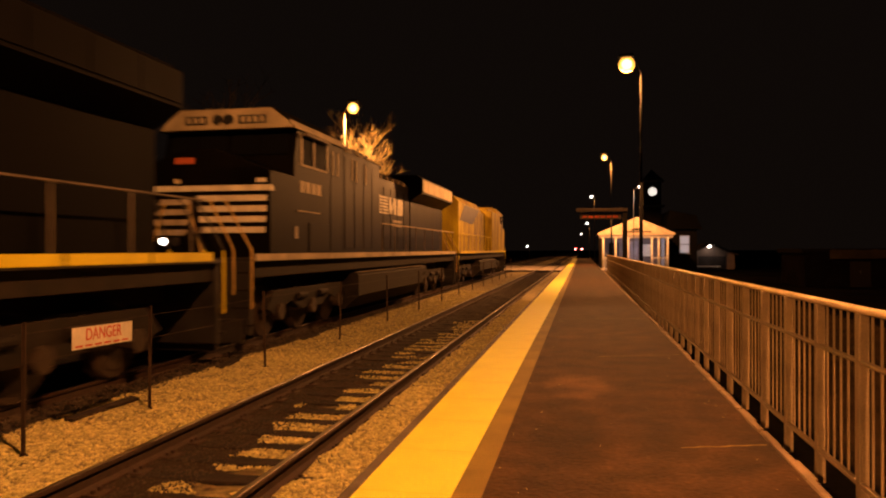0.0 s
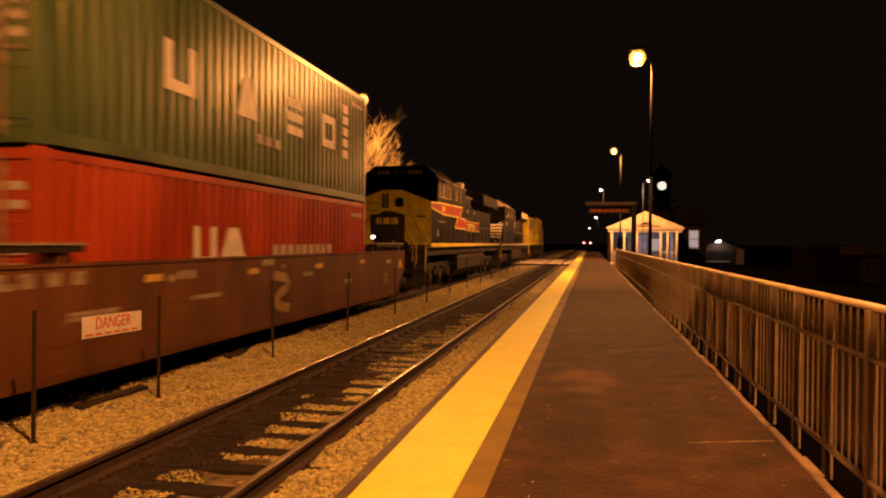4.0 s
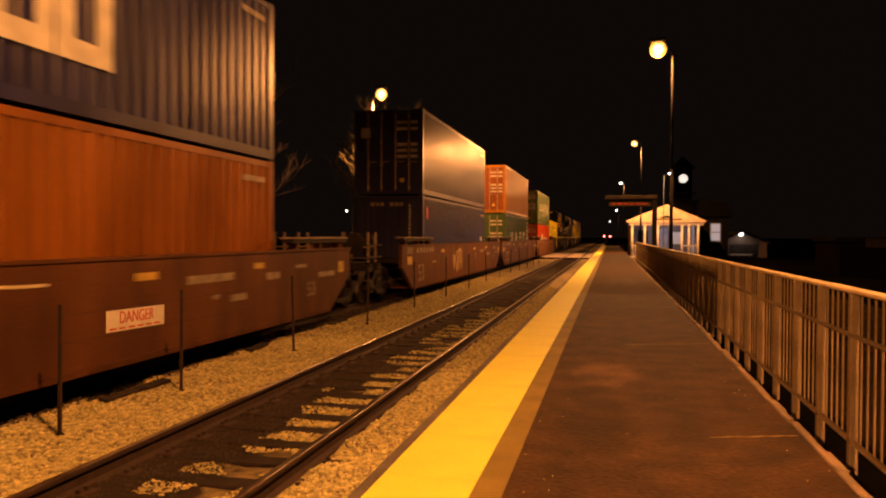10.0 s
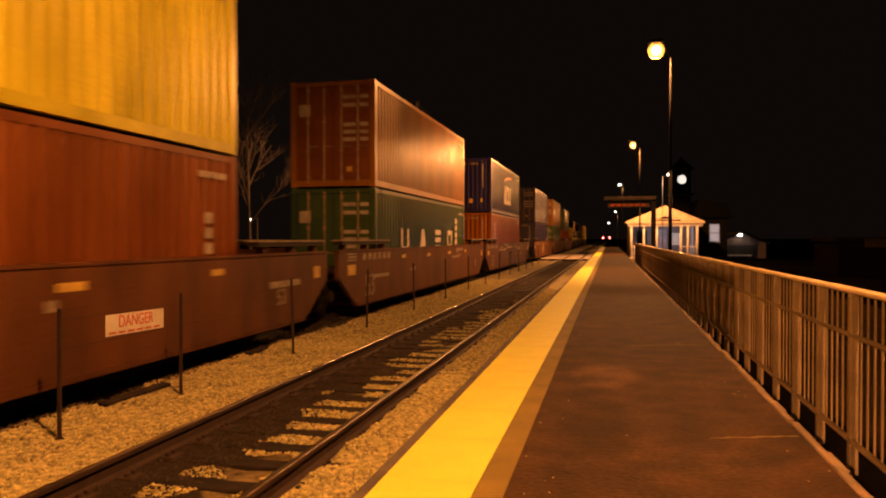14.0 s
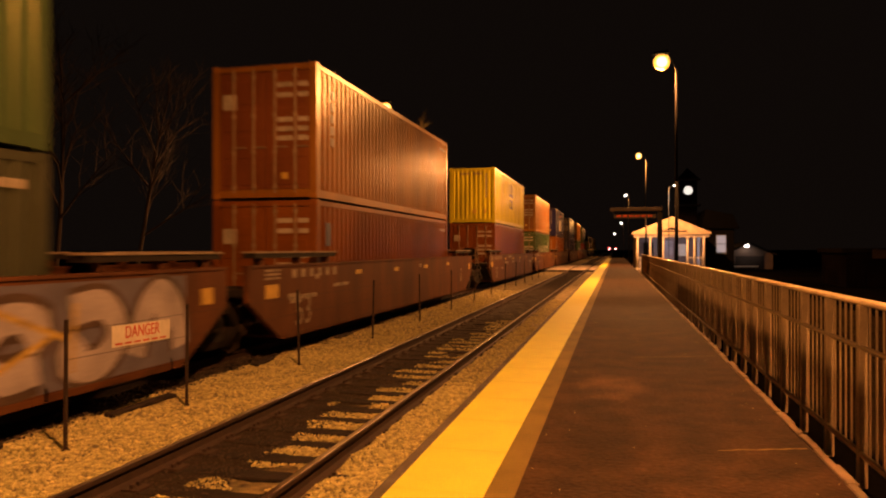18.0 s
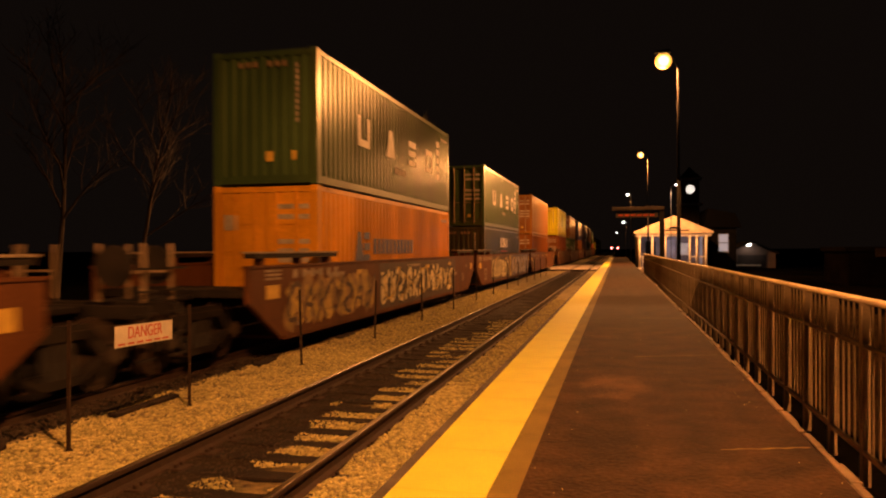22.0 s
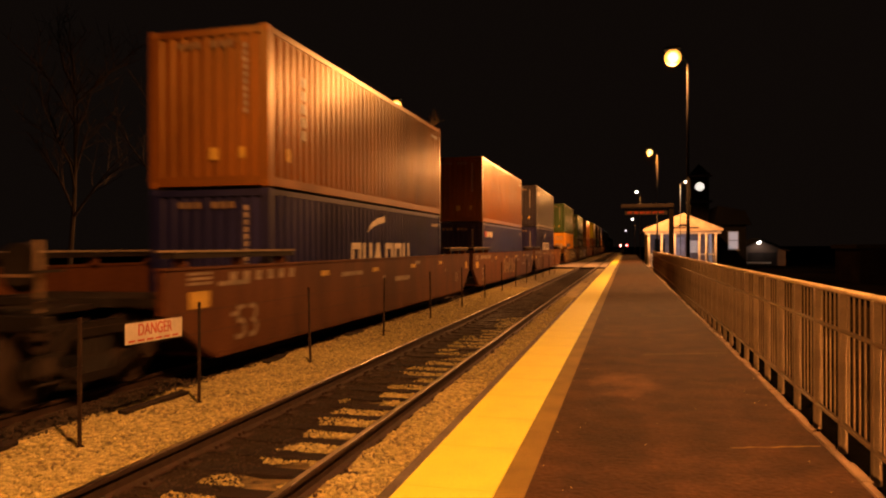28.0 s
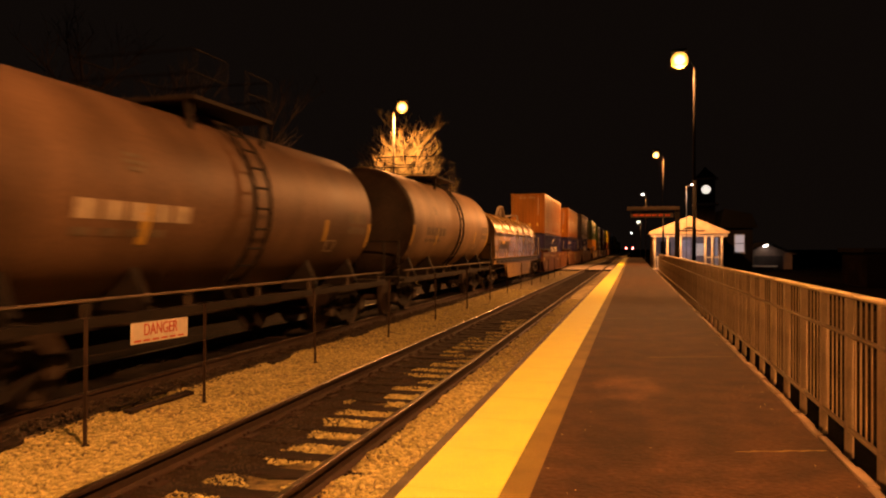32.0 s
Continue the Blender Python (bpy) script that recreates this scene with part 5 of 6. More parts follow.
def well_unit(car, y, k, rng):
    """One well: deep side sills that slope up at the ends, floor, bulkheads, end decks, stencils."""
    b = new("well_body")
    b.parent = car
    tagged(b, "rust-brown well body with deep side sills")
    b.location = (0, y, 0)
    for s in (-1, 1):
        bm = bmesh.new()
        x0, x1 = (1.40, 1.50) if s > 0 else (-1.50, -1.40)
        prism(bm, [(-3.45, 0.92), (-2.25, 0.2), (14.35, 0.2), (15.5, 0.92), (15.5, 1.5), (-3.45, 1.5)], "x", x0, x1)
        box(bm, x0 - 0.02, x1 + 0.02, -3.47, 15.52, 1.5, 1.54)
        box(bm, min(x0, x1) - 0.015, max(x0, x1) + 0.015, -2.2, 14.3, 0.19, 0.27)
        for j in range(11):
            yy = -1.9 + j * 1.6
            if s < 0:
                box(bm, x0 - 0.03, x1, yy - 0.04, yy + 0.04, 0.27, 1.5)
        part("side_sill", bm, WELL_BROWN, b)
    pieces("floor_plate", WELL_BROWN, b, [(-1.4, 1.4, -2.2, -0.2, 0.2, 0.26), (-1.4, 1.4, 0.2, 2.6, 0.2, 0.26), (-1.4, 1.4, 5.2, 7.0, 0.2, 0.26), (-1.4, 1.4, 9.6, 12.0, 0.2, 0.26), (-1.4, 1.4, 12.4, 14.3, 0.2, 0.26)])
    # decks and bulkheads in near-black GRIME: shade at the ends put into colour
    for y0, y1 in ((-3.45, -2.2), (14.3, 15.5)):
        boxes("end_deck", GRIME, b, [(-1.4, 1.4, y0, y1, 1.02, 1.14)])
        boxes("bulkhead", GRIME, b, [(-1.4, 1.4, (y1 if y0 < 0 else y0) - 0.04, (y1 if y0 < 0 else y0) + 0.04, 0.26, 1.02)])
    for t0, t1 in ((-3.2, 0.45), (12.45, 15.4)):
        for s in (-1, 1):
            x0, x1 = (1.22, 1.5) if s > 0 else (-1.5, -1.22)
            walk_way = boxes("side_walkway", STENCIL, b, [(x0, x1, t0, t1, 1.745, 1.775)], "pale grated side walkway")
            boxes("walkway_beam", GRIME, walk_way, [(x0 + 0.02, x1 - 0.02, t0 + 0.03, t1 - 0.03, 1.66, 1.745)])
            pieces("walkway_bracket", WELL_BROWN, walk_way, [(x0 + 0.06, x1 - 0.06, t, t + 0.09, 1.54, 1.66) for t in (t0 + 0.3, (t0 + t1) / 2, t1 - 0.4)])
    marks = []
    for j in range(rng.randint(7, 10)):
        yy, zz = rng.uniform(-2.4, 14.0), rng.uniform(0.75, 1.38)
        marks.append((1.5, 1.504, yy, yy + rng.choice((0.16, 0.5, 0.9, 1.3)), zz, zz + rng.uniform(0.06, 0.13)))
    pieces("stencil", STENCIL, b, marks, "illegible stencilled lines")
    pieces("reflector", DULL_YELLOW, b, [(1.5, 1.505, yy, yy + ww, zz, zz + hh) for yy, zz, ww, hh in ((-2.87, 0.95, 0.5, 0.24), (1.6, 1.24, 0.4, 0.1), (4.6, 1.22, 0.4, 0.1), (7.75, 1.22, 0.45, 0.1), (10.9, 1.24, 0.36, 0.1), (14.8, 1.0, 0.3, 0.24))], "yellow reflector patch")
    pieces("stencil", STENCIL, b, [(1.5, 1.504, -2.9, -2.3, 1.28 + 0.07 * j, 1.32 + 0.07 * j) for j in range(3)] + [(1.5, 1.504, -1.8 + 0.4 * j, -1.6 + 0.4 * j, 1.28, 1.44) for j in range(6)], "illegible stencilled mark")
    lettering("length_mark", "53", 0.78, STENCIL, b, Matrix.Translation((1.506, -1.3, 0.62)) @ SIDE, "pale stencilled length number")
    lettering("length_mark", "53", 0.42, STENCIL, b, Matrix.Translation((1.506, 13.3, 0.72)) @ SIDE, "pale stencilled length number")
    return b


def well_car(n):
    car = thing("well_car", "rust-brown articulated double-stack well car", "freight car", "well cars of the train")
    rng = random.Random(40 + n)
    bodies = [well_unit(car, -19.65 * k, k, rng) for k in range(3)]
    for y in (-3.75, -23.4):
        freight_truck(car, y, 0.46)
        boxes("articulation", GRIME, car, [(-0.25, 0.25, y - 0.7, y + 0.7, 0.8, 1.02)], bevel=0.03)
        boxes("hose_bracket", GRIME, car, [(0.6, 0.7, y - 0.25, y + 0.25, 0.9, 1.45), (-0.7, -0.6, y - 0.25, y + 0.25, 0.9, 1.45)])
    for y, way in ((16.2, 1), (-43.4, -1)):
        freight_truck(car, y, 0.46)
        y0, y1 = sorted((y - way * 0.7, y + way * 1.25))
        # platform darkened the same way, its shade in the GRIME colour
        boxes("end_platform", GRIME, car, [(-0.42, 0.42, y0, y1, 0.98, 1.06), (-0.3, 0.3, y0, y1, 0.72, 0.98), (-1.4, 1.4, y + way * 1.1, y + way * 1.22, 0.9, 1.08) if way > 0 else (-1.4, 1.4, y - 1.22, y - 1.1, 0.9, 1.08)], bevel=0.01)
        e = y + way * 1.2
        rows = [(x - 0.02, x + 0.02, e - 0.02, e + 0.02, 1.12, 1.9) for x in (-1.3, -0.62, 0.62, 1.3)]
        rows += [(-1.3, -0.62, e - 0.015, e + 0.015, 1.5, 1.53), (0.62, 1.3, e - 0.015, e + 0.015, 1.5, 1.53)]
        pieces("grab_iron", LOCK_BAR, car, rows)
        pieces("step", GRIME, car, [(1.36, 1.39, e - way * 0.05 - 0.2, e - way * 0.05 + 0.2, 0.35 + k * 0.3, 0.38 + k * 0.3) for k in range(5)])
        bm = bmesh.new()
        tube(bm, (0.95, e - way * 0.1, 1.6), (0.95, e - way * 0.16, 1.6), 0.28, 0.28, 16)
        part("brake_wheel", bm, GRIME, car)
        coupler(car, e, way)
    if n == 2:
        graffiti(bodies[1], 0.2, 6.2, 5, SPRAY_UMBER, ((SPRAY_WHITE, SPRAY_BLACK, 0.2, 0.8, 0.28), (SPRAY_BLACK, None, 0.055, 0.62, -0.3), (SPRAY_WHITE, SPRAY_BLACK, 0.1, 1.4, 0.3)), "black and white sprayed graffiti")
        graffiti(bodies[1], 6.22, 6.85, 3, SPRAY_OCHRE, ((SPRAY_UMBER, None, 0.06, 0.3, 0),), "ochre sprayed patch")
        graffiti(bodies[1], 6.87, 14.4, 9, SPRAY_BLUE, ((SPRAY_LILAC, SPRAY_UMBER, 0.33, 1.25, 0.12), (SPRAY_OCHRE, None, 0.07, 1.9, 0.3)), "lilac sprayed graffiti with ochre touches")
        graffiti(bodies[2], 3.2, 12.0, 12, SPRAY_UMBER, ((SPRAY_WHITE, SPRAY_BLACK, 0.2, 0.75, 0.34), (SPRAY_BLACK, None, 0.06, 0.6, -0.3), (SPRAY_OCHRE, None, 0.06, 1.7, 0.3)), "black and white sprayed graffiti")
        graffiti(bodies[2], -2.2, 3.0, 31, None, ((SPRAY_DUST, None, 0.3, 0.62, 0.3), (SPRAY_OCHRE, None, 0.16, 0.8, -0.2), (SPRAY_UMBER, None, 0.09, 0.7, 0.3)), "")
    if n == 3:
        graffiti(bodies[1], 3.6, 8.2, 55, None, ((SPRAY_DUST, None, 0.13, 0.8, 0.2), (PALE_GRIME, None, 0.06, 1.2, 0.3)), "")
    if n == 1:
        bm = bmesh.new()
        stroke(bm, [(y, 1.2 + 0.05 * math.sin(y * 1.7) + 0.035 * (y - 3)) for y in (1.0 + 0.25 * k for k in range(22))], 1.5045, 0.035)
        part("paint_streak", bm, SPRAY_WHITE, bodies[0], "wavering pale paint line")
        graffiti(bodies[0], 2.4, 4.4, 57, None, ((PALE_GRIME, None, 0.06, 0.9, 0.2),), "")
    if n == 0:
        graffiti(bodies[0], 5.4, 6.6, 71, None, ((SPRAY_DUST, None, 0.2, 1.1, 0.1),), "")
        graffiti(bodies[2], 3.4, 5.6, 73, None, ((SPRAY_DUST, None, 0.22, 0.6, 0.1),), "")
    return aboard(car, UNIT[3 * n])


for n in range(4):
    well_car(n)


# ---- locomotives: the cab's nose is at y = 1 and faces back along the train
def ribbon(bm, pts, width, x0, x1):
    """A painted line of even width round a closed outline on a side (y, z)."""
    n = len(pts)
    for i in range(n):
        a, b = Vector(pts[i]), Vector(pts[(i + 1) % n])
        d = (b - a).normalized() * width * 0.5
        o = Vector((-d.y, d.x))
        prism(bm, [tuple(p) for p in (a - d + o, b + d + o, b + d - o, a - d - o)], "x", x0, x1 + 0.0004 * i)


LOCO_BLACK = mat("loco_black", (0.0045, 0.0036, 0.0028), 0.42, var=0.4, scale=0.8, fine=20, bump=0.06, streak=0.3, shine=0.05)
LOCO_BLACK.node_tree.nodes["Principled BSDF"].inputs["Specular Tint"].default_value = (1.0, 0.8, 0.36, 1)
LOCO_JET = mat("loco_jet_black", (0.0028, 0.0022, 0.002), 0.62, var=0.4, scale=0.8, fine=20, bump=0.06, streak=0.3, shine=0.04)
LOCO_YELLOW = mat("loco_yellow", (0.78, 0.64, 0.02), 0.5, var=0.22, scale=1.1, fine=24, bump=0.05, streak=0.3, shine=0.3)
DIRTY_YELLOW = mat("loco_dirty_yellow", (0.5, 0.38, 0.02), 0.6, var=0.5, scale=1.3, fine=20, bump=0.08, streak=0.35, stain=(0.13, 0.075, 0.02), shine=0.2, sharp=0.2)
LOCO_RED = mat("loco_red", (0.34, 0.026, 0.008), 0.5, var=0.3, scale=1.0, fine=24, bump=0.05, streak=0.4, shine=0.06)
LOCO_CREAM = mat("loco_cream", (0.5, 0.41, 0.27), 0.6, var=0.3, scale=1.5, fine=30, bump=0.05, shine=0.3)


def loco(kind, label, q, turn=0):
    e = thing("locomotive", label, "locomotive", "locomotives of the train")
    black, gold = (LOCO_JET if kind == "striped" else LOCO_BLACK), LOCO_YELLOW
    body = nose_paint = DIRTY_YELLOW if kind == "yellow" else black
    sill_paint = {"striped": gold, "white": LOCO_CREAM, "yellow": gold}[kind]
    rail_paint = {"striped": gold, "white": mat("rail_cream", (0.55, 0.38, 0.12), 0.6), "yellow": gold}[kind]
    boxes("underframe", GRIME, e, [(-1.4, 1.4, 0.3, 22.0, 1.3, 1.6), (-0.5, 0.5, 0.3, 22.0, 0.95, 1.3)])
    boxes("walkway", BLACK_PAINT, e, [(-1.52, 1.52, 0.3, 21.9, 1.6, 1.66)])
    for s in (-1, 1):
        a, b = (1.521, 1.535) if s > 0 else (-1.535, -1.521)
        if kind == "striped":
            pieces("sill_stripe", sill_paint, e, [(a, b, 1.0 + k * 1.72, 1.0 + k * 1.72 + 1.66, 1.63, 1.77) for k in range(12)], "painted sill stripe")
        else:
            boxes("sill_stripe", sill_paint, e, [(a, b, 0.3, 21.6, 1.61, 1.74)], "painted sill stripe")
    # nose: a wide box with chamfered top edges, its face leaning back a little
    bm = bmesh.new()
    prism(bm, [(-1.5, 1.66), (1.5, 1.66), (1.5, 3.34), (0.35, 3.78), (-0.35, 3.78), (-1.5, 3.34)], "y", 1.0, 2.22)
    nose = part("nose", bm, nose_paint, e)
    if kind == "striped":
        bm = bmesh.new()
        prism(bm, [(-1.5, 1.7), (1.5, 1.7), (1.5, 3.34), (0.35, 3.78), (-0.35, 3.78), (-1.5, 3.34)], "y", 0.994, 1.004)
        part("nose_front", bm, mat("worn_yellow", (0.8, 0.68, 0.02), 0.5, var=0.3, scale=3.5, fine=30, bump=0.05, stain=(0.64, 0.52, 0.02), shine=0.3, sharp=0.2), nose, "worn yellow nose front")
    bm = bmesh.new()
    prism(bm, [(2.2, 1.66), (5.3, 1.66), (5.3, 4.42), (2.42, 4.42), (2.2, 3.72)], "x", -1.5, 1.5)
    cab = part("cab", bm, body, e)
    bm = bmesh.new()
    prism(bm, [(-1.53, 4.34), (1.53, 4.34), (1.42, 4.5), (1.05, 4.8), (-1.05, 4.8), (-1.42, 4.5)], "y", 2.12, 5.35)
    part("cab_roof", bm, body, e)
    bm = bmesh.new()
    prism(bm, [(-1.5, 4.36), (1.5, 4.36), (1.4, 4.5), (1.03, 4.78), (-1.03, 4.78), (-1.4, 4.5)], "y", 2.1, 2.118)
    part("roof_front", bm, LOCO_CREAM if kind == "white" else body, cab, "cream panel over the windscreens" if kind == "white" else "")
    # cream strip paints the highlight on the roof edge facing the platform
    if kind == "white":
        for s in (1,):
            bm = bmesh.new()
            prism(bm, [(1.537, 4.34), (1.427, 4.502), (1.43, 4.53), (1.545, 4.36)], "y", 2.12, 5.35)
            part("roof_edge", bm, LOCO_CREAM, cab, "pale strip for the glint along the roof edge")
    for x0, x1 in ((-1.34, -0.74), (-0.68, -0.05), (0.05, 0.68), (0.74, 1.34)):
        bm = bmesh.new()
        v = [bm.verts.new(p) for p in ((x0, 2.21, 3.82), (x1, 2.21, 3.82), (x1, 2.37, 4.3), (x0, 2.37, 4.3), (x0, 2.19, 3.82), (x1, 2.19, 3.82), (x1, 2.35, 4.3), (x0, 2.35, 4.3))]
        for f in ((0, 1, 2, 3), (7, 6, 5, 4), (0, 4, 5, 1), (1, 5, 6, 2), (2, 6, 7, 3), (3, 7, 4, 0)):
            bm.faces.new([v[i] for i in f])
        part("windscreen", bm, GLASS_DARK, cab)
    for s in (-1, 1):
        a, b = (1.5, 1.508) if s > 0 else (-1.508, -1.5)
        w = boxes("side_window", GLASS_DARK, cab, [(a, b, 2.6, 3.25, 3.66, 4.24), (a, b, 3.32, 4.1, 3.66, 4.24)])
        boxes("window_frame", DULL_YELLOW if kind == "striped" else LOCO_CREAM, w, [(a - 0.002, b + 0.012, y, y + 0.07, 3.64, 4.28) for y in (2.53, 3.25, 4.1)] + [(a - 0.002, b + 0.01, 2.53, 4.17, 3.6, 3.64)], "pale window frame")
        boxes("cab_door", body, cab, [(a, b, 4.4, 5.05, 1.8, 4.1)], bevel=0.004)
    pieces("number_board", BLACK_PAINT if kind == "white" else DARK_METAL, cab, [(-0.92, -0.42, 2.085, 2.1, 4.46, 4.64), (0.3, 0.92, 2.085, 2.1, 4.46, 4.64)], "number board with plain bars")
    boxes("number_bars", LOCO_CREAM, cab, [(x, x + 0.09, 2.078, 2.085, 4.49, 4.61) for x in (-0.87, -0.72, -0.57, 0.36, 0.5, 0.64, 0.78)])
    bm = bmesh.new()
    for x in (-0.16, 0.08):
        tube(bm, (x, 2.04, 4.56), (x, 2.1, 4.56), 0.1, 0.1, 14)
    part("headlight", bm, DARK_METAL, cab, "dark twin headlight")
    # hoods
    bm = bmesh.new()
    box(bm, -1.495, 1.495, 5.3, 8.7, 1.66, 4.36, 0.04)
    part("electrical_cabinet", bm, body, e)
    bm = bmesh.new()
    prism(bm, [(-1.05, 1.66), (1.05, 1.66), (1.05, 4.1), (0.8, 4.35), (-0.8, 4.35), (-1.05, 4.1)], "y", 8.7, 14.3)
    hood = part("engine_hood", bm, body, e)
    bm = bmesh.new()
    if kind == "yellow":
        prism(bm, [(-1.36, 1.66), (1.36, 1.66), (1.36, 4.2), (1.1, 4.5), (-1.1, 4.5), (-1.36, 4.2)], "y", 13.4, 21.2)
    else:
        prism(bm, [(-1.06, 1.66), (1.06, 1.66), (1.06, 3.62), (1.52, 3.92), (1.52, 4.46), (1.3, 4.6), (-1.3, 4.6), (-1.52, 4.46), (-1.52, 3.92), (-1.06, 3.62)], "y", 14.4, 20.7)
    rad = part("radiator_hood", bm, body, e)
    for s in (-1, 1):
        if kind == "yellow":
            bm = bmesh.new()
            a, b = (1.362, 1.372) if s > 0 else (-1.372, -1.362)
            prism(bm, [(13.8, 4.12), (19.2, 4.14), (21.0, 3.3), (16.6, 3.2)], "x", a, b)
            part("radiator_grille", bm, BLACK_PAINT, rad, "black slanted radiator grille")
        else:
            a, b = (1.52, 1.54) if s > 0 else (-1.54, -1.52)
            boxes("radiator_grille", body if kind != "white" else LOCO_CREAM, rad, [(a, b, 14.5 + k * 1.03, 15.5 + k * 1.03, 3.98, 4.43) for k in range(6)])
        c, d = (1.05, 1.066) if s > 0 else (-1.066, -1.05)
        pieces("hood_door", body, hood, [(c, d, 8.86 + k * 0.9, 9.68 + k * 0.9, 1.85, 3.85) for k in range(6)], bevel=0.006)
        pieces("door_latch", PALE_GRIME, hood, [(min(d, d + 0.02 * s), max(d, d + 0.02 * s), 9.56 + k * 0.9, 9.62 + k * 0.9, 3.0, 3.12) for k in range(6)])
        a, b = (1.495, 1.505) if s > 0 else (-1.505, -1.495)
        pieces("cabinet_door", body, e, [(a, b, 5.45 + k * 0.8, 6.17 + k * 0.8, 1.85, 4.15) for k in range(4)], bevel=0.004)
    lit = LOCO_CREAM if kind != "yellow" else PALE_GRIME
    # rows of pale lugs added for the highlights along the roof edges
    pieces("lifting_lug", lit, e, [(1.28, 1.4, 5.6 + k * 0.62, 5.68 + k * 0.62, 4.36, 4.44) for k in range(5)] + [(0.98, 1.06, 8.9 + k * 0.75, 8.98 + k * 0.75, 4.1, 4.2) for k in range(7)], "small pale lug for a roof-edge glint")
    if kind != "yellow":
        pieces("vent_frame", DULL_YELLOW if kind == "striped" else LOCO_CREAM, cab, [(1.506, 1.52, y, y + 0.07, 3.6, 4.16) for y in (4.5, 4.86, 6.0, 6.34, 7.2)], "pale vent frame")
        boxes("sun_visor", PALE_GRIME, cab, [(1.508, 1.62, 2.62, 4.1, 4.25, 4.3)], "pale sun visor over the side windows", 0.006)
        boxes("side_step_rail", LOCO_CREAM, e, [(1.506, 1.53, 2.35, 3.6, 2.62, 2.645)], "slim pale side grab rail")
        boxes("side_plate", DULL_WHITE, e, [(1.5, 1.508, 2.2, 2.36, 2.05, 2.3)], "small pale plate")
        boxes("battery_box", black, e, [(1.5, 1.515, 3.0, 4.3, 1.75, 2.4)], bevel=0.01)
        pieces("roof_grab", lit, e, [(1.49, 1.53, 5.5 + k * 0.9, 6.0 + k * 0.9, 4.3, 4.325) for k in range(4)], "thin pale roof grab iron")
    boxes("exhaust", GRIME, e, [(-0.35, 0.35, 10.6, 11.6, 4.35, 4.55)], bevel=0.03)
    for y in (15.9, 18.9):
        bm = bmesh.new()
        tube(bm, (0, y, 4.5), (0, y, 4.7), 0.72, 0.72, 20)
        part("roof_fan", bm, GRIME, rad)
    boxes("dynamic_brake", body, e, [(-1.2, 1.2, 6.0, 8.5, 4.36, 4.58)], bevel=0.05)
    bm = bmesh.new()
    for k in range(3):
        tube(bm, (-0.15 + k * 0.15, 5.8, 4.7), (-0.15 + k * 0.15, 6.3 + 0.1 * k, 4.72), 0.03, 0.07, 8)
    part("horn", bm, DARK_METAL, e)
    # tank, trucks, pilots, steps, rails
    bm = bmesh.new()
    prism(bm, [(-1.5, 1.12), (-1.5, 0.6), (-1.1, 0.22), (1.1, 0.22), (1.5, 0.6), (1.5, 1.12), (1.42, 1.2), (-1.42, 1.2)], "y", 6.6, 14.5)
    tank = part("fuel_tank", bm, GRIME, e, "grimy fuel tank")
    # pale strip for the bright lit edge along the tank's top
    boxes("tank_rim", PALE_GRIME, tank, [(1.4, 1.5, 6.62, 14.48, 1.2, 1.225)])
    boxes("air_tank", GRIME, e, [(1.05, 1.4, 14.7, 15.8, 0.85, 1.2)], bevel=0.08)
    for cy in (4.0, 18.2):
        for s in (-1, 1):
            bm = bmesh.new()
            a, b = (1.0, 1.18) if s > 0 else (-1.18, -1.0)
            prism(bm, [(cy + u, w) for u, w in ((-2.45, 0.62), (-2.1, 0.98), (2.1, 0.98), (2.45, 0.62), (2.1, 0.5), (1.2, 0.72), (0.6, 0.5), (-0.6, 0.5), (-1.2, 0.72), (-2.1, 0.5))], "x", a, b)
            f = part("truck_frame", bm, GRIME, e, "grimy three-axle truck frame")
            for k in (-1.85, 0, 1.85):
                bm = bmesh.new()
                tube(bm, (s * 1.05, cy + k, 0.53), (s * 1.24, cy + k, 0.53), 0.17, seg=12)
                part("journal", bm, WHEEL_STEEL, f)
                for j in (-0.3, 0.3):
                    bm = bmesh.new()
                    tube(bm, (s * 1.1, cy + k + j, 0.55), (s * 1.1, cy + k + j, 0.9), 0.08, seg=8)
                    part("spring", bm, WHEEL_STEEL, f)
            for k in (-0.65, 0.65):
                bm = bmesh.new()
                tube(bm, (s * 1.2, cy + k - 0.25, 0.8), (s * 1.2, cy + k + 0.25, 0.8), 0.075, seg=10)
                part("brake_cylinder", bm, GRIME, f)
        for k in (-1.85, 0, 1.85):
            wheelset(e, cy + k, 0.53)
    for y, way in ((0.3, -1), (21.9, 1)):
        boxes("pilot", BLACK_PAINT, e, [(-1.45, 1.45, y - 0.06, y + 0.06, 0.25, 1.6)], bevel=0.02)
        boxes("plow", BLACK_PAINT, e, [(-1.35, 1.35, y + way * 0.14 - 0.05, y + way * 0.14 + 0.05, 0.12, 0.55)])
        coupler(e, y, way)
        f = y + way * 0.1
        for s in (-1, 1):
            pieces("step", GRIME, e, [(s * 1.3 - 0.2, s * 1.3 + 0.2, y + way * 0.06 - 0.02, y + way * 0.06 + 0.1, 0.42 + k * 0.32, 0.45 + k * 0.32) for k in range(4)])
            for path in (((1.5, 0.75), (1.5, 1.8), (0.98, 2.72)), ((1.14, 1.0), (1.14, 1.82), (0.66, 2.74)), ((0.5, 1.0), (0.5, 1.82), (0.24, 2.66))):
                for (p, o), paint_of in zip(zip(path, path[1:]), (rail_paint, DARK_METAL if kind == "striped" else rail_paint)):
                    bm = bmesh.new()
                    tube(bm, (s * p[0], f, p[1]), (s * o[0], f, o[1]), 0.019, seg=8)
                    part("grab_rail", bm, paint_of, e, "slim grab rail")
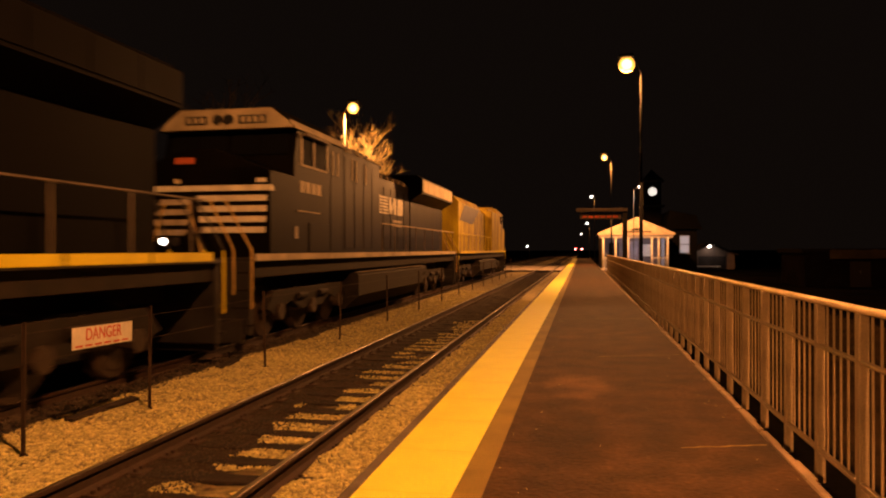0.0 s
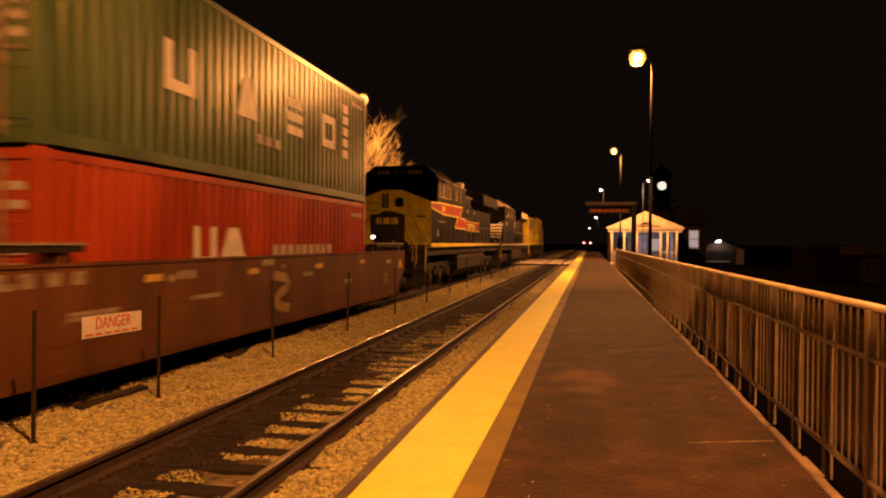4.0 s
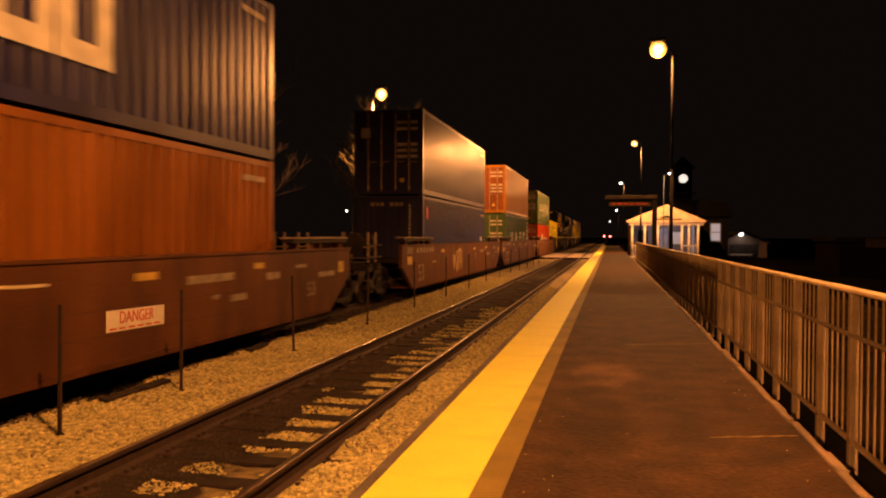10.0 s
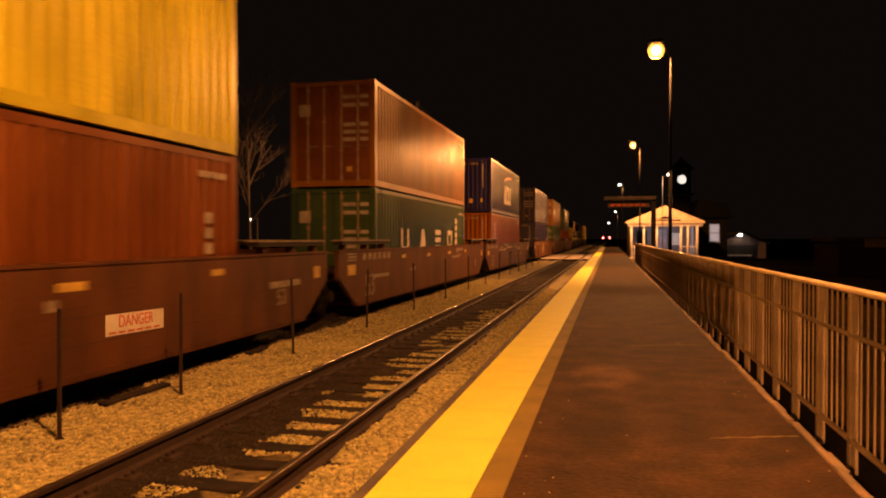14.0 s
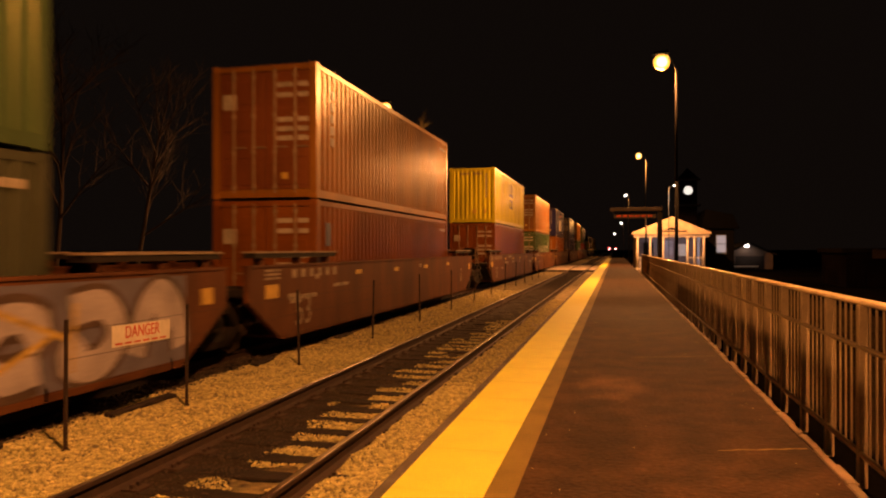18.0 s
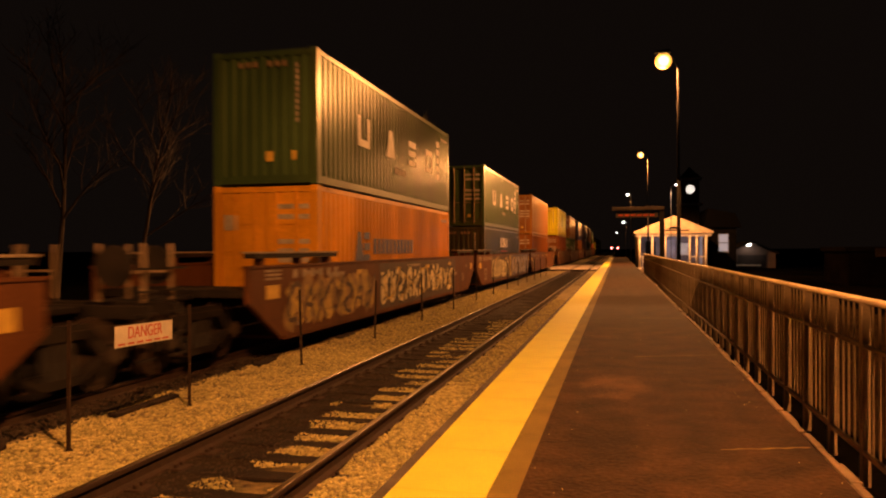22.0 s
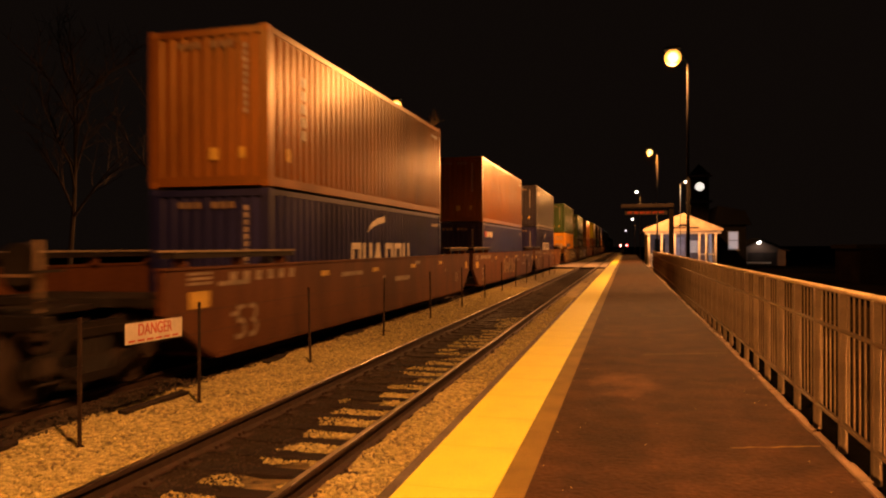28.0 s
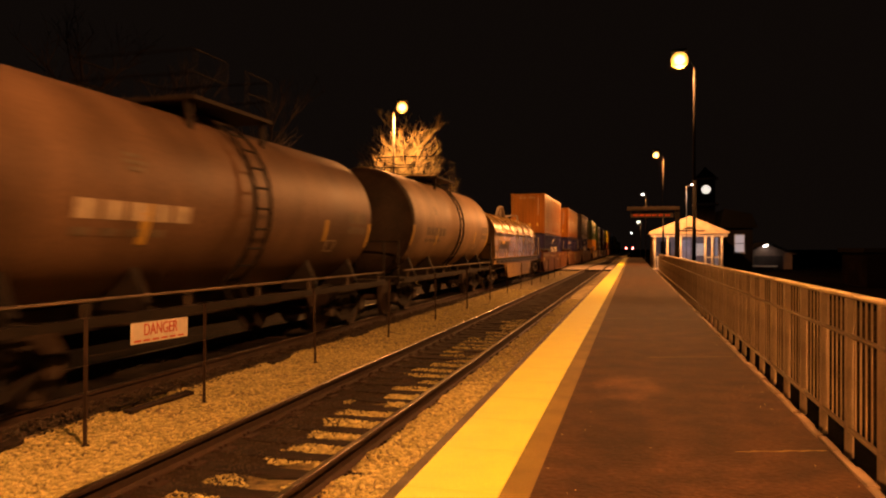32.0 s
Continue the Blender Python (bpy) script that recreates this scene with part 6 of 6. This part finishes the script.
    for s in (-1, 1):
        for k in range(9):
            y = 9.0 + k * 1.5
            bm = bmesh.new()
            tube(bm, (s * 1.48, y, 1.66), (s * 1.48, y, 2.6), 0.016, seg=6)
            part("stanchion", bm, {"white": PALE_GRIME, "yellow": gold, "striped": PALE_GRIME}[kind], e)
        bm = bmesh.new()
        tube(bm, (s * 1.48, 9.0, 2.6), (s * 1.48, 21.4, 2.6), 0.018, seg=6)
        part("handrail", bm, {"white": LOCO_CREAM, "yellow": gold, "striped": PALE_GRIME}[kind], e)
    bm = bmesh.new()
    for x in (-0.72, -0.48):
        tube(bm, (x, 0.93, 1.98), (x, 1.0, 1.98), 0.09, 0.09, 14)
    part("lamp_housing", bm, DARK_METAL, nose)
    bm = bmesh.new()
    tube(bm, (-0.72, 0.915, 1.98), (-0.72, 0.93, 1.98), 0.07, 0.07, 14)
    part("marker_light", bm, WHITE_GLOW, nose, "small glowing white light")
    if kind == "white":
        rows = [(-1.501, 1.501, 0.99, 1.0, 2.96, 3.07)]
        for k in range(4):
            z = 2.76 - k * 0.205
            rows += [(-0.02 + 0.02 * k, 1.44 - 0.015 * k, 0.99, 1.0, z, z + 0.115), (-1.501, -1.22, 0.99, 1.0, z, z + 0.115)]
        pieces("nose_stripe", WHITE_PAINT, nose, rows, "white nose stripe")
        pieces("nose_stripe", WHITE_PAINT, nose, [(1.5, 1.506, 1.0, 1.14, 2.96, 3.07), (1.2, 1.42, 0.99, 1.0, 3.12, 3.2)], "white nose stripe")
        bm = bmesh.new()
        for k in range(4):
            prism(bm, [(-1.1 + 0.08 * k, 2.1 + k * 0.2), (-0.3 + 0.04 * k, 2.1 + k * 0.2), (-0.24 + 0.04 * k, 2.21 + k * 0.2), (-1.04 + 0.08 * k, 2.21 + k * 0.2)], "y", 0.985, 1.0)
        part("nose_emblem", bm, DULL_WHITE, nose, "plain white slanted bars")
        pieces("side_emblem", WHITE_PAINT, e, [(1.066, 1.078, 9.3 + 0.1 * k, 11.15, 2.98 + k * 0.1, 3.045 + k * 0.1) for k in range(6)], "plain white striped emblem")
        bm = bmesh.new()
        prism(bm, [(11.3, 3.0), (11.6, 3.0), (11.95, 3.35), (11.95, 3.0), (12.25, 3.0), (12.25, 3.56), (11.95, 3.56), (11.6, 3.22), (11.6, 3.56), (11.3, 3.56)], "x", 1.066, 1.078)
        prism(bm, [(12.4, 3.0), (13.1, 3.0), (13.2, 3.12), (13.2, 3.44), (13.1, 3.56), (12.4, 3.56)], "x", 1.066, 1.078)
        part("side_emblem", bm, WHITE_PAINT, e, "plain white block emblem")
        boxes("side_emblem", DULL_WHITE, e, [(1.066, 1.076, 11.8, 13.0, 2.6, 2.68), (1.066, 1.076, 11.8, 13.0, 2.74, 2.82)], "pale illegible lines")
        pieces("unit_number", LOCO_CREAM, e, [(1.5, 1.508, 2.5 + k * 0.33, 2.74 + k * 0.33, 3.04, 3.28) for k in range(4)], "pale number bar")
        boxes("nose_plate", mat("dull_red", (0.45, 0.1, 0.04), 0.5), nose, [(-0.5, -0.08, 0.985, 1.0, 3.5, 3.62)], "dull red plate")
        boxes("nose_plate", LOCO_CREAM, nose, [(-0.52, -0.38, 0.985, 1.0, 3.12, 3.2)])
    elif kind == "striped":
        # pale box added in place of a highlight on the hood's edge
        boxes("sand_box", LOCO_CREAM, e, [(1.1, 1.42, 8.2, 8.65, 4.36, 4.62)], "pale box standing in for a highlight on the hood's edge", 0.03)
        zig = [(1.04, 3.3), (2.4, 3.36), (7.72, 3.42), (7.2, 2.92), (8.69, 2.88), (8.69, 2.43), (5.95, 2.45), (6.64, 2.94), (3.4, 2.93), (1.04, 3.1)]
        bm = bmesh.new()
        prism(bm, zig, "x", 1.496, 1.512)
        part("side_stripe", bm, LOCO_RED, e, "red zigzag stripe")
        bm = bmesh.new()
        ribbon(bm, zig, 0.06, 1.498, 1.514)
        part("stripe_edging", bm, gold, e, "yellow stripe edging")
        boxes("side_stripe", LOCO_RED, e, [(1.06, 1.083, 8.7, 15.7, 2.45, 2.87)], "red stripe along the hood")
        boxes("stripe_edging", gold, e, [(1.06, 1.085, 8.7, 15.75, 2.87, 2.92), (1.06, 1.085, 8.7, 15.75, 2.4, 2.45)], "yellow stripe edging")
        pieces("stripe_mark", gold, e, [(1.083, 1.09, 10.2 + k * 0.27, 10.4 + k * 0.27, 2.52, 2.79) for k in range(4)] + [(1.083, 1.09, 11.75 + k * 0.265, 11.95 + k * 0.265, 2.52, 2.79) for k in range(10)] + [(1.513, 1.518, 3.1 + k * 0.2, 3.24 + k * 0.2, 3.05, 3.27) for k in range(3)], "plain yellow block mark")
        pieces("hood_label", DULL_WHITE, hood, [(1.066, 1.074, y, y + 0.2, 3.33, 3.5) for y in (10.2, 11.75, 14.0)], "small white label")
        bm = bmesh.new()
        prism(bm, [(0.11, 3.18), (0.16, 3.13), (0.39, 3.13), (0.44, 3.18), (0.44, 3.43), (0.39, 3.48), (0.16, 3.48), (0.11, 3.43)], "y", 0.985, 1.0)
        part("nose_window", bm, GLASS_DARK, nose, "black nose window")
        bm = bmesh.new()
        prism(bm, [(-0.68, 1.67), (0.5, 1.67), (0.5, 2.86), (0.25, 2.9), (0.0, 2.98), (-0.3, 2.98), (-0.55, 2.86), (-0.85, 2.84), (-0.85, 2.3)], "y", 0.93, 1.0)
        d = part("gangway_door", bm, BLACK_PAINT, nose, "black gangway frame on the nose")
        pieces("nose_emblem", gold, d, [(-0.6, -0.4, 0.92, 0.93, 2.48, 2.72), (-0.33, -0.08, 0.92, 0.93, 2.48, 2.72), (-0.02, 0.24, 0.92, 0.93, 2.48, 2.72)], "plain yellow block emblem")
        boxes("nose_plate", BLACK_PAINT, nose, [(-0.4, -0.14, 0.985, 1.0, 3.1, 3.64)], "narrow black plate with pale marks")
        pieces("plate_mark", DULL_WHITE, nose, [(-0.33, -0.21, 0.98, 0.985, 3.16 + k * 0.13, 3.24 + k * 0.13) for k in range(4)])
        pieces("nose_plate", BLACK_PAINT, nose, [(0.95, 1.3, 0.985, 1.0, 2.74, 2.8), (-1.4, -1.2, 0.985, 1.0, 2.5, 2.8), (-0.95, -0.55, 0.988, 1.0, 3.28, 3.31), (-0.95, -0.55, 0.988, 1.0, 2.98, 3.01)], "small black stencil")
    return aboard(e, q, 0.0, turn)


loco("striped", "black diesel locomotive with a yellow nose and a red zigzag stripe", 18.4)
loco("white", "black diesel locomotive with white nose stripes and sill", 41.25)
loco("yellow", "dirty yellow diesel locomotive leading the train", 85.9, 180)


# ---- covered coil car
def coil_car():
    c = thing("coil_car", "dull tan covered coil car with a rounded hood", "freight car")
    cream = mat("coil_car_tan", (0.33, 0.21, 0.07), 0.5, 0.0, var=0.3, scale=1.2, fine=24, bump=0.1, streak=0.4)
    hoodm = mat("coil_hood_metal", (0.3, 0.2, 0.07), 0.26, 0.1, var=0.3, scale=1.2, fine=30, bump=0.1, streak=0.5)
    worn_patch(hoodm, (1.3, 3.0, 2.5), (3, 2.6, 0.35), 1.9, 0.7)
    worn_patch(hoodm, (1.3, 8.5, 2.0), (3, 3.5, 0.4), 0.55, 0.8)
    worn_patch(cream, (1.5, 9.0, 0.7), (3, 3.0, 0.4), 0.6, 0.8)
    L = 13.6
    prof = [(1.42 * math.cos(math.pi * k / 24), 2.55 + 0.98 * math.sin(math.pi * k / 24)) for k in range(25)]
    bm = bmesh.new()
    prism(bm, [(1.45, 1.35)] + [(x * 0.99, z - 0.01) for x, z in prof] + [(-1.45, 1.35)], "y", 0.0, L)
    hood = part("hood", bm, hoodm, c, "rounded ribbed hood")
    bm = bmesh.new()
    arcs = [[bm.verts.new((x, y, z)) for x, z in prof] for y in (0.01, L - 0.01)]
    for k in range(24):
        bm.faces.new((arcs[0][k], arcs[0][k + 1], arcs[1][k + 1], arcs[1][k]))
    part("hood_crown", bm, hoodm, hood, smooth=True)
    bm = bmesh.new()
    for s in (1, -1):
        tube(bm, (s * 1.45, 0.02, 2.55), (s * 1.45, L - 0.02, 2.55), 0.045, seg=8)
    part("hood_rim", bm, hoodm, hood)
    for z in (2.44, 1.66):
        boxes("hood_seam", GRIME, hood, [(1.452, 1.466, 0.02, L - 0.02, z - 0.018, z + 0.018)])
    for k in range(7):
        bm = bmesh.new()
        y = 0.06 + k * (L - 0.12) / 6
        pts = [(1.012 * x, 2.55 + (z - 2.55) * 1.02) for x, z in prof]
        for p, q in zip(pts, pts[1:]):
            tube(bm, (p[0], y, p[1]), (q[0], y, q[1]), 0.022, seg=5)
        part("hood_rib", bm, hoodm, hood)
    for sx in (0.5,):
        bm = bmesh.new()
        path = [(5.4, 3.4), (5.62, 3.72), (5.9, 3.92), (6.4, 4.02), (7.1, 4.04), (7.45, 3.88), (8.15, 3.38)]
        for (y0, z0), (y1, z1) in zip(path, path[1:]):
            tube(bm, (sx, y0, z0), (sx, y1, z1), 0.055, seg=8)
        tube(bm, (sx, 6.55, 3.3), (sx, 6.55, 4.03), 0.075, seg=8)
        part("lifting_frame", bm, PALE_GRIME, c, "pale tubular lifting hoop")
    for y0, way in ((9.6, 1),):
        bm = bmesh.new()
        e0 = 0.6 if way < 0 else 13.2
        for sx in (-0.4, 0.4):
            tube(bm, (sx, e0, 3.4), (sx, e0, 3.86), 0.05, seg=8)
        tube(bm, (0, e0, 3.86), (0, e0 - way * 3.0, 3.56), 0.04, seg=8)
        tube(bm, (-0.4, e0, 3.84), (0.4, e0, 3.84), 0.04, seg=8)
        part("hood_handle", bm, PALE_GRIME, c, "pale tubular hood handle")
    for s in (-1, 1):
        a, b = (1.42, 1.5) if s > 0 else (-1.5, -1.42)
        bm = bmesh.new()
        prism(bm, [(-0.6, 1.1), (-0.6, 1.4), (L + 0.6, 1.4), (L + 0.6, 1.1), (L - 2.4, 1.05), (L - 3.2, 0.38), (3.2, 0.38), (2.4, 1.05)], "x", a, b)
        part("side_sill", bm, cream, c, "deep tan side sill")
        edge = sorted((s * 1.505, s * 1.56))
        pieces("deck_pocket", BLACK_PAINT, c, [(edge[0], edge[1], 0.0 + k * 1.15, 0.92 + k * 1.15, 1.14, 1.27) for k in range(12)], "dark stake pocket along the deck")
        boxes("walkway_edge", GRIME, c, [(min(a * 1.04, b * 1.04), max(a * 1.04, b * 1.04), -0.6, L + 0.6, 1.28, 1.36)])
    pieces("emblem", GRIME, c, [(1.462, 1.468, 0.7 + 0.1 * k, 2.55, 1.76 + k * 0.075, 1.8 + k * 0.075) for k in range(5)] + [(1.462, 1.468, 3.05, 3.9, 1.76 + k * 0.145, 1.83 + k * 0.145) for k in range(3)] + [(1.4625, 1.4685, 2.62, 2.95, 1.76, 2.12)], "plain dark striped emblem")
    pieces("stencil", PALE_GRIME, c, [(1.462, 1.467, 8.6 + k * 0.5, 8.85 + k * 0.5, 2.0, 2.24) for k in range(7)], "faded illegible stencilled mark")
    boxes("reflector", DULL_YELLOW, c, [(1.47, 1.475, 1.6, 2.4, 2.02, 2.14), (1.5, 1.505, 10.5, 11.1, 1.1, 1.2)], "yellow reflector patch")
    boxes("underframe", GRIME, c, [(-1.42, 1.42, -0.6, L + 0.6, 1.12, 1.3), (-0.35, 0.35, -0.9, L + 0.9, 0.7, 1.12)])
    for y, way in ((-0.5, -1), (L + 0.5, 1)):
        boxes("end_rail", PALE_GRIME, c, [(x - 0.025, x + 0.025, y - 0.025, y + 0.025, 1.3, 2.3) for x in (-1.35, -0.7, 0.7, 1.35)] + [(-1.35, 1.35, y - 0.02, y + 0.02, 2.26, 2.3), (-1.35, 1.35, y - 0.02, y + 0.02, 1.8, 1.84)], "pale end railings")
        boxes("corner_step", PALE_GRIME, c, [(1.38, 1.46, y - 0.2, y + 0.2, 0.45 + k * 0.35, 0.5 + k * 0.35) for k in range(3)])
        coupler(c, y + way * 0.3, way)
    freight_truck(c, 1.3, 0.44)
    freight_truck(c, L - 1.3, 0.44)
    return aboard(c, -247.8)


coil_car()


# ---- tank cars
# the tank heads, darker than the shell
DARK_HEAD = mat("tank_head_dark", (0.045, 0.03, 0.021), 0.7, var=0.5, scale=1.5, fine=20, bump=0.08, shine=0.25)


def tank_car(q, label, tint, R, zc, ink=PALE_GRIME):
    c = thing("tank_car", label, "freight car", "tank cars of the train")
    skin = mat("tank_skin", tint, 0.55, 0.0, shine=0.25, var=0.35, scale=0.7, fine=18, bump=0.08, streak=0.6, stain=tuple(0.55 * t for t in tint))
    L = 11.75
    bm = bmesh.new()
    rings = [(0.0, 0.05)] + [(0.62 * (1 - math.cos(a)), R * math.sin(a)) for a in (0.25, 0.5, 0.75, 1.0, 1.25, 1.45)] + [(0.62, R)]
    ys = [(0.62, R), (3.6, R), (5.6, R), (6.0, R), (8.2, R), (L - 0.62, R)]
    seg = 48
    loops = [[bm.verts.new((r * math.cos(k * 2 * math.pi / seg), y, zc + r * math.sin(k * 2 * math.pi / seg))) for k in range(seg)] for y, r in ys]
    for a, b in zip(loops, loops[1:]):
        for k in range(seg):
            bm.faces.new((a[k], a[(k + 1) % seg], b[(k + 1) % seg], b[k]))
    part("tank", bm, skin, c, "long grimy cylindrical tank", smooth=True)
    for flip in (0, 1):
        bm = bmesh.new()
        loops = [[bm.verts.new((r * math.cos(k * 2 * math.pi / seg), L - y if flip else y, zc + r * math.sin(k * 2 * math.pi / seg))) for k in range(seg)] for y, r in rings]
        for a, b in zip(loops, loops[1:]):
            for k in range(seg):
                bm.faces.new((a[k], a[(k + 1) % seg], b[(k + 1) % seg], b[k]))
        bm.faces.new(loops[0][::-1])
        hd = part("tank_head", bm, DARK_HEAD, c, "dark rounded tank head", smooth=True)
        if not flip:
            boxes("stencil", DULL_WHITE, hd, [(-0.62, -0.02, 0.09, 0.2, zc + 0.84, zc + 0.92)], "pale illegible stencil")
    for y in (0.62, 4.0, 7.6, L - 0.62):
        bm = bmesh.new()
        edge = [[bm.verts.new(((R + 0.006) * math.cos(k * 2 * math.pi / seg), yy, zc + (R + 0.006) * math.sin(k * 2 * math.pi / seg))) for k in range(seg)] for yy in (y - 0.03, y + 0.03)]
        for k in range(seg):
            bm.faces.new((edge[0][k], edge[0][(k + 1) % seg], edge[1][(k + 1) % seg], edge[1][k]))
        part("weld_band", bm, skin, c)
    # ladders follow the round of the shell, in the middle of both sides
    for s in (-1, 1):
        rails = new("ladder")
        rails.parent = c
        tagged(rails, "dark curved side ladder")
        for d in (-0.24, 0.24):
            bm = bmesh.new()
            path = [(s * (R + 0.12) * math.cos(radians(-52 + k * 11)), L / 2 + d, zc + (R + 0.12) * math.sin(radians(-52 + k * 11))) for k in range(13)]
            for p, o in zip([(s * 1.42, L / 2 + d, 0.5)] + path, path):
                tube(bm, p, o, 0.032, seg=6)
            part("ladder_rail", bm, GRIME, rails)
        for k in range(11):
            a = radians(-50 + k * 12)
            x, z = s * (R + 0.12) * math.cos(a), zc + (R + 0.12) * math.sin(a)
            bm = bmesh.new()
            tube(bm, (x, L / 2 - 0.24, z), (x, L / 2 + 0.24, z), 0.02, seg=6)
            part("rung", bm, GRIME, rails)
    boxes("top_platform", GRIME, c, [(-1.1, 1.1, L / 2 - 1.2, L / 2 + 1.2, zc + R + 0.06, zc + R + 0.12)])
    pieces("platform_stand", GRIME, c, [(x - 0.04, x + 0.04, L / 2 + y - 0.04, L / 2 + y + 0.04, zc + R - 0.55, zc + R + 0.06) for x in (-0.95, 0.95) for y in (-1.1, 1.1)])
    bars = []
    for x in (-1.08, 1.08):
        bars += [((x, L / 2 + y, zc + R + 0.1), (x, L / 2 + y, zc + R + 0.8)) for y in (-1.15, -0.35, 0.35, 1.15)]
        bars += [((x, L / 2 + a, zc + R + z), (x, L / 2 + b, zc + R + z)) for z in (0.45, 0.8) for a, b in ((-1.15, -0.35), (0.35, 1.15))]
    bars += [((-1.08, L / 2 + y, zc + R + z), (1.08, L / 2 + y, zc + R + z)) for y in (-1.15, 1.15) for z in (0.45, 0.8)]
    for p, o in bars:
        bm = bmesh.new()
        tube(bm, p, o, 0.014, seg=6)
        part("railing_bar", bm, LOCO_JET, c, "dark tubular railing bar")
    bm = bmesh.new()
    tube(bm, (0, L / 2, zc + R - 0.1), (0, L / 2, zc + R + 0.25), 0.36, 0.36, 20)
    part("hatch", bm, skin, c)
    for s in (-1, 1):
        a, b = (1.36, 1.5) if s > 0 else (-1.5, -1.36)
        boxes("side_sill", GRIME, c, [(a, b, -0.3, L + 0.3, 0.92, 1.02)])
        bm = bmesh.new()
        tube(bm, (s * 1.48, -0.2, 1.22), (s * 1.48, L + 0.2, 1.22), 0.02, seg=6)
        for k in range(7):
            tube(bm, (s * 1.48, 0.1 + k * (L - 0.2) / 6, 1.0), (s * 1.48, 0.1 + k * (L - 0.2) / 6, 1.22), 0.018, seg=6)
        part("side_handrail", bm, PALE_GRIME, c)
        for y in (1.2, 3.3, L - 3.3, L - 1.2):
            bm = bmesh.new()
            prism(bm, [(s * 1.38, 1.0), (s * 0.6, 1.0), (s * 0.7, zc - R * 0.86), (s * 1.12, zc - R * 0.62)], "y", y - 0.06, y + 0.06)
            part("saddle", bm, GRIME, c)
    boxes("centre_sill", GRIME, c, [(-0.38, 0.38, -0.8, L + 0.8, 0.7, 1.06)])
    # pale stencils and yellow reflectors curved onto the side
    marks = [(0.5, 0.17, -26, -4), (3.05, 0.17, -26, -5), (8.6, 0.17, -22, -5), (11.0, 0.17, -27, -5)]
    for rows, material, name, lab in (
            ([(9.8 + k * 0.36, 0.3, -6, 3) for k in range(3)] + [(9.8 + k * 0.36, 0.3, -15, -9) for k in range(3)] + [(1.9 + k * 0.45, 0.3, -22, -18) for k in range(4)] + [(2.75, 0.36, 10, 12), (2.7, 0.45, 13.5, 15.5), (2.75, 0.3, 17, 19)], PALE_GRIME, "stencil", "illegible pale stencilled mark"),
            ([(8.85, 0.46, -31, -30), (8.85, 0.46, -22, -21), (8.85, 0.05, -30, -22), (9.26, 0.05, -30, -22)], DULL_WHITE, "placard_edge", "white placard outline"),
            ([(1.9 + k * 0.45, 0.36, -14, -5) for k in range(5)], ink, "stencil", "pale stencilled block mark"),
            (marks, DULL_YELLOW, "reflector", "upright yellow reflector strip")):
        for y, w, a0, a1 in rows:
            bm = bmesh.new()
            n = 4
            for k in range(n):
                t0, t1 = radians(a0 + (a1 - a0) * k / n), radians(a0 + (a1 - a0) * (k + 1) / n)
                v = [bm.verts.new(((R + 0.006) * math.cos(t), yy, zc + (R + 0.006) * math.sin(t))) for t, yy in ((t0, y), (t0, y + w), (t1, y + w), (t1, y))]
                bm.faces.new(v)
            part(name, bm, material, c, lab)
    for y, way in ((-0.5, -1), (L + 0.5, 1)):
        boxes("end_rail", GRIME, c, [(x - 0.022, x + 0.022, y - 0.022, y + 0.022, 1.0, 2.0) for x in (-1.4, 1.4)] + [(-1.4, 1.4, y - 0.02, y + 0.02, 1.96, 2.0)])
        boxes("end_platform", GRIME, c, [(-1.45, 1.45, min(y, y - way * 0.6), max(y, y - way * 0.6), 0.98, 1.05)])
        coupler(c, y, way)
    freight_truck(c, 1.1, 0.46)
    freight_truck(c, L - 1.1, 0.46)
    return aboard(c, q)


tank_car(-261.0, "grimy grey-brown railway tank car", (0.31, 0.21, 0.125), 1.53, 2.57)
tank_car(-274.9, "grimy brown railway tank car with faded stencils", (0.16, 0.098, 0.062), 1.47, 2.5, DULL_WHITE)


# ---------------------------------------------------------------- ties of both tracks
bm = bmesh.new()
box(bm, -1.3, 1.3, -0.115, 0.115, -0.18, 0.0, 0.012)
tie_mesh = finish(bm, "tie")
bm = bmesh.new()
for s in (-0.7535, 0.7535):
    box(bm, s - 0.19, s + 0.19, -0.09, 0.09, 0.0, 0.018)
    for dx in (-0.1, 0.1):
        box(bm, s + dx - 0.015, s + dx + 0.015, -0.06, -0.03, 0.018, 0.05)
        box(bm, s + dx - 0.015, s + dx + 0.015, 0.03, 0.06, 0.018, 0.05)
plate_mesh = finish(bm, "tie_plate")


def ties(parent, centre, y0, count, seed):
    rng = random.Random(seed)
    for k in range(count):
        t = part("tie", tie_mesh, TIE_WOOD, parent)
        t.matrix_basis = pose(centre + rng.uniform(-0.04, 0.04), y0 + k * 0.53 + rng.uniform(-0.03, 0.03), RAIL - 0.172 + 0.0, 0, 0, rng.uniform(-1.2, 1.2))
        if k < 80:
            p = part("tie_plate", plate_mesh, RAIL_SIDE, t)


ties(near_track, NEAR_TRACK, -10.6, 220, 1)
ties(far_track, FAR_TRACK, 2.0, 120, 2)


# ---------------------------------------------------------------- how the train runs
def motions():
    for ob, q, z, turn in TRAIN:
        walk(ob, [(t, pose(FAR_TRACK, q + travelled(t), RAIL + z, 0, 0, turn)) for t in range(33)])
    flip = {ob: turn for ob, q, z, turn in TRAIN}
    for w, y, r in WHEELS:
        back = -1 if flip.get(w.parent) == 180 else 1
        rows = [(k / 15.0, pose(0, y, r, -back * math.degrees((travelled(k / 15.0) - travelled(0)) / r))) for k in range(481)]
        walk(w, rows)


motions()
